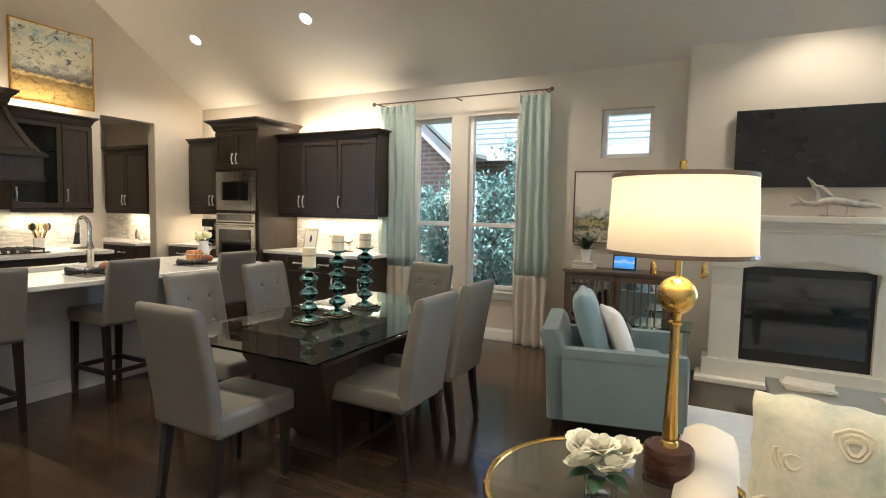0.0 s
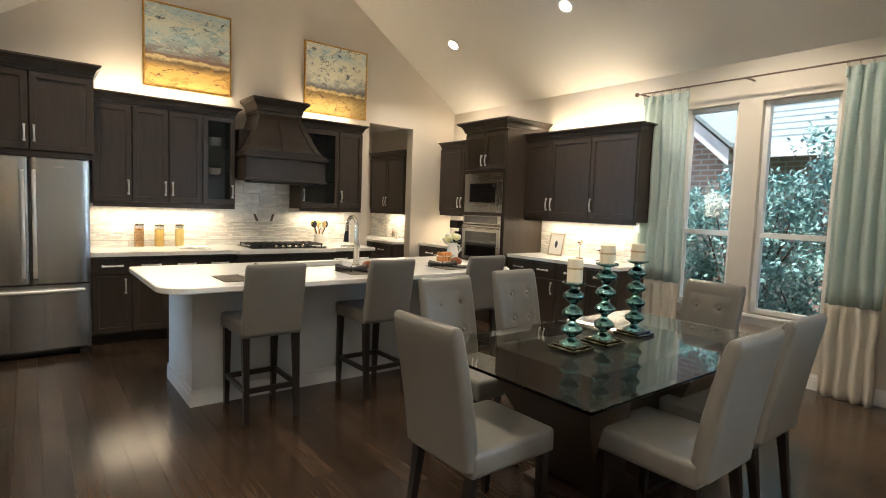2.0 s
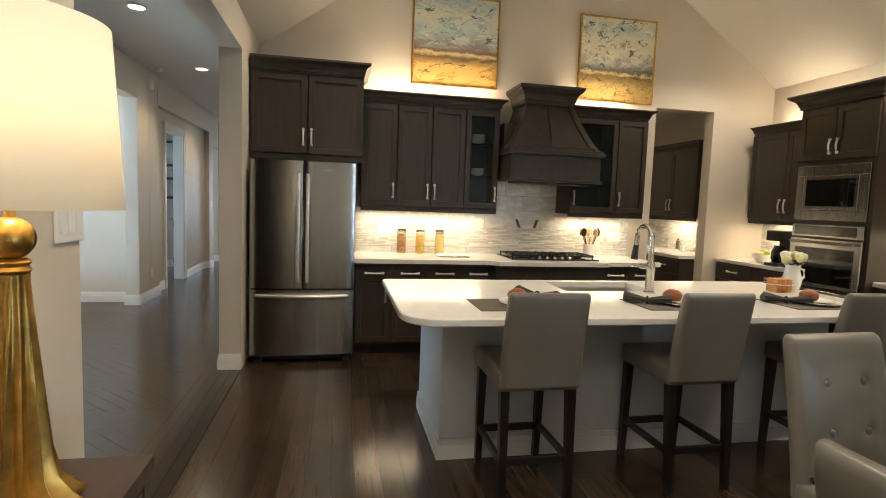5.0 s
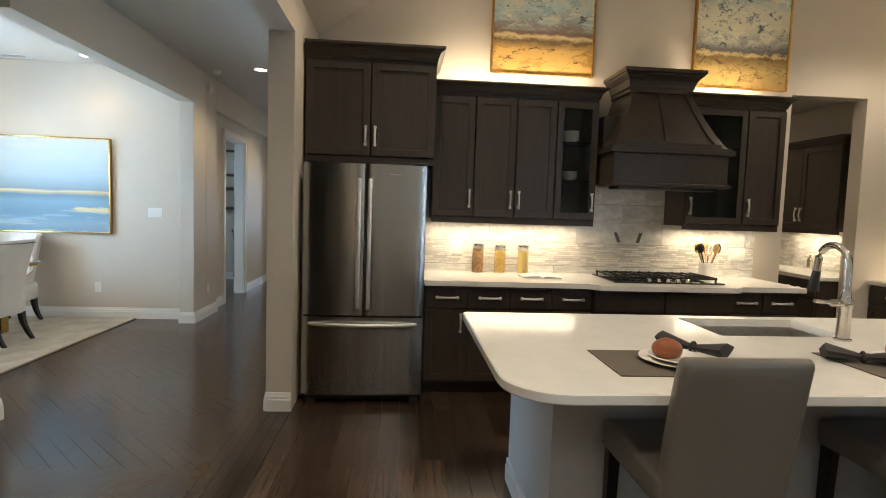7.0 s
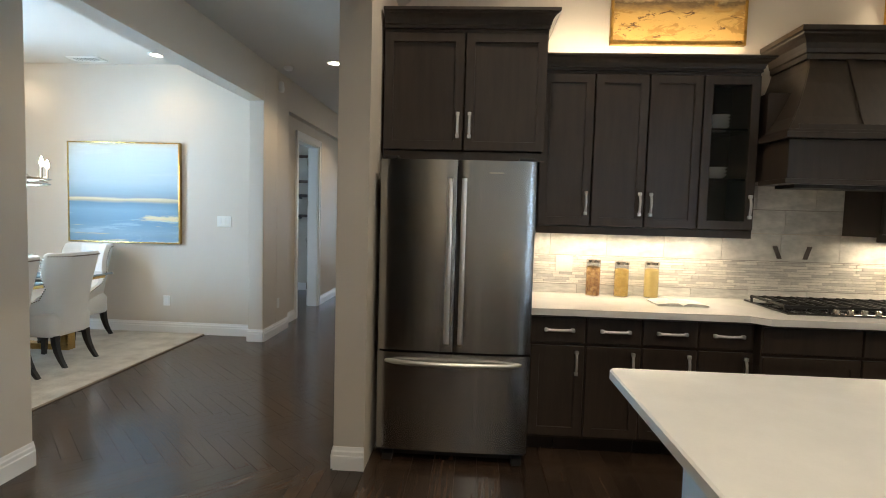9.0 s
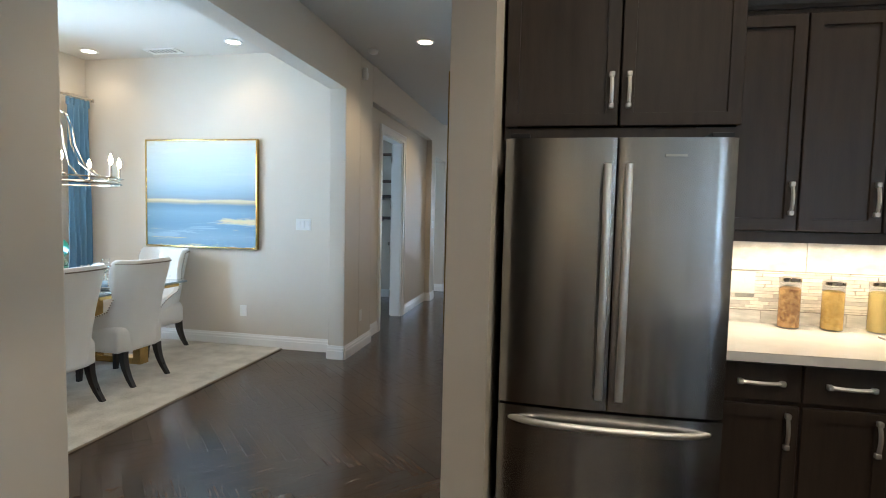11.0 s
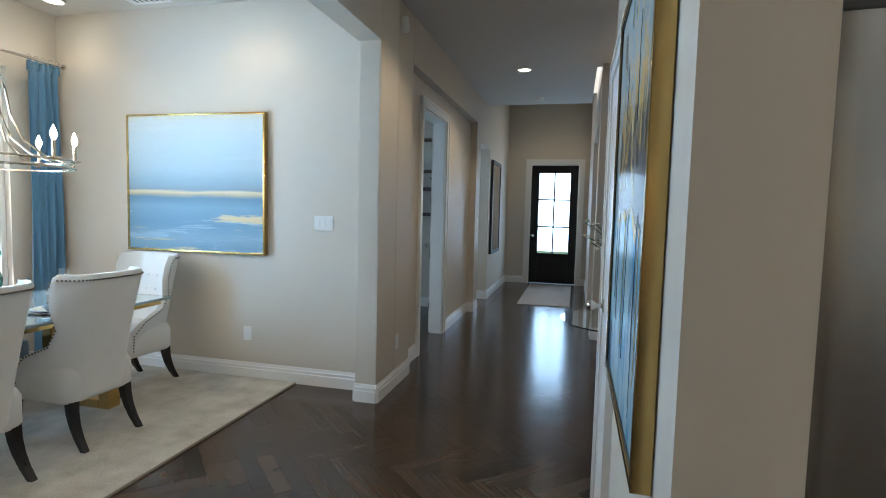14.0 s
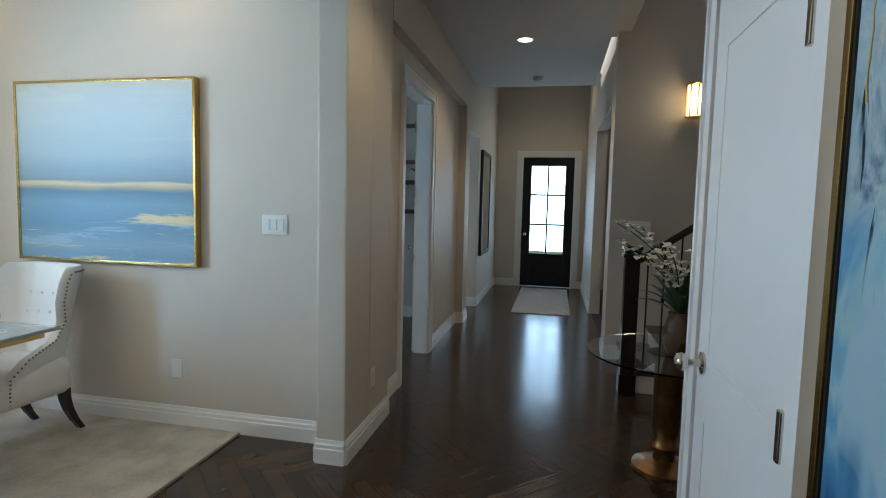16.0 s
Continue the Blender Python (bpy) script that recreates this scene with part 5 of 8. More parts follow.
def curtain(x0, x1, y, zt, zb, band, folds, ma, mb, label, seed, depth=.035):
    c = thing("curtain", ((x0 + x1) / 2, y, zb), label, "curtain")
    for nm, a, b, m in (("panel", zt, band, ma), ("lower_band", band, zb, mb)):
        if b is None or m is None or a - b < .01:
            continue
        bm = bmesh.new()
        drape(bm, x0 - (x0 + x1) / 2, x1 - (x0 + x1) / 2, 0, b - zb, a - zb, folds, depth, .12 if nm == "panel" else 0, seed)
        ob = part(nm, bm, m, c, smooth=80)
        md = ob.modifiers.new("thick", "SOLIDIFY")
        md.thickness = .004
    for i in range(folds + 1):
        x = (x0 - x1) / 2 * .88 + (x1 - x0) * .88 * i / folds
        part("pleat", BM(box, x - .009, x + .009, -.02, .02, zt - zb - .075, zt - zb + .005, bevel=.005, seg=2), ma, c, smooth=60)
        part("ring", BM(tube, [(x, .02 * math.cos(a), zt - zb + .03 + .02 * math.sin(a)) for a in [2 * math.pi * k / 10 for k in range(11)]], .003, 5), STEELD, c, smooth=60)


curtain(-4.02, -3.48, 5.44, 2.70, .01, .78, 5, SEA, CREAMC, "seafoam patterned curtain with cream lower band", 1)
curtain(-2.22, -1.84, 5.44, 2.70, .01, .78, 4, SEA, CREAMC, "seafoam patterned curtain with cream lower band", 2)
rod = thing("curtain_rod", (-2.95, 5.42, 2.74), "thin dark bronze curtain rod above the windows", "curtain rod")
part("rod", BM(tube, [(-1.12, 0, 0), (1.10, 0, 0)], .008, 10), WALNUT, rod, smooth=60)
for x in (-1.12, 1.10):
    bm = bmesh.new()
    bmesh.ops.create_uvsphere(bm, u_segments=12, v_segments=8, radius=.024)
    part("finial", bm, WALNUT, rod, smooth=60).location = (x, 0, 0)
for x in (-1.06, 0, 1.04):
    part("bracket", B((x - .008, x + .008, 0, .15, -.012, .0)), WALNUT, rod)

# ---- living end ----
# fireplace
fp = thing("fireplace", (-0.28, 5.45, 0), "cream cast stone fireplace surround with black firebox", "fireplace")
W = 1.42
part("hearth", BM(box, -.10, W + .10, -.33, -.001, 0, .045, bevel=.008), STONE, fp)
part("plinth", B((-.05, W + .05, -.24, -.001, .045, .20), bevel=.008), STONE, fp)
for x in (0, W - .24):
    bm = bmesh.new()
    s = 1 if x == 0 else -1
    prof = [(.2, .20), (.2, .62), (.185, .74), (.19, .86), (.24, .98), (.26, 1.02), (.0, 1.02), (.0, .20)]
    loft(bm, [[(xx, -d, z) for d, z in prof] for xx in (x, x + .24)])
    part("pilaster", bm, STONE, fp)
bm = bmesh.new()
arch = [(.24 + (W - .48) * i / 16, 1.0 + .11 * math.sin(math.pi * i / 16) ** .8) for i in range(17)]
prism(bm, [(0, 1.02), (.24, 1.02)] + arch[1:-1] + [(W - .24, 1.02), (W, 1.02), (W, 1.33), (0, 1.33)], 0, .22, Matrix(((1, 0, 0, 0), (0, 0, -1, 0), (0, 1, 0, 0), (0, 0, 0, 1))))
part("frieze", bm, STONE, fp)
part("mantel_shelf", B((-.10, W + .10, -.33, -.001, 1.42, 1.475), (-.06, W + .06, -.29, -.001, 1.385, 1.42), (-.03, W + .03, -.25, -.001, 1.35, 1.385), (-.01, W + .01, -.235, -.001, 1.33, 1.35), bevel=.007), STONE, fp)
part("infill", B((.24, W - .24, -.11, -.002, 1.02, 1.14)), STONE, fp)
part("firebox", B((.24, W - .24, -.10, -.002, .20, 1.02)), mat("sooty_black", (.012, .011, .010), .7), fp)
part("firebox_frame", B((.24, .27, -.125, -.10, .20, 1.03), (W - .27, W - .24, -.125, -.10, .20, 1.03), (.27, W - .27, -.125, -.10, .96, 1.03), (.27, W - .27, -.125, -.10, .20, .30)), IRON, fp)
part("fire_glass", B((.27, W - .27, -.112, -.106, .30, .96)), BLACK, fp)
tv = thing("television", (-.155, 5.45, 1.72), "black flat screen television mounted on the wall", "television")
part("bezel", B((0, 1.14, -.075, -.03, 0, .67), bevel=.006), IRON, tv)
part("screen", B((.012, 1.128, -.079, -.075, .018, .658)), TVB, tv)
part("mount", B((.37, .77, -.03, -.001, .18, .48)), IRON, tv)
sc = thing("driftwood_sculpture", (.58, 5.25, 1.476), "silvery driftwood sculpture on a black stand on the mantel", "sculpture")
bm = BM(box, -.12, .14, -.04, .04, 0, .016, bevel=.003)
for x in (-.05, .08):
    tube(bm, [(x, 0, .016), (x, 0, .11)], .005, 6)
rnd = random.Random(8)
tube(bm, [(-.32, .0, .08), (-.24, .01, .105), (-.14, 0, .10), (-.04, -.01, .13), (.05, .01, .12), (.15, 0, .10), (.26, -.01, .09), (.30, 0, .075)], [.008, .018, .025, .033, .03, .024, .016, .006], 9)
tube(bm, [(-.12, 0, .11), (-.13, .01, .2), (-.16, 0, .27), (-.20, 0, .32)], [.026, .022, .016, .005], 8)
tube(bm, [(-.16, 0, .25), (-.10, 0, .24), (-.03, 0, .16)], [.012, .016, .02], 8)
tube(bm, [(.10, 0, .11), (.17, .02, .14), (.24, .02, .135)], [.016, .014, .005], 8)
tube(bm, [(-.20, 0, .10), (-.26, -.02, .15), (-.29, -.02, .155)], [.014, .010, .004], 8)
solidm = mat("silver_driftwood", (.42, .38, .33), .4, .5, var=.4, scale=16, bump=.5)
me = finish("driftwood_sculpture", bm, solidm, 60)
bpy.data.objects.remove(sc)
sc = tagged(new("driftwood_sculpture", me), "silvery driftwood sculpture on a black stand on the mantel", "sculpture")
sc.location = (.58, 5.25, 1.476)

# sideboard with fretwork mirror doors
sb = thing("sideboard", (-1.58, 5.55, 0), "brown wooden sideboard with mirrored fretwork doors", "sideboard")
w = .98
part("top", BM(box, -.02, w + .02, -.40, 0, .885, .915, bevel=.008), WALNUT, sb)
for nm, q in (("side_panel", (0, .03, -.38, 0, .12, .885)), ("side_panel", (w - .03, w, -.38, 0, .12, .885)), ("bottom_panel", (.03, w - .03, -.38, 0, .12, .15)), ("back_panel", (.03, w - .03, -.02, 0, .15, .885)), ("divider", (w / 2 - .012, w / 2 + .012, -.38, -.02, .15, .885)), ("top_rail", (.03, w - .03, -.38, -.02, .86, .885))):
    part(nm, B(q), WALNUT, sb)
for x in (.02, w - .08):
    for y in (-.37, -.06):
        part("foot", BM(taper, x + .03, y + .02, 0, .12, .04, .055), WALNUT, sb)
for i, x in enumerate((.03, w / 2 + .012)):
    dw = w / 2 - .042
    d = part("door", B((x, x + .04, -.40, -.38, .15, .86), (x + dw - .04, x + dw, -.40, -.38, .15, .86), (x + .04, x + dw - .04, -.40, -.38, .15, .19), (x + .04, x + dw - .04, -.40, -.38, .82, .86), bevel=.002), WALNUT, sb)
    part("mirror_panel", B((x + .04, x + dw - .04, -.386, -.382, .19, .82)), MIRROR, d)
    bm = bmesh.new()
    for k in range(1, 6):
        xx = x + .04 + (dw - .08) * k / 6
        box(bm, xx - .007, xx + .007, -.395, -.386, .52, .82)
    for r in range(4):
        for k in range(6):
            cx, cz = x + .04 + (dw - .08) * (k + .5) / 6, .23 + r * .08
            tube(bm, [(cx + .028 * math.cos(a), -.391, cz + .036 * math.sin(a)) for a in [2 * math.pi * q / 6 + .52 for q in range(7)]], .006, 4)
    part("fretwork", bm, WALNUT, d)
    part("knob", BM(lathe, [(.01, 0), (.014, .012), (.006, .02)], seg=10), BRASS, d).matrix_local = pose(x + (dw - .02 if i == 0 else .02), -.40, .52, 90, 0, 0)
for i, (z, m) in enumerate(((.916, (.78, .75, .70)), (.949, (.70, .69, .66)))):
    b = thing("book", (-1.43, 5.34, z), "pale hardback book stacked on the sideboard", "book", "books on the sideboard")
    part("cover", B((-.11, .11, -.08, .08, 0, .004), (-.11, .11, -.08, .08, .026, .030), (-.11, -.107, -.08, .08, .004, .026)), mat("book_cover", m, .6, var=.04), b)
    part("pages", B((-.105, .105, -.075, .075, .004, .026)), mat("book_pages", (.72, .68, .60), .8, var=.06, stretch=(1, 1, 30)), b)
vp = thing("potted_plant", (-1.42, 5.34, .981), "broad green leaves in a white ceramic vase", "plant")
part("vase", BM(lathe, [(.001, 0), (.035, 0), (.048, .05), (.055, .125), (.05, .125), (.03, .02), (.001, .02)], seg=20, caps=False), WHITEP, vp, smooth=50)


rnd = random.Random(3)
for i in range(15):
    a, e = rnd.random() * 6.28, rnd.uniform(.05, 1.1)
    L = rnd.uniform(.13, .22)
    part("leaf", BM(leafblade, (0, 0, .11), (L * math.cos(a) * math.cos(e), .6 * L * math.sin(a) * math.cos(e), .13 + L * math.sin(e)), .07), LEAF, vp, smooth=60)
df = thing("digital_frame", (-1.05, 5.36, .916), "small black framed tablet showing a blue picture", "digital frame")
df.matrix_world = pose(-1.05, 5.36, .916, -12, 0, 0)
part("bezel", BM(box, -.11, .11, -.012, .006, 0, .15, bevel=.004), IRON, df)
part("screen", B((-.095, .095, -.0145, -.012, .016, .136)), painted("blue_picture", [(0, (.02, .10, .30)), (.4, (.05, .35, .75)), (.55, (.55, .7, .8)), (.7, (.04, .25, .6)), (1, (.03, .12, .4))], 8, (1, 1, 1), lo=0, hi=.15, wob=.4), df)
bsdf = bpy.data.materials["blue_picture"].node_tree.nodes["Principled BSDF"]
bsdf.inputs["Emission Color"].default_value, bsdf.inputs["Emission Strength"].default_value = (.10, .35, .8, 1), .35
part("stand", B((-.03, .03, .006, .06, 0, .02)), IRON, df)
framed("abstract_print", (-1.61, WW - .001, 1.16), 1.10, .74, "-y", painted("misty_abstract", [(0, (.60, .55, .46)), (.07, (.16, .16, .14)), (.15, (.52, .48, .36)), (.22, (.08, .09, .08)), (.28, (.46, .40, .18)), (.34, (.20, .21, .20)), (.42, (.52, .52, .49)), (.5, (.72, .68, .60)), (1, (.78, .73, .64))], 5, (1.4, 1, 1.4), lo=0, hi=.74, wob=.30, streak=14, rough=.10, patches=(((.07, .08, .08), 7, .56, .42, .36), ((.60, .52, .20), 8, .58, .42, .36))), WALNUT, "pale misty abstract painting in a thin dark frame", fw=.012)
# glass side table seen behind the armchair
gs = thing("glass_side_table", (-.62, 4.75, 0), "small glass topped side table", "side table")
part("top", BM(box, -.22, .22, -.22, .22, .53, .55, bevel=.004), EDGEG, gs)
part("shelf", BM(box, -.18, .18, -.18, .18, .20, .215, bevel=.003), EDGEG, gs)
for x in (-.18, .18):
    for y in (-.18, .18):
        part("leg", BM(taper, x, y, 0, .53, .025, .03), STEELD, gs)


# armchair
ac = thing("armchair", (-.84, 3.74, 0), "blue grey upholstered armchair with nailhead trim", "armchair", rz=12)
part("base", BM(box, -.40, .40, -.40, .40, .14, .34, bevel=.02), TEALF, ac, smooth=50)
for s in (-1, 1):
    y0, y1 = sorted((s * .31, s * .42))
    bm = bmesh.new()
    loft(bm, [[(x, y, z) for x, y in rounded(-.40, .42, y0, y1, (.03,) * 4, 3)] for z in (.14, .56)] + [[(x, y, .60) for x, y in rounded(-.40, .41, y0 + .012, y1 - .012, (.03,) * 4, 3)]])
    part("arm", bm, TEALF, ac, smooth=50)
bm = bmesh.new()
loft(bm, [[(x + off, y, z) for x, y in rounded(-.42, -.28, -.42, .42, (.035,) * 4, 3)] for z, off in ((.14, 0), (.55, -.02), (.68, -.06))] + [[(x - .065, y, .715) for x, y in rounded(-.40, -.30, -.40, .40, (.035,) * 4, 3)]])
part("backrest", bm, TEALF, ac, smooth=50)
bm = bmesh.new()
cushion(bm, .66, .60, .16, pose(.06, 0, .42), .25)
part("seat_cushion", bm, TEALF, ac, smooth=60)
for x, y in ((-.36, -.36), (-.36, .36), (.36, -.36), (.36, .36)):
    part("leg", BM(taper, x, y, 0, .14, .035, .05), LEGS, ac)
NAIL = mat("antique_nailhead", (.20, .17, .13), .35, .9, var=.2)
def nails(bm, pts, r=.007):
    for p in pts:
        vs = bmesh.ops.create_icosphere(bm, subdivisions=1, radius=r)["verts"]
        bmesh.ops.translate(bm, vec=p, verts=vs)
bm = bmesh.new()
nails(bm, [(-.39 + i * .026, -.424, .545) for i in range(31)] + [(-.39, -.424, .16 + i * .026) for i in range(15)] + [(.40, -.424, .16 + i * .026) for i in range(15)], .006)
part("nailhead_trim", bm, NAIL, ac)["kind"] = "stuff"
for nm, at, w, m, lb in (("back_cushion", (-.17, -.02, .72, 0, 72, 0), .60, TEALP, "pale blue loose back cushion"), ("throw_pillow", (.0, -.05, .66, 0, 68, 12), .40, IVORY, "off-white ruffled throw pillow")):
    bm = bmesh.new()
    cushion(bm, .46 if nm == "back_cushion" else .36, w, .17 if nm == "back_cushion" else .13, pose(*at), .5, 10)
    part(nm, bm, m, ac, lb, smooth=70)
bm = bmesh.new()
for i in range(7):
    leafblade(bm, (.09, -.15 + i * .045, .58 + .012 * i), (.085, -.14 + i * .045, .76 - .01 * i), .06, .2, Vector((1, 0, .3)))
part("ruffle", bm, mat("taupe_satin", (.36, .31, .27), .3, var=.15), ac, smooth=60)

# cream sofa with its pillow
so = thing("sofa", (.80, 1.76, 0), "cream linen sofa with nailhead trimmed rolled arms", "sofa")
part("base", BM(box, -1.05, 1.05, -.42, .46, .10, .34, bevel=.03), CREAM, so, smooth=50)
for s in (-1, 1):
    bm = bmesh.new()
    prof = [(.0, .10), (.0, .52), (-.02, .57), (-.01, .62), (.04, .65), (.10, .645), (.16, .62), (.18, .57), (.17, .10)]
    loft(bm, [[(s * (-1.05 if s > 0 else 1.05) * s * s + (u if s > 0 else -u) * 1, y, z) for u, z in prof] for y in (-.45, .47)] if False else [[((-1.10 + u) * s, y, z) for u, z in prof] for y in (-.46, .47)])
    part("arm", bm, CREAM, so, smooth=60)
    bm = bmesh.new()
    nails(bm, [((-1.10 + u * .9 + .008) * s, .474, z) for u, z in ([(0.0, .12 + i * .03) for i in range(14)] + [(.005 + .02 * i, .60 + .02 * math.sin(i * .6)) for i in range(8)])], .007)
    part("nailhead_trim", bm, NAIL, so)["kind"] = "stuff"
bm = bmesh.new()
loft(bm, [[(x, y + off, z) for x, y in rounded(-.96, .96, -.46, -.26, (.05,) * 4, 3)] for z, off in ((.10, 0), (.6, -.01), (.72, -.03), (.75, -.03))])
part("backrest", bm, CREAM, so, smooth=50)
for i in range(2):
    bm = bmesh.new()
    cushion(bm, .92, .68, .20, pose(-.465 + i * .93, .10, .42), .25, 10)
    part("seat_cushion", bm, CREAM, so, smooth=60)
for x in (-.98, .98):
    for y in (-.38, .40):
        part("leg", BM(taper, x, y, 0, .10, .04, .055), LEGS, so)
pw = thing("throw_pillow", (.17, 1.68, .52), "sage green pillow embroidered with cream roses", "pillow")
PILL = mat("sage_embroidered_cloth", (.30, .34, .28), .8, scale=9, fine=60, color2=(.62, .58, .46), bump=.6, sheen=.2)
bm = bmesh.new()
cushion(bm, .60, .46, .18, pose(0, 0, .215, 78, 0, -6), .5, 12)
for v in bm.verts:
    v.co += v.co.normalized() * .018 * noise.noise(v.co * 14)
part("cover", bm, PILL, pw, smooth=70)
bm = bmesh.new()
rnd = random.Random(21)
for cx, cy in ((-.18, .05), (.02, -.04), (.16, .08), (-.05, .12), (.22, -.08), (-.22, -.1)):
    for k in range(3):
        r = .045 - .013 * k
        pts = [(cx + r * math.cos(a) * (1 + .2 * math.sin(3 * a)), cy + r * math.sin(a), .098 - abs(cx) * .10 - abs(cy) * .12 + .004 * k) for a in [2 * math.pi * q / 10 for q in range(11)]]
        tube(bm, pts, .007, 5)
        tube(bm, [(-p[0], p[1], -p[2]) for p in pts], .007, 5)
bmesh.ops.transform(bm, matrix=pose(0, 0, .215, 78, 0, -6), verts=bm.verts[:])
part("embroidery", bm, mat("cream_ruched_thread", (.58, .53, .40), .8, var=.15, fine=90), pw, smooth=70)

# coffee table with books
cf = thing("coffee_table", (.95, 3.50, 0), "low grey wooden coffee table", "coffee table")
part("top", BM(box, -.88, .75, -.36, .36, .40, .45, bevel=.006), GREYT, cf)
part("apron", B((-.80, .67, -.30, .30, .33, .40)), GREYT, cf)
for x in (-.76, .63):
    for y in (-.27, .27):
        part("leg", BM(taper, x, y, 0, .40, .05, .07), GREYT, cf)
for x, y, w, d, c in ((.28, 3.72, .26, .20, (.66, .56, .42)), (.28, 3.715, .25, .19, (.72, .63, .50)), (.76, 3.60, .28, .21, (.55, .46, .44))):
    n = [o for o in bpy.data.objects if o.name.startswith("magazine") and not o.parent]
    z = .451 + (.014 if abs(y - 3.715) < .001 else 0)
    b = thing("magazine", (x, y, z), "book lying on the coffee table", "book", "books on the coffee table", rz=random.Random(len(n)).uniform(-14, 10))
    part("cover", B((-w / 2, w / 2, -d / 2, d / 2, 0, .003), (-w / 2, w / 2, -d / 2, d / 2, .010, .013)), mat("magazine_cover", c, .4, scale=14, color2=tuple(q * .75 for q in c)), b)
    part("pages", B((-w / 2 + .003, w / 2 - .003, -d / 2 + .003, d / 2 - .003, .003, .010)), mat("magazine_pages", (.75, .72, .68), .7), b)
rg = thing("area_rug", (.95, 3.20, 0), "off-white shaggy area rug under the coffee table", "rug")
RUGW = mat("white_shag", (.66, .64, .60), .95, var=.10, scale=12, fine=180, bump=.9, sheen=.3)
part("woven_field", BM(box, -1.38, 1.5, -1.2, 1.15, .002, .022, bevel=.008), RUGW, rg, smooth=50)

# round side table with lamp and roses
TX, TY = -.47, 1.62
rt = thing("round_side_table", (TX, TY, 0), "round side table with dark glass top and brass rim", "side table")
SMOKE = mat("smoked_mirror_top", (.10, .085, .065), .12, .4, var=.15, scale=5, bump=0, coat=.6)
part("top", BM(lathe, [(.39, .585), (.39, .60)], seg=48), SMOKE, rt, smooth=30)
part("rim", BM(tube, [(.398 * math.cos(a), .398 * math.sin(a), .595) for a in [2 * math.pi * i / 48 for i in range(49)]], .013, 8), BRASS, rt, smooth=60)
for i in range(3):
    a = 2.09 * i + .4
    part("leg", BM(tube, [(.34 * math.cos(a), .34 * math.sin(a), .585), (.20 * math.cos(a), .20 * math.sin(a), .30), (.32 * math.cos(a), .32 * math.sin(a), .0)], .012, 8), BRASS, rt, smooth=60)
LX, LY = -.335, 1.80
tl = thing("table_lamp", (LX, LY, .601), "brass lamp with ball, wooden base and cream drum shade", "lamp")
part("base", BM(lathe, [(.075, 0), (.078, .006), (.078, .10), (.073, .108)], seg=32), mat("mahogany", (.05, .017, .011), .3, var=.25, scale=6, stretch=(1, 1, 6)), tl, smooth=40)
part("stem", BM(lathe, [(.030, .108), (.028, .122), (.022, .128), (.0235, .14), (.015, .40), (.015, .405), (.0145, .505), (.022, .51), (.022, .518), (.014, .524), (.02, .55)], seg=20), BRASS, tl, smooth=40)
bm = bmesh.new()
bmesh.ops.create_uvsphere(bm, u_segments=28, v_segments=18, radius=.061)
part("ball", bm, BRASS, tl, smooth=60).location = (0, 0, .605)
part("neck", BM(tube, [(0, 0, .66), (0, 0, 1.02)], .011, 10), BRASS, tl, smooth=60)
SHADE = shade_mat("lit_cream_shade", (.84, .78, .66), .14)
bm = bmesh.new()
loft(bm, [[(r * math.cos(2 * math.pi * i / 48), r * math.sin(2 * math.pi * i / 48), z) for i in range(48)] for r, z in ((.222, .735), (.212, .985))], caps=False)
ob = part("shade", bm, SHADE, tl, "lit cream fabric shade", smooth=60)
ob.modifiers.new("thick", "SOLIDIFY").thickness = .003
for r, z in ((.2225, .733), (.2125, .975)):
    part("shade_trim", BM(lathe, [(r, z), (r + .002, z + .002), (r, z + .013)], seg=48, caps=False), WALNUT, tl, "brown shade trim")
part("finial", BM(lathe, [(.012, .99), (.012, 1.03), (.009, 1.033)], seg=12), BRASS, tl, smooth=40)
part("spider", B((-.21, .21, -.003, .003, .978, .982), (-.003, .003, -.21, .21, .978, .982)), BRASS, tl)
for x in (-.075, .075):
    bm = BM(tube, [(x, 0, .70), (x, 0, .78)], .0025, 6)
    lathe(bm, [(.007, .665), (.010, .67), (.008, .705)], x, 0, 10)
    part("pull_chain", bm, BRASS, tl, smooth=50)
lamp("table_lamp_bulb", "POINT", (LX, LY, .601 + .85), 7, WARM, .04)
rv = thing("rose_vase", (-.50, 1.53, .601), "white roses in a small faceted glass vase", "vase")
part("vase", BM(lathe, [(.001, 0), (.042, 0), (.048, .02), (.05, .075), (.045, .075), (.042, .012), (.001, .012)], seg=10, caps=False), CLEARG, rv)
rnd = random.Random(4)
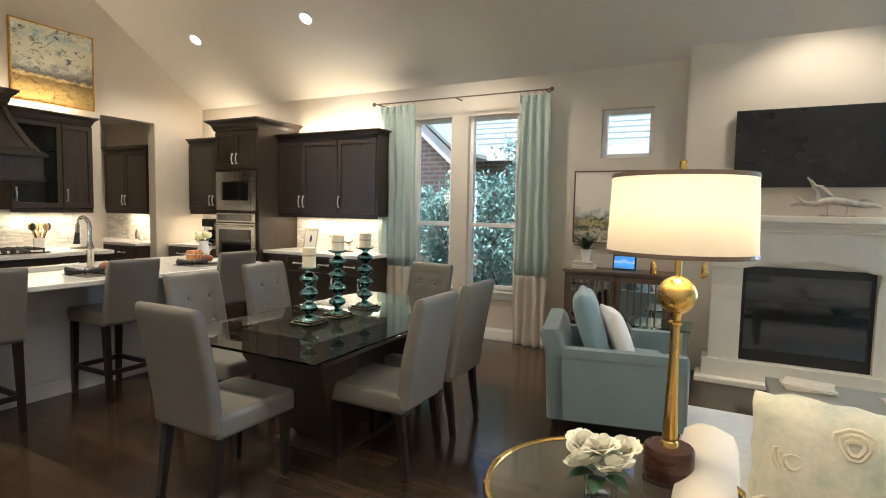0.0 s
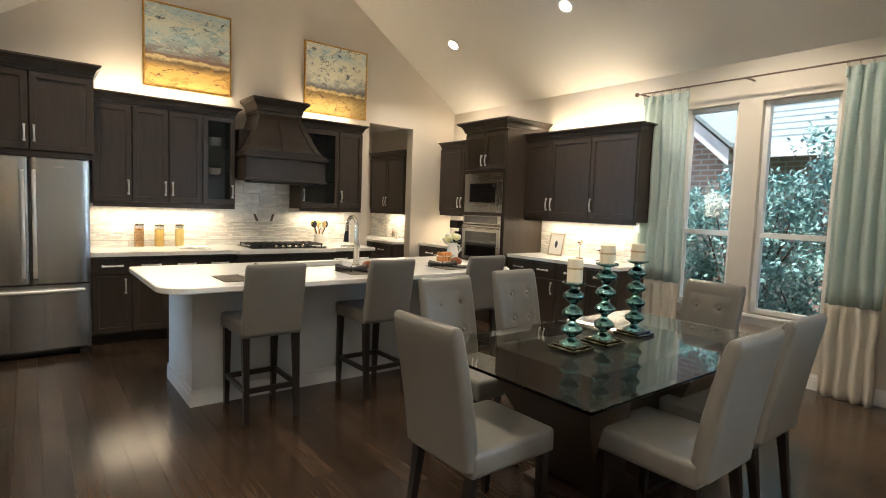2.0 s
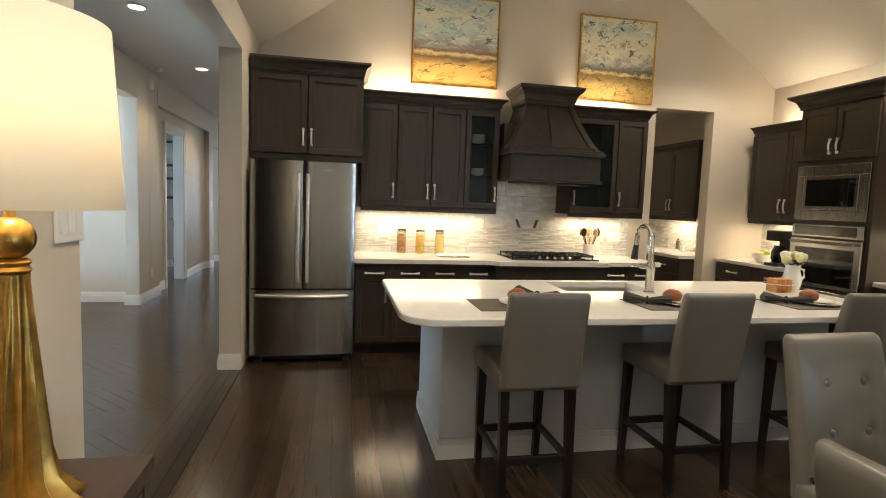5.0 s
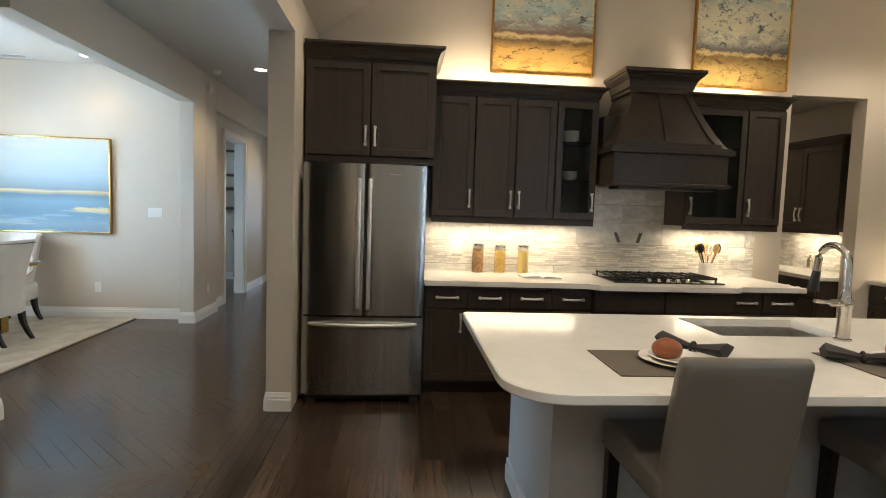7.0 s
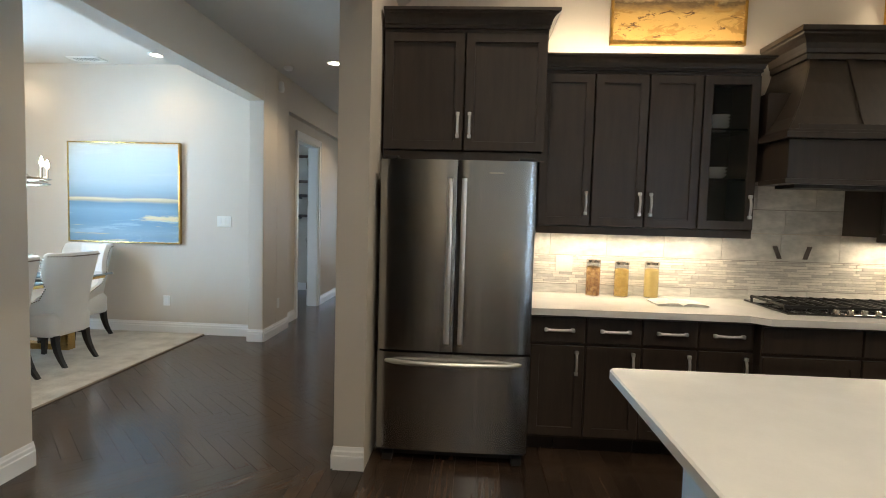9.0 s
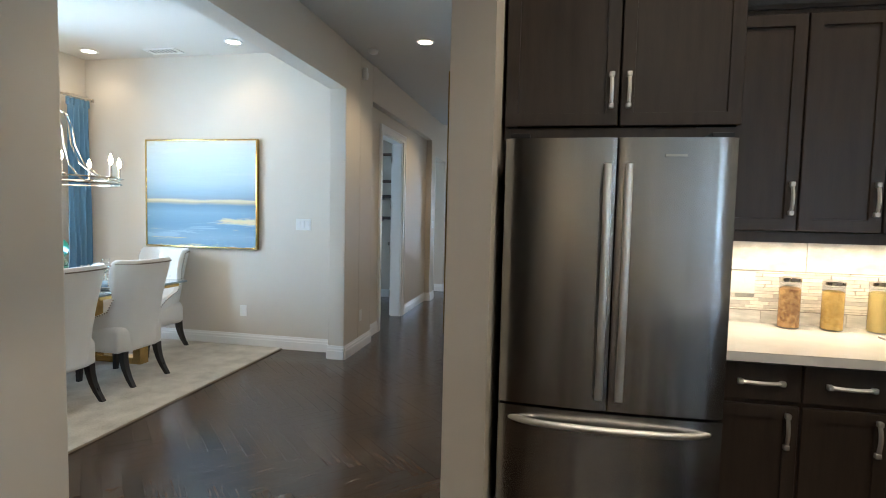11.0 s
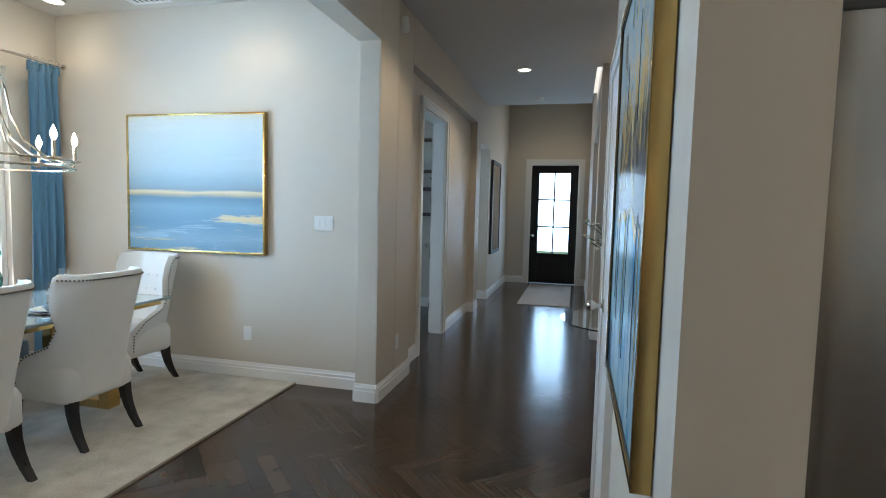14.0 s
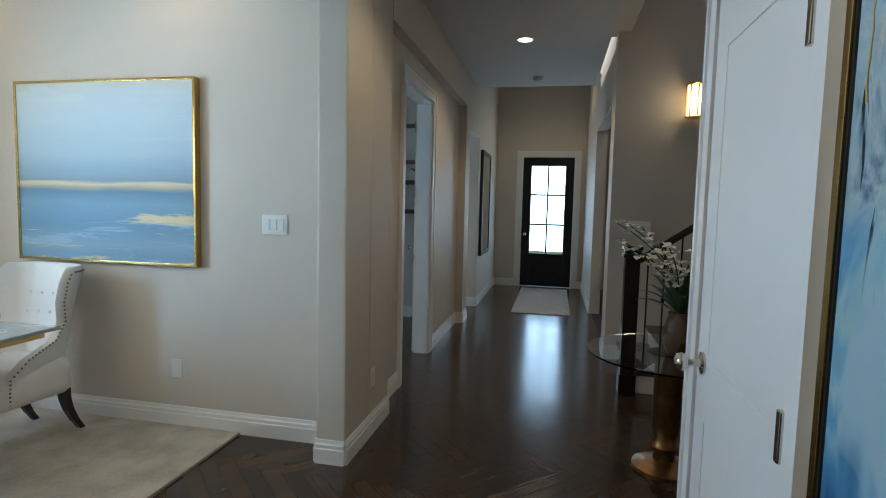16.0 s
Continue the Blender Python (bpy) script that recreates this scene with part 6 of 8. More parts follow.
for k, (x, y, z) in enumerate(((-.045, -.03, .10), (.045, -.02, .105), (0, .045, .12), (-.06, .03, .125), (.055, .04, .13), (0, 0, .14))):
    bm = bmesh.new()
    for ring, (r, h, n) in enumerate(((.012, .045, 3), (.022, .045, 4), (.032, .040, 5), (.042, .030, 6))):
        for i in range(n):
            a = 2 * math.pi * i / n + ring * .7 + k
            c0 = Vector((math.cos(a), math.sin(a), 0))
            tan = Vector((-c0.y, c0.x, 0))
            rows = []
            for q in range(4):
                t = q / 3
                rr = r * (.45 + .75 * t)
                ww = r * (.65 + .6 * math.sin(math.pi * (t * .7 + .15)))
                rows.append([bm.verts.new(c0 * rr * (1 - .12 * abs(s)) + tan * ww * s + Vector((0, 0, h * t * (1 - .12 * s * s) - (.008 if q == 3 and ring > 1 else 0)))) for s in (-1, -.5, 0, .5, 1)])
            for A, Bq in zip(rows, rows[1:]):
                for j in range(4):
                    bm.faces.new((A[j], A[j + 1], Bq[j + 1], Bq[j]))
    bmesh.ops.recalc_face_normals(bm, faces=bm.faces[:])
    o = part("rose", bm, PETAL, rv, smooth=70)
    o.matrix_local = pose(x, y, z + .02, rnd.uniform(-25, 25), rnd.uniform(-25, 25), 0)
for i in range(6):
    a = i * 1.05 + .5
    part("leaf", BM(leafblade, (.02 * math.cos(a), .02 * math.sin(a), .09), (.10 * math.cos(a), .10 * math.sin(a), .085), .05), LEAF, rv, smooth=60)

# console table with the gold lamp
co = thing("console_table", (-2.45, -.075, 0), "dark walnut console table against the wall", "console table")
part("top", BM(box, -.74, .74, -.155, .16, .755, .80, bevel=.004), DARKW, co)
for x in (-.72, .68):
    part("side_panel", B((x, x + .04, -.15, .155, 0, .755), bevel=.003), DARKW, co)
part("apron", B((-.68, .68, .12, .15, .62, .755)), DARKW, co)
part("drawer_front", B((-.66, -.01, .15, .158, .635, .745), bevel=.002), DARKW, co)
part("drawer_front", B((.01, .66, .15, .158, .635, .745), bevel=.002), DARKW, co)
part("shelf", B((-.68, .68, -.15, .15, .15, .18)), DARKW, co)
gl = thing("table_lamp", (-2.97, -.10, .801), "gilded fluted table lamp with lit white drum shade", "lamp")
bm = bmesh.new()
N = 48
rings = []
for z, r, f in ((0, .085, .26), (.012, .095, .24), (.03, .080, .20), (.06, .062, .16), (.12, .052, .13), (.25, .043, .11), (.38, .034, .09), (.47, .028, .06), (.485, .030, .0)):
    rings.append([((r * (1 + f * math.cos(12 * 2 * math.pi * i / N))) * math.cos(2 * math.pi * i / N + z * .6), (r * (1 + f * math.cos(12 * 2 * math.pi * i / N))) * math.sin(2 * math.pi * i / N + z * .6), z) for i in range(N)])
loft(bm, rings)
part("fluted_stem", bm, GOLD, gl, smooth=70)
part("collar", BM(lathe, [(.028, .485), (.033, .492), (.028, .50), (.033, .508), (.026, .516)], seg=24), GOLD, gl, smooth=60)
bm = bmesh.new()
bmesh.ops.create_uvsphere(bm, u_segments=24, v_segments=16, radius=.042)
part("ball", bm, GOLD, gl, smooth=60).location = (0, 0, .555)
part("neck", BM(tube, [(0, 0, .59), (0, 0, .93)], .010, 10), GOLD, gl, smooth=60)
SHADE2 = shade_mat("lit_white_shade", (.82, .77, .66), .13)
bm = bmesh.new()
loft(bm, [[(r * math.cos(2 * math.pi * i / 48), r * math.sin(2 * math.pi * i / 48), z) for i in range(48)] for r, z in ((.195, .615), (.175, .975))], caps=False)
ob = part("shade", bm, SHADE2, gl, "lit off-white drum shade", smooth=60)
ob.modifiers.new("thick", "SOLIDIFY").thickness = .003
part("spider", B((-.175, .175, -.003, .003, .962, .966), (-.003, .003, -.175, .175, .962, .966)), GOLD, gl)
part("finial", BM(lathe, [(.008, .965), (.010, .985), (.003, 1.0)], seg=12), GOLD, gl, smooth=40)
part("cord", BM(tube, [(.05, .02, .006), (.16, -.01, .005), (.32, -.03, .004), (.5, -.038, .004)], .003, 6), PLASTIC, gl, smooth=60)
lamp("gold_lamp_bulb", "POINT", (-2.97, -.10, .801 + .78), 4.5, WARM, .04)

tb = thing("glass_bowl", (.93, 3.93, .451), "small teal glass bowl on the coffee table", "bowl")
part("bowl", BM(lathe, [(.001, 0), (.05, 0), (.09, .03), (.11, .06), (.104, .06), (.085, .034), (.001, .008)], seg=24, caps=False), TEALG, tb, smooth=60)
part("foot", BM(lathe, [(.045, -.0005), (.05, .002), (.045, .004)], seg=20), TEALG, tb, smooth=60)

# ---- dining room ----
rg = thing("dining_rug", (-7.55, -4.0, 0), "beige and grey mottled dining room rug", "rug")
RUGB = mat("mottled_beige_wool", (.32, .28, .22), .95, scale=5, fine=70, color2=(.66, .61, .53), bump=.9, sheen=.2)
part("woven_field", BM(box, -1.88, 1.95, -1.02, 1.26, .002, .014, bevel=.004), RUGB, rg, smooth=40)
part("binding", B((-1.89, -1.88, -1.03, 1.27, .001, .012), (1.95, 1.96, -1.03, 1.27, .001, .012), (-1.88, 1.95, -1.03, -1.02, .001, .012), (-1.88, 1.95, 1.26, 1.27, .001, .012)), mat("taupe_binding", (.28, .23, .18), .9), rg)
dt = thing("dining_table", (-7.75, -3.92, .012), "glass topped formal dining table on gold legs", "table")
part("top", BM(box, -1.05, 1.05, -.52, .52, .735, .755, bevel=.005), mat("tinted_table_top", (.28, .33, .34), .06, .0, var=.05, bump=0, coat=.6), dt)
GOLDP = mat("polished_gold_metal", (.56, .38, .14), .22, 1.0, var=.12, bump=.03)
part("apron", B((-1.0, 1.0, -.47, .47, .70, .735)), GOLDP, dt)
for x in (-.82, .66):
    bm = B((x, x + .10, -.28, -.20, .0, .70), (x, x + .10, .20, .28, .0, .70), (x, x + .10, -.20, .20, 0, .06), bevel=.004)
    part("leg_frame", bm, GOLDP, dt)


def wing_chair(at, rz, label="ivory wing dining chair with nailhead trim and tufted back", tuft=True):
    """A wing-back dining chair that faces local +x."""
    c = thing("dining_chair", at, label, "chair", "chairs in the dining room", rz)
    n = 22
    def ring(z, half, wing, off, t=.05):
        outer, inner = [], []
        for i in range(n + 1):
            s = 2 * i / n - 1
            a = abs(s)
            bow = wing * max(0, (a - .55) / .45) ** 1.5
            y = half * (s if a < .8 else math.copysign(.8 + (a - .8) * .62, s))
            outer.append((off + bow - .045 * (1 - s * s), y * 1.0, z))
            inner.append((off + bow - .045 * (1 - s * s) + t * (1 - .35 * a), y * (1 - .10 * a), z))
        return outer + inner[::-1]
    bm = bmesh.new()
    rings = [ring(.30, .245, .34, -.20), ring(.44, .265, .36, -.215), ring(.53, .275, .28, -.23), ring(.60, .262, .13, -.245), ring(.70, .262, .085, -.26), ring(.82, .285, .13, -.285), ring(.93, .30, .14, -.31), ring(1.0, .30, .12, -.325), ring(1.018, .285, .10, -.32, .03)]
    loft(bm, rings)
    part("backrest", bm, IVORY, c, smooth=60)
    bm = bmesh.new()
    loft(bm, [[(x, y, z) for x, y in rounded(-.235 + e, .275 - e, -.235 + e, .235 - e, (.06, .07, .07, .06), 4)] for z, e in ((.27, .015), (.29, 0), (.43, 0), (.47, .015), (.485, .05))])
    part("seat", bm, IVORY, c, smooth=60)
    bm = bmesh.new()
    path = []
    for r in rings[:-1]:
        path.append((r[0], r[n]))
    pts = []
    for i in (0, n):
        for a, b in zip(rings[:-2], rings[1:-1]):
            A, Bv = Vector(a[i]), Vector(b[i])
            k = max(2, int((Bv - A).length / .022))
            pts += [A.lerp(Bv, q / k) + Vector((0, (-.004 if i == 0 else .004), 0)) for q in range(k)]
    top = rings[-2]
    pts += [Vector(top[i]).lerp(Vector(top[i + 1]), q) + Vector((-.003, 0, -.012)) for i in range(n) for q in (0, .5)]
    nails(bm, pts, .0065)
    part("nailhead_trim", bm, NAIL, c)["kind"] = "stuff"
    if tuft:
        for z, o in ((.62, -.24), (.73, -.25), (.84, -.275)):
            for y in (-.13, -.045, .045, .13):
                part("button", BM(lathe, [(.010, 0), (.008, .005), (.003, .007)], seg=8), IVORY, c, smooth=60).matrix_local = pose(o + .012 + .25 * y * y, y, z, 0, 90, 0)
    for x, y, lx, ly in ((.215, -.185, .01, 0), (.215, .185, .01, 0), (-.20, -.18, -.10, -.01), (-.20, .18, -.10, .01)):
        bm = bmesh.new()
        rr = []
        for q in range(5):
            t = q / 4
            a = (.026 - .010 * t)
            cx, cy, z = x + lx * t * t, y + ly * t, .28 * (1 - t)
            rr.append([(cx - a, cy - a, z), (cx + a, cy - a, z), (cx + a, cy + a, z), (cx - a, cy + a, z)])
        loft(bm, rr)
        part("leg", bm, LEGS, c)
    return c


WC = wing_chair((-7.40, -3.50, .013), -88)
copy_thing(WC, pose(-8.12, -3.53, .013, 0, 0, -91))
copy_thing(WC, pose(-8.92, -3.93, .013, 0, 0, -4))
copy_thing(WC, pose(-6.58, -3.92, .013, 0, 0, 178))
st = thing("settee", (-7.75, -4.56, .0), "ivory upholstered settee beside the dining table", "settee", rz=90)
bm = bmesh.new()
def sring(z, off, half, t):
    o = [(-.22 + off + .10 * abs(2 * i / 20 - 1) ** 4, half * (2 * i / 20 - 1), z + (.02 * math.sin(math.pi * 2 * i / 20) ** 2 if z > .8 else 0)) for i in range(21)]
    return o + [(x + t, y * .97, zz) for x, y, zz in o[::-1]]
loft(bm, [sring(.28, 0, .72, .07), sring(.6, -.03, .75, .08), sring(.86, -.07, .76, .07), sring(.89, -.07, .74, .04)])
part("backrest", bm, IVORY, st, smooth=60)
part("seat", BM(box, -.22, .28, -.70, .70, .28, .46, bevel=.03), mat("slate_blue_cloth", (.20, .27, .36), .85, var=.08, fine=200), st, smooth=50)
for x in (-.18, .23):
    for y in (-.62, .62):
        part("leg", BM(taper, x, y, .013, .29, .03, .045), LEGS, st)

# table settings
NAPB = mat("blue_grey_napkin", (.20, .30, .38), .8, var=.15)
for x, y in ((-7.40, -3.62), (-8.10, -3.62), (-7.40, -4.20), (-8.10, -4.20), (-8.60, -3.90)):
    p = thing("plate", (x, y, .768), "charger and white plate with blue napkin", "plate", "dining room place settings")
    part("charger", BM(lathe, [(.001, 0), (.10, 0), (.155, .010), (.154, .013), (.10, .004), (.001, .004)], seg=32, caps=False), mat("silver_charger", (.45, .45, .44), .3, .8), p, smooth=60)
    part("dinner_plate", BM(lathe, [(.001, .006), (.08, .006), (.125, .018), (.124, .021), (.08, .010), (.001, .010)], seg=32, caps=False), WHITEP, p, smooth=60)
    bm = bmesh.new()
    cushion(bm, .13, .10, .05, pose(0, 0, .035, 0, 0, 20), .4, 6)
    part("napkin", bm, NAPB, p, smooth=60)
    for k, (dx, dy, h) in enumerate(((.10, .12, .20), (.17, .06, .17))):
        g = thing("wine_glass", (x + dx, y + (dy if y < -3.9 else -dy), .768), "clear stemmed wine glass on the dining table", "glass", "glasses on the dining table")
        part("bowl", BM(lathe, [(.030, .0), (.030, .003), (.005, .008), (.004, h * .45), (.02, h * .52), (.036, h * .70), (.032, h), (.030, h), (.034, h * .70), (.018, h * .54), (.001, h * .5)], seg=18, caps=False), CLEARG, g, smooth=60)
for x, a in ((-7.52, 20), (-7.98, -25)):
    v = thing("glass_sculpture", (x, -3.92, .768), "twisted amber and green art glass leaf on clear stand", "sculpture", "art glass leaves")
    part("stand", BM(lathe, [(.05, 0), (.045, .02), (.015, .05), (.012, .12)], seg=16), CLEARG, v, smooth=50)
    bm = bmesh.new()
    rows = []
    for i in range(13):
        t = i / 12
        w = .055 * math.sin(math.pi * t) ** .8 + .003
        an = radians(a + 150 * t)
        rows.append([(-w * math.cos(an), -w * math.sin(an), .12 + .28 * t), (w * math.cos(an), w * math.sin(an), .12 + .28 * t), (w * math.cos(an) + .004, w * math.sin(an) + .008, .12 + .28 * t), (-w * math.cos(an) + .004, -w * math.sin(an) + .008, .12 + .28 * t)])
    loft(bm, rows)
    part("leaf", bm, mat("amber_green_glass", (.45, .32, .05) if a > 0 else (.03, .22, .14), .12, .2, var=.4, scale=9, coat=.6), v, smooth=60)

# chandelier
NICK = mat("champagne_nickel", (.58, .50, .40), .25, 1.0, var=.12, bump=.03)
chd = thing("chandelier", (-7.88, -3.95, 1.63), "champagne metal ring chandelier with lit candle bulbs", "chandelier")
zc = HC - 1.63
part("canopy", BM(lathe, [(.065, zc - .001), (.065, zc - .02), (.02, zc - .035)], seg=24), NICK, chd, smooth=50)
bm = bmesh.new()
nl = 22
for i in range(nl):
    z0 = .64 + (zc - .67) * i / nl
    L = (zc - .67) / nl * 1.25
    ax = (1, 0) if i % 2 else (0, 1)
    tube(bm, [(ax[0] * .010 * math.cos(q), ax[1] * .010 * math.cos(q), z0 + L / 2 + L / 2 * math.sin(q)) for q in [2 * math.pi * k / 8 for k in range(9)]], .0022, 4)
part("chain", bm, NICK, chd, smooth=50)["kind"] = "stuff"
part("crown_ring", BM(lathe, [(.085, .56), (.095, .565), (.095, .585), (.085, .59)], seg=28, caps=False), NICK, chd, smooth=50)
part("hub", BM(lathe, [(.012, .55), (.03, .57), (.03, .60), (.012, .62), (.008, .66)], seg=16), NICK, chd, smooth=50)
bm = bmesh.new()
for r0, z in ((.50, .0), (.50, .045)):
    tube(bm, [(r0 * math.cos(a), r0 * math.sin(a), z) for a in [2 * math.pi * k / 48 for k in range(49)]], .007, 6)
part("ring", bm, NICK, chd, smooth=60)
bm = bmesh.new()
CANDLE = glow("candle_bulb", (1.0, .82, .55), 60)
for k in range(8):
    a = 2 * math.pi * k / 8 + .2
    ca, sa = math.cos(a), math.sin(a)
    part("arm", BM(tube, [(r * ca, r * sa, z) for r, z in ((.09, .575), (.14, .55), (.17, .45), (.19, .30), (.25, .16), (.36, .07), (.50, .02))], .007, 6), NICK, chd, smooth=60)
    part("bobeche", BM(lathe, [(.008, .04), (.034, .05), (.034, .055), (.012, .06)], .50 * ca, .50 * sa, 14), NICK, chd, smooth=50)
    part("candle_sleeve", BM(lathe, [(.0105, .06), (.0105, .15)], .50 * ca, .50 * sa, 12), NICK, chd, smooth=50)
    part("bulb", BM(lathe, [(.006, .15), (.016, .17), (.017, .19), (.008, .215), (.001, .235)], .50 * ca, .50 * sa, 12), CANDLE, chd, smooth=60)
lamp("chandelier_light", "POINT", (-7.88, -3.95, 1.80), 17, (1, .82, .6), .35)

SEAP = [(0, (.17, .30, .42)), (.10, (.24, .37, .48)), (.20, (.17, .31, .44)), (.33, (.21, .36, .49)), (.395, (.15, .27, .38)), (.42, (.50, .44, .30)), (.438, (.72, .62, .40)), (.452, (.26, .34, .42)), (.50, (.29, .42, .52)), (.60, (.42, .55, .63)), (.80, (.52, .63, .69)), (.93, (.58, .64, .66)), (1, (.64, .60, .48))]
framed("seascape_painting", (-9.399, -4.315, 1.035), 1.32, 1.14, "+x", painted("blue_seascape_paint", SEAP, 2.0, (.32, 1, 3.2), lo=0, hi=1.14, wob=.035, streak=9, patches=(((.30, .45, .56), 3, .55, .34, .28), ((.72, .60, .35), 1.5, .565, .32, .26), ((.64, .52, .28), 2.4, .60, .18, .10), ((.60, .67, .69), 1.6, .56, .60, .95))), GOLDP, "large abstract blue seascape with gold leaf streaks", depth=.05, fw=.016)
plate((-9.399, -2.50, 1.31), "+x", w=.165, gangs=3, kind="light_switch", label="white three gang switch plate")
plate((-9.399, -3.18, .38), "+x")
plate((-9.62, YH + .001, .36), "+y")
curtain(-9.34, -9.06, -5.00, 2.58, .01, .02, 4, BLUE, None, "blue curtain panel hanging beside the dining window", 5, depth=.03)
curtain(-8.19, -7.95, -5.00, 2.58, .01, .02, 3, BLUE, None, "blue curtain panel hanging between the dining windows", 6, depth=.03)
rod = thing("curtain_rod", (-8.1, -4.99, 2.60), "brushed nickel curtain rod above the dining windows", "curtain rod")
part("rod", BM(tube, [(-1.25, 0, 0), (1.25, 0, 0)], .012, 10), STEELD, rod, smooth=60)
for x in (-1.25, 1.25):
    part("finial", BM(lathe, [(.01, 0), (.022, .015), (.022, .03), (.008, .045)], seg=14), STEELD, rod, smooth=50).matrix_local = pose(x, 0, 0, 0, -90 if x < 0 else 90, 0)
for x in (-1.15, 0, 1.15):
    part("bracket", B((x - .007, x + .007, -.11, 0, -.01, .0)), STEELD, rod)


def vent(x, y, z, w=.36, d=.16):
    v = thing("ceiling_vent", (x, y, z), "white slatted ceiling vent", "vent")
    part("frame", B((-d / 2, -d / 2 + .02, -w / 2, w / 2, -.012, 0), (d / 2 - .02, d / 2, -w / 2, w / 2, -.012, 0), (-d / 2 + .02, d / 2 - .02, -w / 2, -w / 2 + .02, -.012, 0), (-d / 2 + .02, d / 2 - .02, w / 2 - .02, w / 2, -.012, 0)), TRIM, v)
    part("backing", B((-d / 2 + .02, d / 2 - .02, -w / 2 + .02, w / 2 - .02, -.003, -.001)), IRON, v)
    for i in range(7):
        yy = -w / 2 + .04 + i * (w - .08) / 6
        part("slat", B((-d / 2 + .02, d / 2 - .02, yy - .012, yy + .008, -.011, -.006)), TRIM, v)


vent(-9.2, -3.95, HC)
for x, y, r in ((-9.44, -1.79, .05), (-13.3, -1.15, .06)):
    s = thing("smoke_detector", (x, y, HC), "white round ceiling detector", "detector")
    part("base", BM(lathe, [(r, -.001), (r, -.015), (r * .8, -.035), (r * .3, -.045)], seg=24), PLASTIC, s, smooth=50)
    part("vent_ring", BM(lathe, [(r * .85, -.02), (r * .87, -.024), (r * .85, -.028)], seg=24, caps=False), TRIM, s)
cs = thing("motion_sensor", (-9.62, YH + .001, 2.88), "small white wall motion sensor", "sensor")
part("housing", BM(box, -.03, .03, 0, .05, -.07, .05, bevel=.015), PLASTIC, cs, smooth=50)
part("lens", BM(box, -.02, .02, .05, .056, -.05, .0, bevel=.003), TRIM, cs)

# ---- hall ----
def abstract_paint():
    """Blue washes below, a ragged black band with gold leaf on its edges, grey-blue scrapes above."""
    m = bpy.data.materials.new("blue_gold_abstract_paint")
    m.use_nodes = True
    nt = m.node_tree
    b = nt.nodes["Principled BSDF"]
    tc, sx = nt.nodes.new("ShaderNodeTexCoord"), nt.nodes.new("ShaderNodeSeparateXYZ")
    nt.links.new(tc.outputs["Object"], sx.inputs[0])

    def noise(scale, at, detail=4, rough=.55, dist=.3):
        mp, n = nt.nodes.new("ShaderNodeMapping"), nt.nodes.new("ShaderNodeTexNoise")
        mp.inputs["Scale"].default_value, mp.inputs["Location"].default_value = scale, at
        nt.links.new(tc.outputs["Object"], mp.inputs[0])
        nt.links.new(mp.outputs[0], n.inputs[0])
        n.inputs["Scale"].default_value, n.inputs["Detail"].default_value, n.inputs["Roughness"].default_value, n.inputs["Distortion"].default_value = 1, detail, rough, dist
        return n.outputs[0]

    def calc(op, x, y, z=None):
        n = nt.nodes.new("ShaderNodeMath")
        n.operation = op
        for i, v in enumerate((x, y, z)):
            if v is None:
                continue
            if isinstance(v, (int, float)):
                n.inputs[i].default_value = v
            else:
                nt.links.new(v, n.inputs[i])
        return n.outputs[0]

    def step(v, a, e=.012):
        n = nt.nodes.new("ShaderNodeMapRange")
        n.inputs[1].default_value, n.inputs[2].default_value = a - e, a + e
        nt.links.new(v, n.inputs[0])
        return n.outputs[0]

    def wash(v, stops):
        r = nt.nodes.new("ShaderNodeValToRGB")
        el = r.color_ramp.elements
        for i, (p, c) in enumerate(stops):
            e = el[i] if i < 2 else el.new(p)
            e.position, e.color = p, (*c, 1)
        nt.links.new(v, r.inputs[0])
        return r.outputs[0]

    def mix(f, c1, c2):
        n = nt.nodes.new("ShaderNodeMixRGB")
        nt.links.new(f, n.inputs[0])
        nt.links.new(c1, n.inputs[1])
        if isinstance(c2, tuple):
            n.inputs[2].default_value = (*c2, 1)
        else:
            nt.links.new(c2, n.inputs[2])
        return n.outputs[0]

    h = calc("DIVIDE", sx.outputs[2], 1.12)
    rag, low = noise((15, 1, 3.2), (0, 0, 0), 5, .6), noise((7, 1, 5), (4, 0, 2), 4)
    hu = calc("MULTIPLY_ADD", rag, .95, calc("ADD", h, -.475))
    hl = calc("MULTIPLY_ADD", low, .16, calc("ADD", h, -.08))
    blues = wash(noise((7, 1, 2.2), (9, 0, 1), 3, .5, .5), [(.32, (.03, .11, .24)), (.40, (.09, .25, .42)), (.46, (.24, .44, .55)), (.50, (.13, .33, .52)), (.56, (.34, .50, .52)), (.61, (.20, .40, .56)), (.68, (.24, .34, .30))])
    greys = wash(noise((7, 1, 4.5), (2, 0, 7), 6, .62, .8), [(.32, (.05, .07, .09)), (.40, (.20, .30, .38)), (.47, (.42, .50, .52)), (.55, (.30, .42, .50)), (.62, (.56, .55, .46)), (.72, (.30, .24, .12))])
    col = mix(step(h, .46, .03), blues, greys)
    pale = step(noise((8, 1, 2.6), (3, 0, 5), 4, .55, .7), .56, .05)
    col = mix(pale, col, (.36, .50, .57))
    side = step(calc("MULTIPLY_ADD", noise((6, 1, 7), (6, 0, 1), 4), .34, sx.outputs[0]), .31, .03)
    band = calc("MULTIPLY", side, calc("MULTIPLY", step(hl, .44), calc("SUBTRACT", 1, step(hu, .67))))
    col = mix(band, col, wash(noise((9, 1, 5), (1, 0, 3), 4), [(.35, (.008, .012, .02)), (.65, (.03, .06, .11))]))
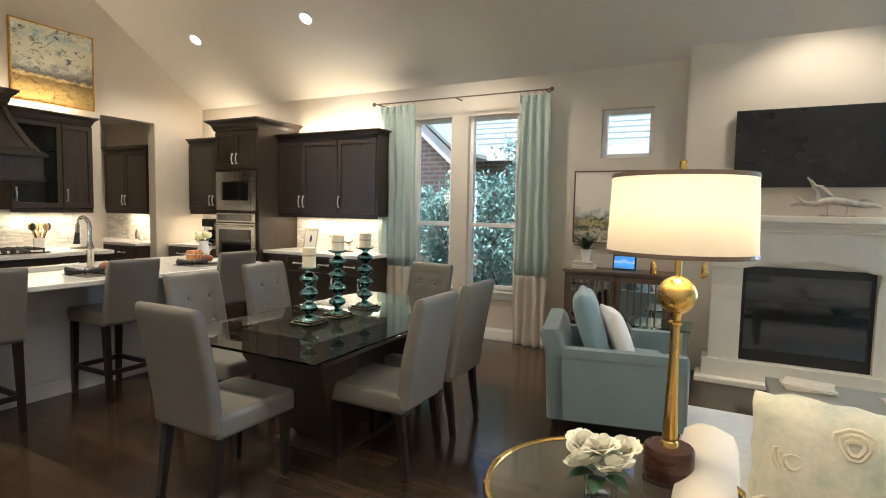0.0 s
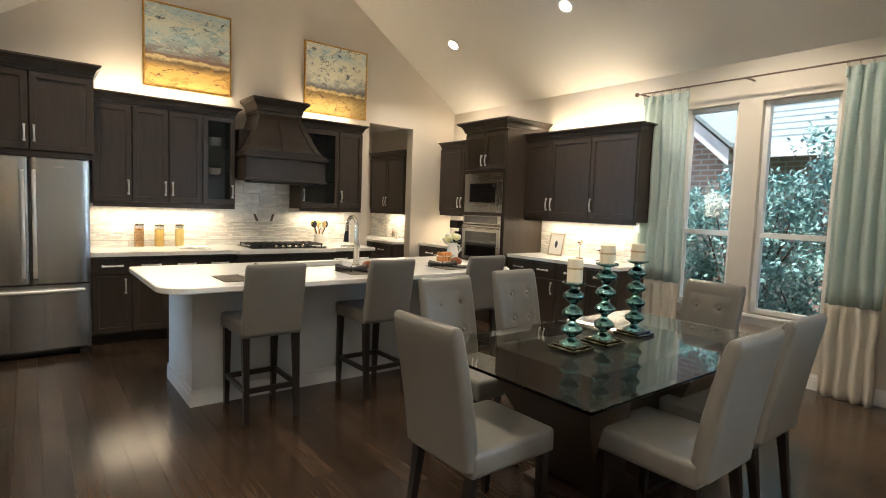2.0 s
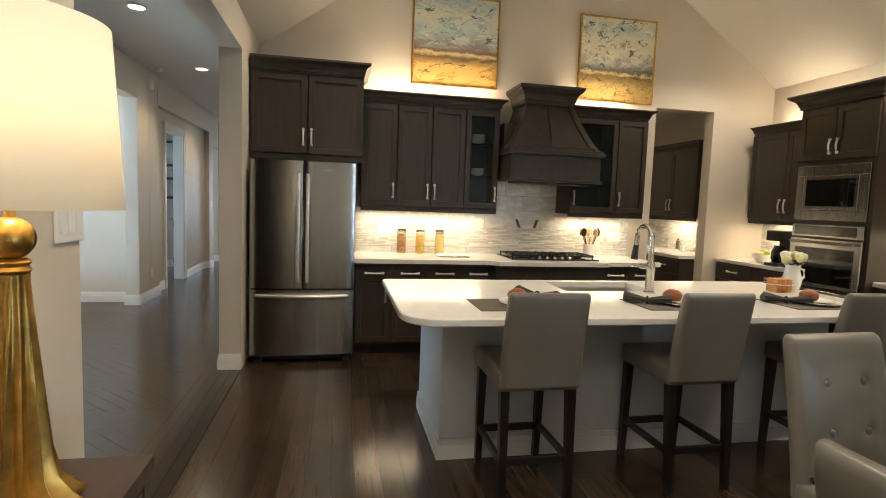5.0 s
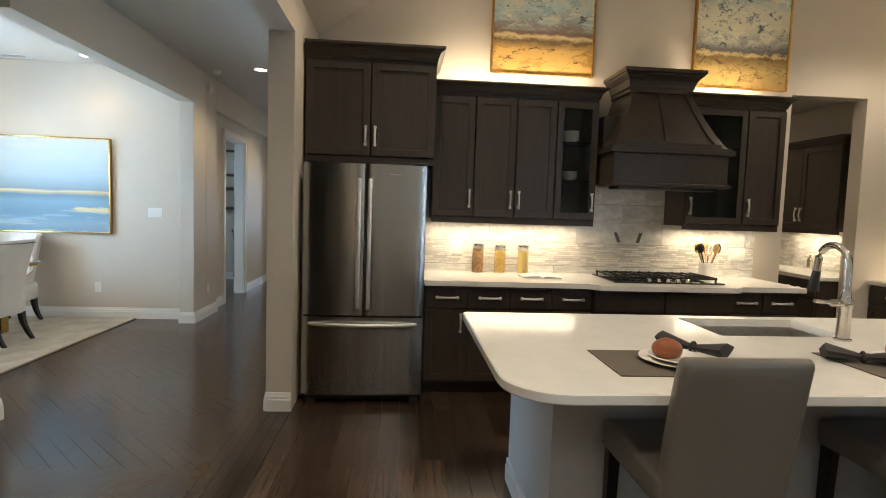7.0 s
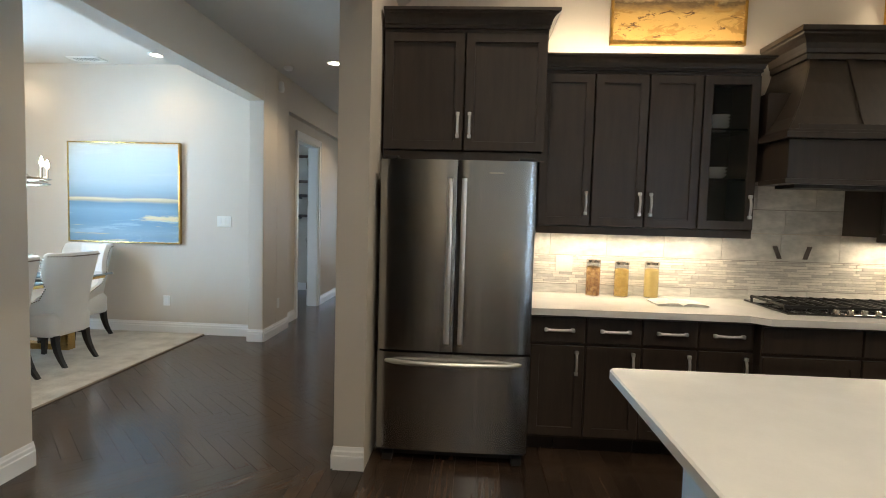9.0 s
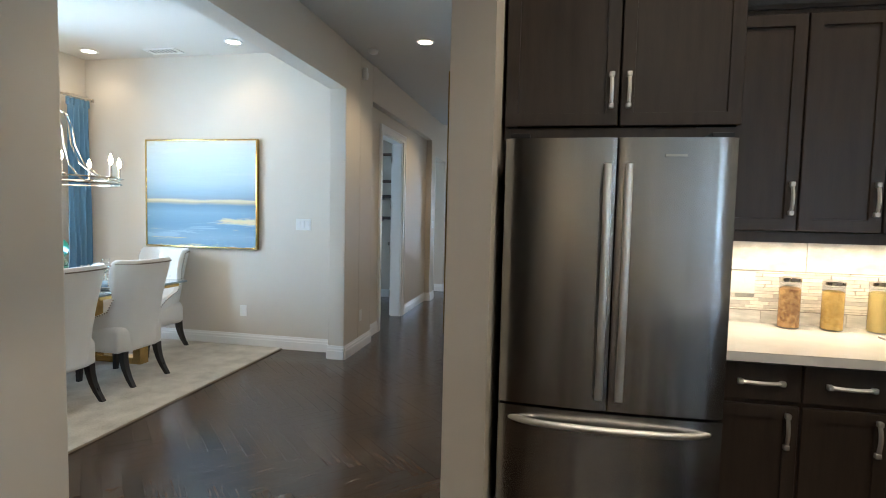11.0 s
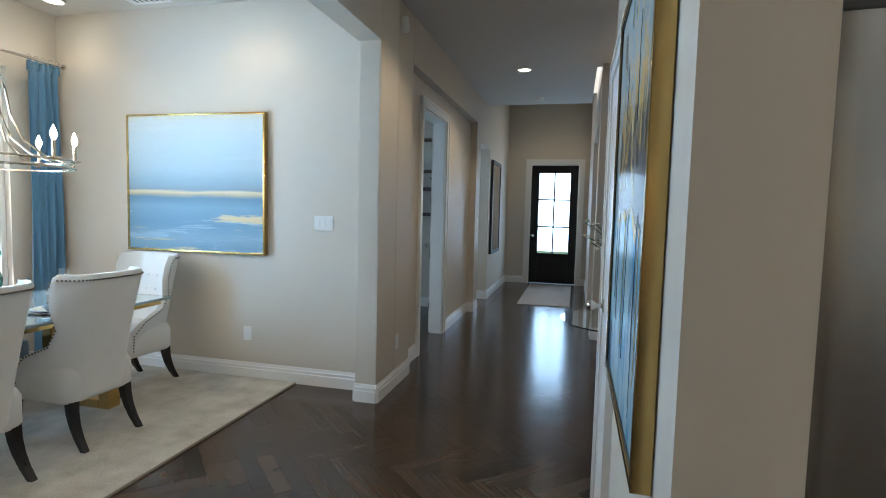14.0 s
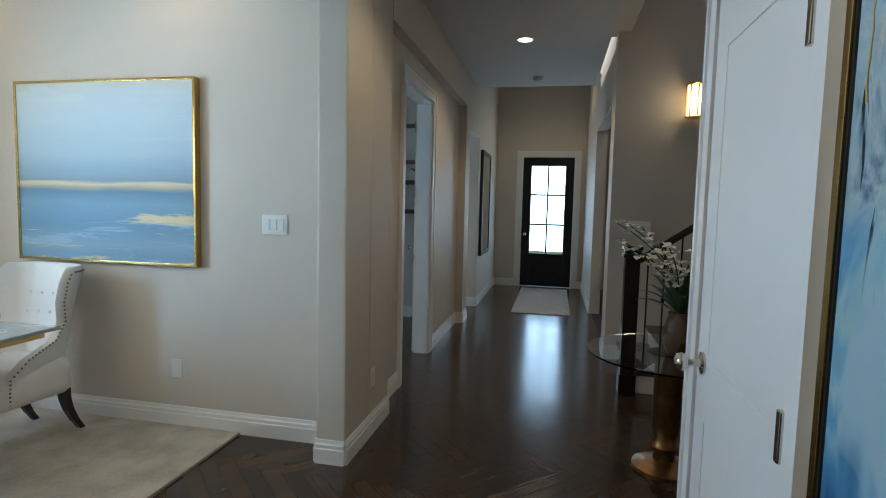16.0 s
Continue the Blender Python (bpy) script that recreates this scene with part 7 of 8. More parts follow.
    fleck = step(noise((26, 1, 9), (5, 0, 8), 6, .65, .6), .47, .03)
    rim = calc("MULTIPLY", step(hu, .615), calc("SUBTRACT", 1, step(hu, .76)))
    foot = calc("MULTIPLY", step(hl, .425, .006), calc("SUBTRACT", 1, step(hl, .452, .006)))
    spots = calc("MULTIPLY", step(noise((18, 1, 7), (8, 0, 4), 5, .6, .5), .60), step(h, .5, .04))
    leaf = calc("MAXIMUM", calc("MULTIPLY", fleck, calc("MAXIMUM", rim, foot)), spots)
    leaf = calc("MULTIPLY", leaf, side)
    col = mix(leaf, col, (.58, .42, .17))
    ink = calc("MULTIPLY", step(noise((30, 1, 3), (7, 0, 9), 3, .5, 1.2), .66, .012), step(h, .40, .05))
    col = mix(ink, col, (.03, .04, .05))
    nt.links.new(col, b.inputs["Base Color"])
    b.inputs["Roughness"].default_value = .24
    b.inputs["Specular IOR Level"].default_value = .4
    bp = nt.nodes.new("ShaderNodeBump")
    bp.inputs["Strength"].default_value, bp.inputs["Distance"].default_value = .4, .003
    nt.links.new(leaf, bp.inputs["Height"])
    nt.links.new(bp.outputs[0], b.inputs["Normal"])
    return m


ABST = abstract_paint()
ap = framed("abstract_painting", (-7.42, LW - .176, .93), .86, 1.12, "-y", ABST, GOLDP, "large abstract in blue, black and gold, gilt frame", depth=.038, fw=.02)
part("black_fillet", B((.02, .026, -.034, -.02, .02, 1.10), (.834, .84, -.034, -.02, .02, 1.10), (.026, .834, -.034, -.02, .02, .026), (.026, .834, -.034, -.02, 1.094, 1.10)), IRON, ap)

rnd = random.Random(31)
NAVY, GOLDS = mat("navy_paint", (.02, .035, .06), .4, var=.3), mat("gold_paint", (.60, .42, .13), .35, .5, var=.2)
for i in range(9):
    x = .07 + .72 * (i + .7 * rnd.random()) / 9
    z1, z0 = (rnd.uniform(.46, .52), rnd.uniform(.06, .30)) if i % 3 else (rnd.uniform(.9, 1.06), rnd.uniform(.62, .75))
    w, n, bm = rnd.uniform(.0010, .0022), 12, bmesh.new()
    pts = []
    for k in range(n + 1):
        x += rnd.uniform(-.004, .004)
        pts.append((x, z1 + (z0 - z1) * k / n, w * rnd.uniform(.5, 1.5)))
    loft(bm, [[(x - q, -.0312, z), (x + q, -.0312, z), (x + q, -.0298, z), (x - q, -.0298, z)] for x, z, q in pts])
    part("paint_drip", bm, GOLDS if i % 4 == 0 else NAVY, ap)


def panel_door(bm, w, h, t, cols=2, rows=((.22, .42), (1.06, .86)), stile=.10):
    """A door slab with raised panels cut into both faces (x along its width, y its thickness)."""
    box(bm, 0, w, -t / 2 + .006, t / 2 - .006, 0, h)
    pw = (w - stile * (cols + 1)) / cols
    xs = [stile + i * (pw + stile) for i in range(cols)]
    for y0, y1 in ((-t / 2, -t / 2 + .006), (t / 2 - .006, t / 2)):
        z = 0
        spans = []
        for a, hh in rows:
            spans.append((z, a))
            z = a + hh
        spans.append((z, h))
        for a, b in spans:
            box(bm, 0, w, y0, y1, a, b)
        for a, hh in rows:
            for x in [0] + [q + pw for q in xs]:
                box(bm, x, x + stile, y0, y1, a, a + hh)
            for x in xs:
                out = 1 if y0 > 0 else -1
                f = out * t / 2
                loft(bm, [[(x + e, f - out * d, a + e), (x + pw - e, f - out * d, a + e), (x + pw - e, f - out * d, a + hh - e), (x + e, f - out * d, a + hh - e)] for e, d in ((.0005, .0012), (.012, .0052), (.030, .0052), (.058, .0010))])


cd = thing("door_closet", (-8.19, LW - .17, .012), "white panelled closet door with nickel knob", "door", kind="structure")
part("door_leaf", BM(panel_door, .61, 2.04, .035, 1, ((.22, .62), (1.02, .86)), .10), TRIM, cd)
def knob(parent, x, y, z, s, m=STEELD):
    bm = bmesh.new()
    lathe(bm, [(.032, 0), (.032, .006), (.012, .010), (.010, .035), (.022, .045), (.027, .06), (.022, .072), (.008, .078)], seg=20)
    o = part("door_knob", bm, m, parent, smooth=60)
    o.matrix_local = pose(x, y, z, 90 * s, 0, 0)
knob(cd, .06, -.018, 1.0, 1)
for z in (.28, 1.02, 1.78):
    part("hinge", B((.605, .625, -.032, -.017, z - .05, z + .05), bevel=.003), STEELD, cd)

sdo = thing("door_study", (-11.485, YH - .225, .012), "white study door standing open into the room", "door", kind="structure", rz=-166)
part("door_leaf", BM(panel_door, .90, 2.38, .038, 2, ((.22, .75), (1.12, 1.12)), .11), TRIM, sdo)
knob(sdo, .83, .02, .96, -1)
for z in (.30, .92, 1.55, 2.18):
    part("hinge", B((-.012, .05, .018, .026, z - .05, z + .05), bevel=.002), STEELD, sdo)
# study shelf wall
for z in (1.34, 1.70):
    sh = thing("wall_shelf", (-13.1, -3.0, z), "dark floating shelf in the study", "shelf", "study shelves")
    part("board", B((0, .24, -.75, .55, 0, .05), bevel=.004), DARKW, sh)
    for y in (-.6, .15):
        part("bracket", B((0, .20, y, y + .03, -.03, 0)), IRON, sh)
framed("study_picture", (-13.099, -3.02, 1.96), .58, .5, "+x", painted("study_print_paint", [(0, (.5, .46, .4)), (.5, (.7, .68, .62)), (1, (.6, .58, .5))], 5, (1, 1, 1), lo=0, hi=.5), WALNUT, "framed pale print on the study wall", fw=.05)
for y, h in ((-2.56, .16), (-3.2, .12)):
    v = thing("vase", (-12.98, y, 1.391), "small dark vase on a study shelf", "vase", "study vases")
    part("body", BM(lathe, [(.03, 0), (.05, h * .3), (.04, h * .7), (.018, h * .85), (.024, h)], seg=16), IRON, v, smooth=60)
    part("rim", BM(lathe, [(.022, h), (.027, h + .004), (.022, h + .008)], seg=16), BRASS, v, smooth=60)
pl = thing("potted_plant", (-12.98, -2.58, 1.751), "small green plant on a study shelf", "plant")
part("pot", BM(lathe, [(.035, 0), (.045, .07), (.04, .075)], seg=16), WHITEP, pl, smooth=50)
for i in range(9):
    a = i * .7
    part("leaf", BM(leafblade, (0, 0, .07), (.09 * math.cos(a), .09 * math.sin(a), .17), .03), LEAF, pl, smooth=60)

hm = framed("hall_mirror", (-14.25, YH + .001, .72), .95, 1.55, "+y", MIRROR, IRON, "tall wall mirror in a black frame", depth=.04, fw=.06, cat="mirror")
plate((-13.1, YH + .001, 1.27), "+y", kind="light_switch", label="white light switch plate")
plate((-11.799, -.095, 1.285), "+x", w=.21, gangs=4, kind="light_switch", label="white four gang switch plate")

# front door
FD = mat("black_door_paint", (.010, .010, .012), .35, var=.2, bump=.05)
fd = thing("door_front", (FX - .07, -1.475, .012), "black front door with six clear panes", "door", kind="structure", rz=90)
fw, fh = .91, 2.35
part("door_leaf", B((0, .15, -.022, .022, 0, fh), (fw - .15, fw, -.022, .022, 0, fh), (.15, fw - .15, -.022, .022, 0, .60), (.15, fw - .15, -.022, .022, fh - .15, fh), bevel=.003), FD, fd)
part("muntin", B((fw / 2 - .014, fw / 2 + .014, -.02, .02, .60, fh - .15), (.15, fw / 2 - .014, -.02, .02, 1.12, 1.148), (fw / 2 + .014, fw - .15, -.02, .02, 1.12, 1.148), (.15, fw / 2 - .014, -.02, .02, 1.66, 1.688), (fw / 2 + .014, fw - .15, -.02, .02, 1.66, 1.688)), FD, fd)
for x0, x1 in ((.15, fw / 2 - .014), (fw / 2 + .014, fw - .15)):
    for z0, z1 in ((.60, 1.12), (1.148, 1.66), (1.688, fh - .15)):
        g = part("pane", B((x0, x1, -.004, .004, z0, z1)), PANE, fd)
        g.visible_shadow = False
part("panel", B((.19, fw - .19, -.026, .026, .14, .50), bevel=.004), FD, fd)
knob(fd, .06, -.022, .95, 1)
solid("trim_front_door", B((FX, FX + .02, -1.59, -1.50, 0, 2.48), (FX, FX + .02, -.54, -.45, 0, 2.48), (FX, FX + .02, -1.50, -.54, 2.39, 2.48), (FX - .15, FX, -1.50, -1.478, 0, 2.39), (FX - .15, FX, -.562, -.54, 0, 2.39), (FX - .15, FX, -1.478, -.562, 2.366, 2.39)), TRIM, "white front door casing", "", "structure")
dm = thing("doormat", (-15.0, -1.02, 0), "grey beige entry rug before the front door", "rug")
part("woven_field", BM(box, -1.15, 1.2, -.40, .40, .001, .012, bevel=.004), mat("entry_rug_wool", (.34, .30, .26), .95, var=.12, scale=10, fine=150, bump=.5), dm, smooth=40)

# stairs
sr = thing("staircase", (-10.86, -.25, 0), "dark wooden stair with white risers", "stairs", kind="structure")
for i in range(12):
    part("riser", B((-.92, -.02, i * .26 + .03, i * .26 + .05, i * .18, i * .18 + .15)), TRIM, sr)
    part("tread", B((-.94, .03 if i == 0 else .01, i * .26 + .0, i * .26 + .31, i * .18 + .15, i * .18 + .18), bevel=.006), FLOORM, sr)
bm = bmesh.new()
prism(bm, [(.05, 0), (3.2, 0), (3.2, 2.30), (2.95, 2.20), (.05, .14)], -.02, .0, Matrix(((0, 0, 1, 0), (1, 0, 0, 0), (0, 1, 0, 0), (0, 0, 0, 1))))
part("stringer", bm, TRIM, sr)
rl = thing("stair_railing", (-10.86, -.27, 0), "black stair railing with iron balusters and newel post", "railing")
part("newel_post", B((-.055, .055, -.055, .055, 0, 1.08), (-.065, .065, -.065, .065, 0, .16), (-.072, .072, -.072, .072, 1.08, 1.11), (-.06, .06, -.06, .06, 1.11, 1.14), (-.07, .07, -.07, .07, 1.14, 1.17), bevel=.006), LEGS, rl)
part("handrail", BM(loft, [[(-.03, y, z - .03), (.03, y, z - .03), (.034, y, z + .01), (.02, y, z + .03), (-.02, y, z + .03), (-.034, y, z + .01)] for y, z in ((.05, 1.06), (.26, 1.21), (3.0, 3.11))]), LEGS, rl)
for i in range(24):
    y = .12 + i * .12
    zb, zt = .18 + max(0, (y - .02)) / .26 * .18 * .98, 1.10 + (y - .12) * .693
    bm = BM(tube, [(0, y, min(zb, zt - .2)), (0, y, zt)], .007, 6)
    if i % 2:
        lathe(bm, [(.007, (zb + zt) / 2 - .03), (.016, (zb + zt) / 2), (.007, (zb + zt) / 2 + .03)], 0, y, 8)
    part("baluster", bm, IRON, rl, smooth=50)
# sconce
sn = thing("wall_sconce", (-11.80, .315, 2.28), "brass lantern wall sconce with lit seeded glass", "sconce")
part("backplate", B((0, .012, -.05, .05, .02, .27), bevel=.003), BRASS, sn)
bm = bmesh.new()
for z in (.0, .29):
    lathe(bm, [(.085, z), (.09, z + .006), (.085, z + .014)], .10, 0, 8)
for k in range(8):
    a = 2 * math.pi * k / 8
    tube(bm, [(.10 + .083 * math.cos(a), .083 * math.sin(a), .005), (.10 + .083 * math.cos(a), .083 * math.sin(a), .295)], .005, 5)
part("cage", bm, BRASS, sn)
part("glass_shade", BM(lathe, [(.072, .016), (.074, .03), (.074, .27), (.072, .285)], .10, 0, 16), glow("lit_seeded_glass", (1.0, .72, .36), 2.2), sn, smooth=60)
part("arm", B((.012, .10, -.01, .01, .285, .30)), BRASS, sn)
lamp("sconce_light", "POINT", (-11.60, .315, 2.43), 3, WARM, .08)
# round glass hall table with flowers
ht = thing("hall_table", (-9.60, -.22, 0), "round glass hall table on a turned bronze pedestal", "table")
part("glass_top", BM(lathe, [(.445, .655), (.45, .66), (.445, .665)], seg=48), TGLASS, ht, smooth=40)
part("pedestal", BM(lathe, [(.17, 0), (.17, .02), (.13, .035), (.06, .06), (.055, .10), (.085, .14), (.055, .18), (.075, .24), (.075, .60), (.12, .655)], seg=28), mat("dark_bronze_leaf", (.20, .11, .04), .4, .9, var=.4, scale=14, bump=.2), ht, smooth=60)
fv = thing("flower_vase", (-9.58, -.19, .667), "white orchid branches with long leaves in brown vase", "vase")
part("vase", BM(lathe, [(.05, 0), (.07, .05), (.075, .14), (.05, .21), (.055, .23)], seg=20), mat("brown_glaze", (.09, .05, .03), .3, var=.2), fv, smooth=60)
rnd = random.Random(12)
for i in range(22):
    a, L, e = rnd.random() * 6.28, rnd.uniform(.25, .42), rnd.uniform(.3, 1.2)
    part("leaf", BM(leafblade, (0, 0, .21), (L * math.cos(a) * math.cos(e), L * math.sin(a) * math.cos(e), .21 + L * math.sin(e)), .035, .3), LEAF, fv, smooth=60)
for i in range(9):
    a, L = rnd.random() * 6.28, rnd.uniform(.42, .64)
    if i < 3:
        a = 3.6 + .5 * i
    stem = [(L * t * math.cos(a) * .62 * t, L * t * math.sin(a) * .62 * t, .21 + L * (t - .22 * t * t)) for t in [k / 8 for k in range(9)]]
    s = part("stem", BM(tube, stem, .004, 5), LEAF, fv, smooth=60)
    for k in range(3, 9):
        p = stem[k]
        bm = bmesh.new()
        for q in range(5):
            b = q * 1.257 + i
            d = Vector((math.cos(b), math.sin(b) * .7, rnd.uniform(-.2, .6)))
            leafblade(bm, (0, 0, 0), d * .046, .042, .2)
        part("blossom", bm, PETAL, s, smooth=60).location = Vector(p) + Vector((rnd.uniform(-.02, .02), rnd.uniform(-.02, .02), 0))

# ---- outside ----
GRASS = mat("lawn_grass", (.035, .07, .02), .9, scale=2, fine=60, color2=(.09, .13, .04), bump=.8)
bm = B((-400, 400, -400, 400, -.35, -.13))
solid("ground", bm, GRASS, "green lawn around the house", "", "structure")
slab("patio", (-20.5, -16.6, -3.0, 1.0, -.13, -.02), m=mat("concrete", (.45, .43, .40), .85, var=.1, scale=5), label="pale concrete porch")
BRICKM = bpy.data.materials.new("pale_brick")
BRICKM.use_nodes = True
nt = BRICKM.node_tree
br = nt.nodes.new("ShaderNodeTexBrick")
tc, mp = nt.nodes.new("ShaderNodeTexCoord"), nt.nodes.new("ShaderNodeMapping")
mp.inputs["Rotation"].default_value = (radians(90), 0, 0)
nt.links.new(tc.outputs["Object"], mp.inputs[0])
nt.links.new(mp.outputs[0], br.inputs[0])
for k, v in (("Color1", (.42, .27, .21, 1)), ("Color2", (.30, .20, .17, 1)), ("Mortar", (.50, .47, .43, 1))):
    br.inputs[k].default_value = v
for k, v in (("Scale", 1.0), ("Mortar Size", .012), ("Brick Width", .21), ("Row Height", .075)):
    br.inputs[k].default_value = v
nt.links.new(br.outputs[0], nt.nodes["Principled BSDF"].inputs["Base Color"])
nt.nodes["Principled BSDF"].inputs["Roughness"].default_value = .85
SHING = mat("pale_weathered_shingle", (.25, .30, .30), .9, var=.25, scale=6, fine=40, bump=.4)
nh = thing("neighbour_house", (0, 9.0, -.13), "neighbouring brick house with pale shingle roof", "house")
part("wall", B((-4.9, 6, .35, .6, 0, 2.9), (-9.0, -4.2, -1.2, -.95, 0, 2.5)), BRICKM, nh)
bm = bmesh.new()
prism(bm, [(-9.0, 2.5), (-4.2, 2.5), (-4.2, 2.55), (-6.65, 4.7), (-9.0, 2.6)], 0, .25, Matrix(((1, 0, 0, 0), (0, 0, 1, -1.2), (0, 1, 0, 0), (0, 0, 0, 1))))
part("gable", bm, BRICKM, nh)
bm = bmesh.new()
for s in (1, -1):
    loft(bm, [[(-6.65 + s * u, y, 4.8 - u * .88 + dz) for y, dz in ((-1.45, 0), (-1.40, 0), (-1.40, -.22), (-1.45, -.22))] for u in (0, 2.6)])
part("fascia", bm, TRIM, nh)
bm = bmesh.new()
for s in (1, -1):
    loft(bm, [[(-6.65 + s * u, y, 4.85 - u * .88 + dz) for y, dz in ((-1.5, .06), (6, .06), (6, 0), (-1.5, 0))] for u in (0, 2.65)])
part("gable_roof", bm, SHING, nh)
rf = part("roof", B((-4.9, 6.5, -.2, -.15, 2.5, 2.7)), TRIM, nh)
for i in range(26):
    y, z = -.15 + i * .17, 2.70 + i * .12
    bm = bmesh.new()
    loft(bm, [[(x, y - .02, z + .012), (x, y + .2, z + .135), (x, y + .2, z + .11), (x, y - .02, z - .03)] for x in (-4.9, 6.5)])
    part("shingle_course", bm, SHING, rf)


def shrub(name, at, size, n, seed, leafm, label, leaf=.036, holes=.25):
    """A shrub: stems and a ragged crown of many small leaves."""
    rnd = np.random.RandomState(seed)
    t = thing(name, at, label, "shrub")
    bm = bmesh.new()
    for i in range(9):
        a = rnd.uniform(0, 6.28)
        r = rnd.uniform(.2, .8)
        tube(bm, [(0.1 * math.cos(a), .1 * math.sin(a), 0), (size[0] * .4 * r * math.cos(a), size[1] * .4 * r * math.sin(a), size[2] * .5), (size[0] * .7 * r * math.cos(a), size[1] * .7 * r * math.sin(a), size[2] * rnd.uniform(.7, .92))], [.022, .014, .004], 6)
    part("stem", bm, mat("bark", (.10, .07, .05), .9, var=.3, scale=12), t)
    cl = rnd.uniform(-1, 1, (70, 3)) * np.array([size[0] / 2, size[1] / 2, .5])
    cl[:, 2] = (rnd.uniform(0, 1, 70) ** .8) * size[2]
    k = 1 - .45 * (cl[:, 2] / size[2]) ** 2
    cl[:, :2] *= k[:, None]
    rad = rnd.uniform(.12, .34, 70)
    pick = rnd.randint(0, 70, n)
    d = rnd.normal(size=(n, 3))
    d /= np.linalg.norm(d, axis=1)[:, None]
    p = cl[pick] + d * (rad[pick] * rnd.uniform(.35, 1.05, n))[:, None]
    p[:, 2] = np.maximum(p[:, 2], .05)
    u = rnd.normal(size=(n, 3))
    u /= np.linalg.norm(u, axis=1)[:, None]
    v = np.cross(u, rnd.normal(size=(n, 3)))
    v /= np.linalg.norm(v, axis=1)[:, None]
    L = leaf * rnd.uniform(.6, 1.3, n)[:, None]
    verts = np.stack([p - u * L, p + v * L * .45, p + u * L, p - v * L * .45], 1).reshape(-1, 3)
    me = bpy.data.meshes.new("leaves")
    me.from_pydata(verts.tolist(), [], np.arange(4 * n).reshape(-1, 4).tolist())
    me.materials.append(leafm)
    ob = new("crown", me)
    ob.parent = t
    ob["kind"] = "stuff"
    return t


LEAFO = mat("garden_leaf", (.11, .25, .23), .14, scale=3, fine=20, color2=(.36, .55, .52), bump=.05)
LEAFB = mat("bright_garden_leaf", (.08, .20, .05), .5, scale=2, fine=20, color2=(.24, .40, .10), bump=.05)
shrub("garden_shrub", (-3.5, 7.05, -.13), (1.9, 1.0, 2.05), 7500, 1, LEAFO, "tall dense evergreen shrub outside the window")
shrub("garden_shrub", (-2.55, 6.95, -.13), (.9, .9, 2.45), 4200, 2, LEAFO, "tall dense evergreen shrub outside the window")
shrub("garden_shrub", (-5.0, 7.5, -.13), (1.7, 1.1, 2.0), 6500, 3, LEAFO, "tall dense evergreen shrub outside the window")
shrub("garden_shrub", (-2.6, 6.6, -.13), (2.4, .7, 1.1), 7000, 7, LEAFO, "low evergreen hedge below the window")
for i, (x, y, s) in enumerate(((-9.6, -8.6, 2.2), (-8.0, -9.3, 1.8), (-11.6, -9.8, 3.0), (-6.4, -9.0, 2.0), (-10.4, -7.0, 1.2), (-8.6, -6.9, 1.0))):
    shrub("garden_bush", (x, y, -.13), (s * 1.3, s * .9, s), 3800, 20 + i, LEAFB, "leafy green bush outside the dining window", leaf=.08)

# ---- floor boards ----
def board(L, w):
    return finish("plank", B((0, 1, -.5, .5, -.006, 0)), FLOORM)


PLANK = board(1, 1)


def lay(name, label, org, rects, near, polys=()):
    """Boards (x, y, length, width, degrees): those in `near` (x0, x1, y0, y1) as parts, the rest joined."""
    t = thing(name, org, label, "floor", kind="structure")
    count, verts, faces = 0, [], []
    for x, y, L, w, deg in rects:
        c, s = math.cos(radians(deg)), math.sin(radians(deg))
        if near[0] < x < near[1] and near[2] < y < near[3] and count < 300:
            o = new("plank", PLANK)
            o.parent = t
            o.matrix_local = Matrix.Translation((x - org[0], y - org[1], 0)) @ pose(0, 0, 0, 0, 0, deg) @ Matrix.Diagonal((L - .002, w - .002, 1, 1))
            count += 1
            continue
        b = len(verts)
        for z in (-.006, 0):
            for u, v in ((0, -.5), (1, -.5), (1, .5), (0, .5)):
                px, py = u * (L - .002), v * (w - .002)
                verts.append((x - org[0] + c * px - s * py, y - org[1] + s * px + c * py, z))
        faces += [(b + 4, b + 5, b + 6, b + 7), (b, b + 1, b + 5, b + 4), (b + 1, b + 2, b + 6, b + 5), (b + 2, b + 3, b + 7, b + 6), (b + 3, b, b + 4, b + 7)]
    for poly in polys:
        b = len(verts)
        verts += [(x - org[0], y - org[1], 0) for x, y in poly]
        faces.append(tuple(range(b, b + len(poly))))
    if verts:
        me = bpy.data.meshes.new("plank_field")
        me.from_pydata(verts, [], faces)
        me.materials.append(FLOORF)
        o = new("plank_field", me)
        o.parent = t
        o["kind"] = "stuff"


FLOORF = FLOORM.copy()
FLOORF.name = "dark_hardwood_field"
nt = FLOORF.node_tree
for n in [n for n in nt.nodes if n.type == "OBJECT_INFO"]:
    g = nt.nodes.new("ShaderNodeNewGeometry")
    for l in list(n.outputs["Random"].links):
        l.to_node.inputs[1].default_value = .85
        nt.links.new(g.outputs["Random Per Island"], l.to_socket)
rnd = random.Random(9)
rects = []
y = LW + .065
while y < WW:
    x = KW - rnd.random() * 1.2
    while x < XE:
        L = rnd.uniform(.9, 1.9)
        a, b = max(x, KW), min(x + L, XE)
        if b - a > .05:
            rects.append((a, y, b - a, .127, 0))
        x += L
    y += .127
lay("floor_boards", "dark stained hardwood planks", (-2.0, 2.6, 0), rects, (-7.4, 1.2, -.3, 3.9))
# herringbone in hall, dining room and foyer
rects, polys = [], []
w, L = .09, .54
k45 = math.sqrt(.5)
ROOMS = ((-16.4, -3.3, -5.1, LW - .08), (-11.8, -8.34, LW - .08, 3.2))


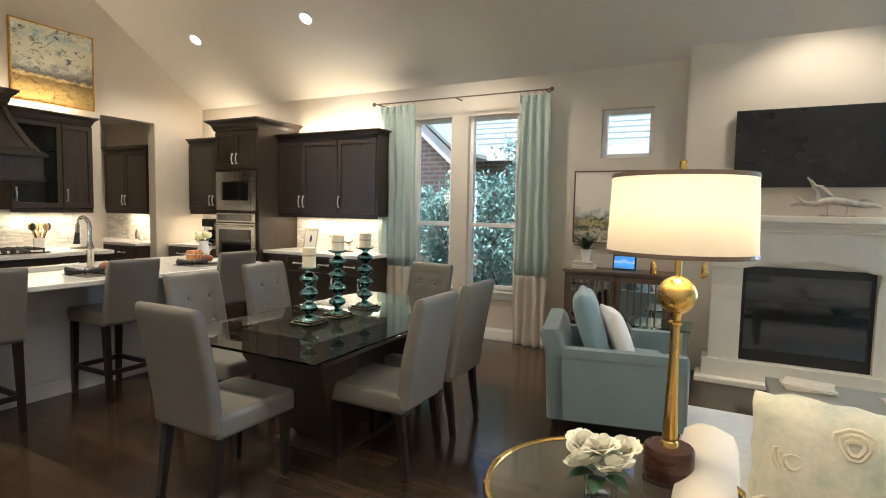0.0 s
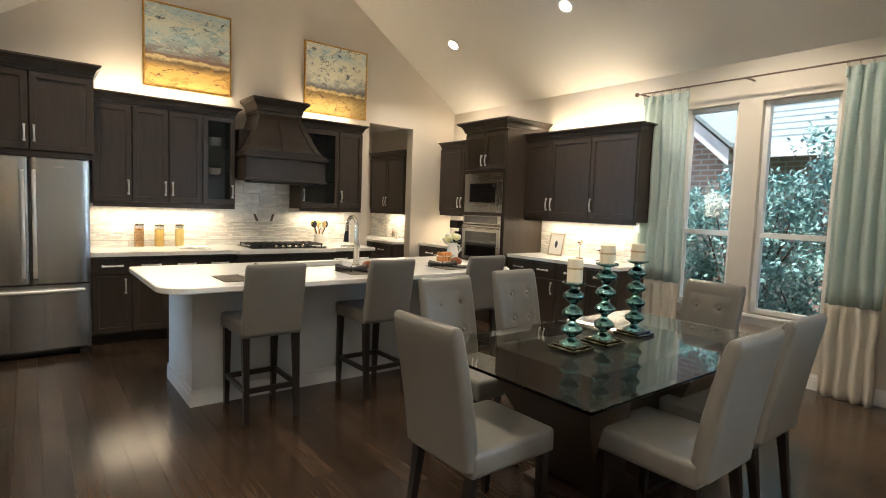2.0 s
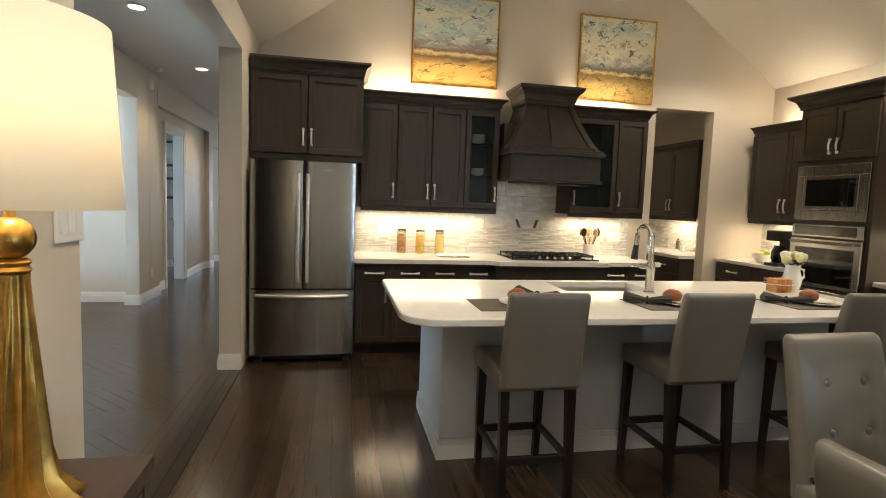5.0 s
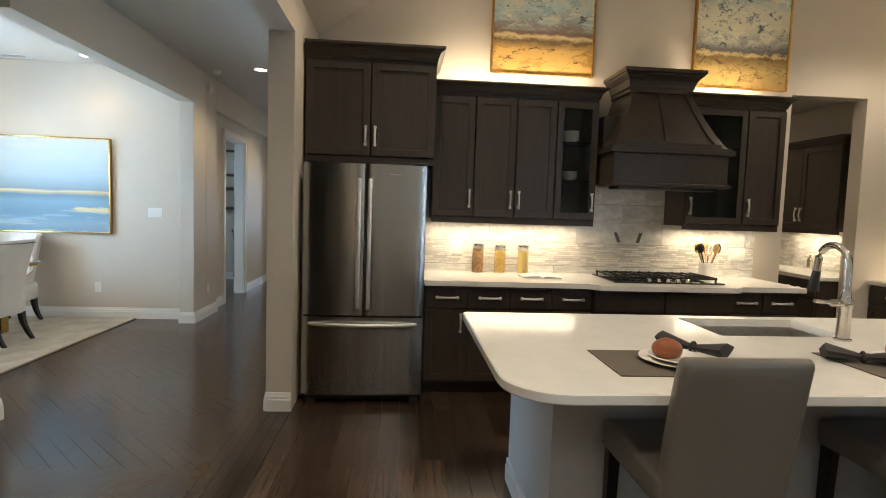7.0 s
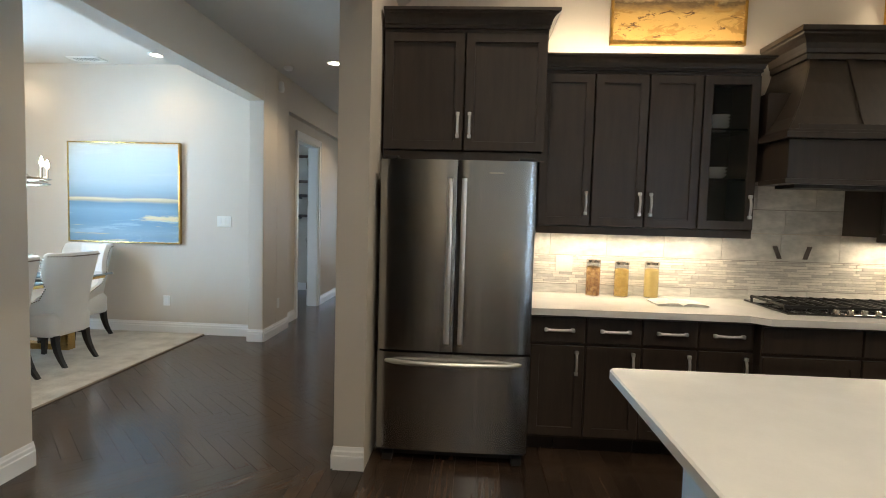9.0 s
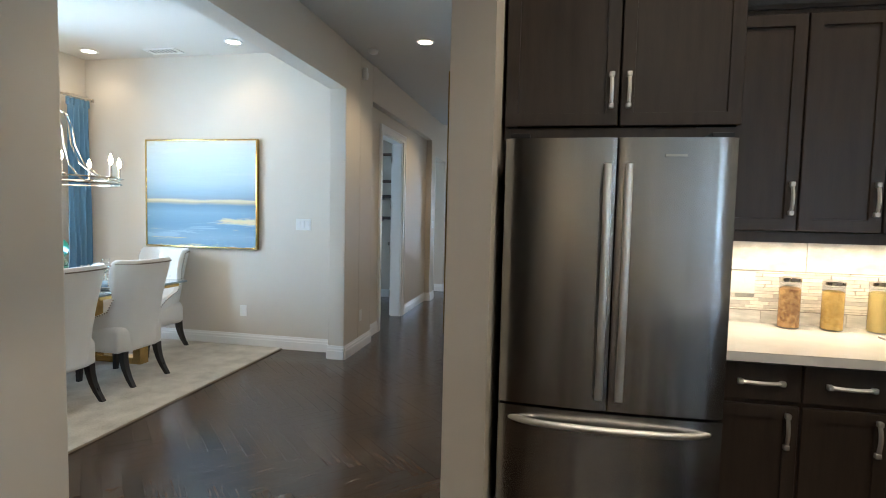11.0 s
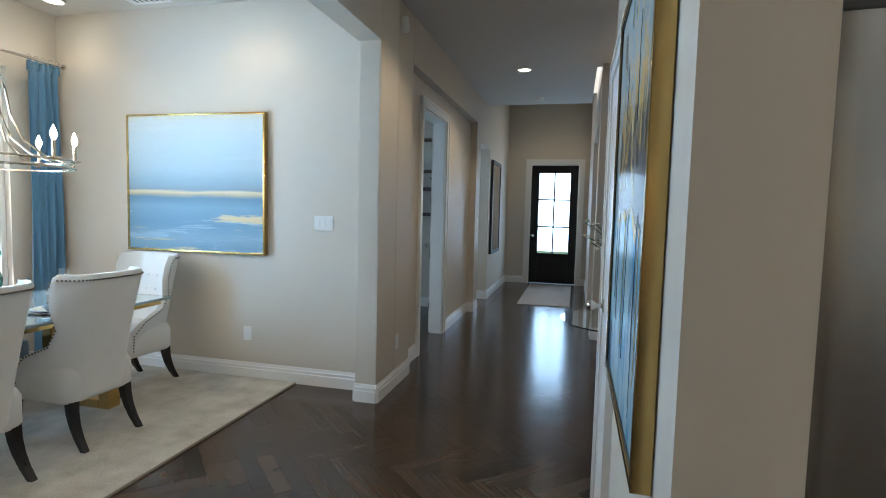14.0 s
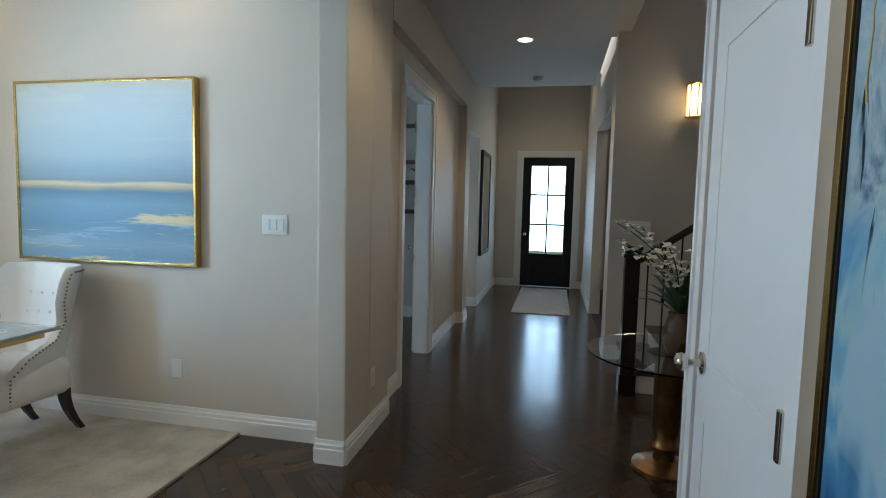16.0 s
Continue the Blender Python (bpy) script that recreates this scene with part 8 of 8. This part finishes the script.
def clip(poly, x0, x1, y0, y1):
    """The part of a convex outline within a rectangle."""
    for ax, lim, s in ((0, x0, 1), (0, x1, -1), (1, y0, 1), (1, y1, -1)):
        out = []
        for p, q in zip(poly, poly[1:] + poly[:1]):
            a, b = s * (p[ax] - lim), s * (q[ax] - lim)
            if a >= 0:
                out.append(p)
            if a * b < 0:
                k = a / (a - b)
                out.append((p[0] + (q[0] - p[0]) * k, p[1] + (q[1] - p[1]) * k))
        poly = out
        if len(poly) < 3:
            return []
    return poly


for i in range(-140, 141):
    for j in range(-22, 23):
        u0, v0 = i * w + j * L, i * w - j * L
        for u, v, deg in ((u0, v0 + w / 2, 45), (u0 + L + w / 2, v0 + w - L, 135)):
            x, y = -9.0 + (u - v) * k45, -1.6 + (u + v) * k45
            if not (-17 < x < -2.5 and -6 < y < 4):
                continue
            c, q = math.cos(radians(deg)), math.sin(radians(deg))
            e = .001
            outline = [(x + c * a - q * b, y + q * a + c * b) for a, b in ((e, e - w / 2), (L - e, e - w / 2), (L - e, w / 2 - e), (e, w / 2 - e))]
            R = ROOMS[0]
            if all(R[0] < p < R[1] and R[2] < r < R[3] for p, r in outline):
                rects.append((x, y, L, w, deg))
            else:
                polys += [p for p in (clip(outline, *R) for R in ROOMS) if p]
lay("herringbone_floor", "dark stained herringbone hardwood", (-9.0, -1.2, 0), rects, (-11.5, -5.2, -2.3, -.35), polys)
for y in (LW - .035, LW - .105, LW - .175, LW - .245, LW - .315):
    slab("threshold_board", (-6.40, -3.62, y - .034, y + .034, -.005, .0035), m=FLOORM, label="dark hardwood border board")

# ---- lamps of the place, some added out of view ----
def downlight(x, y, z, energy, tilt=0.0, warm=(1, .84, .62)):
    d = thing("recessed_light", (x, y, z), "white recessed ceiling light, lit", "ceiling light", "recessed ceiling lights")
    d.matrix_world = pose(x, y, z, tilt, 0, 0)
    part("trim_ring", BM(lathe, [(.085, 0), (.085, -.008), (.066, -.010), (.062, 0)], seg=28), TRIM, d, smooth=40)
    part("lens", BM(lathe, [(.062, -.004), (.061, -.006)], seg=28), BULB, d)
    ob = lamp("downlight_beam", "SPOT", (x, y + (.03 if tilt > 0 else -.03 if tilt < 0 else 0), z - .05), energy, warm, .06, angle=130)


SL = math.degrees(math.atan((RIDGE - EAVE) / (WW - RY)))


def vz(y):
    return RIDGE - (RIDGE - EAVE) / (WW - RY) * abs(y - RY)


for x in (-6.30, -4.46, -2.75, 0.45, 2.3):
    yy = 4.64 if x < -2 else 4.9
    downlight(x, yy, vz(yy) - .002, 58 if x < -3 else 62 if x < -2 else 30, -SL)
# near-slope row is never in view; added and balanced to light the great room
for x, e in ((-6.30, 34), (-4.46, 60), (-2.6, 58), (-0.6, 56), (1.6, 56)):
    downlight(x, .70, vz(.70) - .002, e, SL)
for x in (-6.99, -9.25, -11.77):
    downlight(x, -1.22, HC - .002, 25, warm=(1, .77, .48))
for x, y in ((-9.02, -3.05), (-9.1, -4.75), (-6.2, -3.05), (-6.2, -4.75)):
    downlight(x, y, HC - .002, 6.5 if y > -4 else 4, warm=(1, .76, .48))
# under and above the cabinets
lamp("under_cabinet_1", "AREA", (-7.20, 1.40, 1.345), 5.5, WARM, .06, sizey=1.25)
lamp("under_cabinet_2", "AREA", (-7.20, 3.31, 1.345), 3.2, WARM, .06, sizey=.7)
lamp("under_cabinet_3", "AREA", (-4.66, 5.40, 1.34), 5, WARM, 1.4, sizey=.06)
lamp("under_cabinet_4", "AREA", (-6.75, 5.40, 1.34), 4, WARM, .8, sizey=.06)
lamp("under_cabinet_5", "AREA", (-8.2, 5.05, 1.33), 3, WARM, .8, sizey=.06)
for x, y, sx, sy, e, z in ((-7.22, 1.45, .05, 1.3, 7.5, 2.50), (-7.22, 3.3, .05, .75, 5, 2.50), (-4.66, 5.45, 1.4, .05, 5.5, 2.42), (-6.7, 5.45, .8, .05, 3, 2.45)):
    lamp("above_cabinet", "AREA", (x, y, z), e, WARM, sx, target=(x + 1e-4, y, z + 1), sizey=sy)
# daylight standing in the window openings; the study and far living-room windows are added
for x0, x1, z0, z1, y, s, e in ((2.0, 2.9, WZ0, WZ1, WW + .17, -1, 60), (*DW[1], DW[2], DW[3], -5.24, 1, 76), (-10.9, -9.9, .7, 2.4, -4.54, 1, 20), (-14.0, -13.3, .7, 2.4, -4.54, 1, 25)):
    c = ((x0 + x1) / 2, y, (z0 + z1) / 2)
    lamp("window_daylight", "AREA", c, e, (.44, .73, 1.0) if y < -5 else DAY, x1 - x0, target=(c[0], c[1] + s, c[2]), sizey=z1 - z0)
lamp("door_daylight", "AREA", (FX - .14, -1.02, 1.45), 14, DAY, .6, target=(FX + 1, -1.02, 1.45), sizey=1.6)
# unseen pantry ceiling light, added to brighten its walls
downlight(-8.4, 4.3, 2.748, 10)
downlight(-15.2, -.95, 3.748, 16, warm=(1, .78, .5))
# made-up fill light in the side room off the foyer, out of view
downlight(-13.0, .45, 3.748, 10)
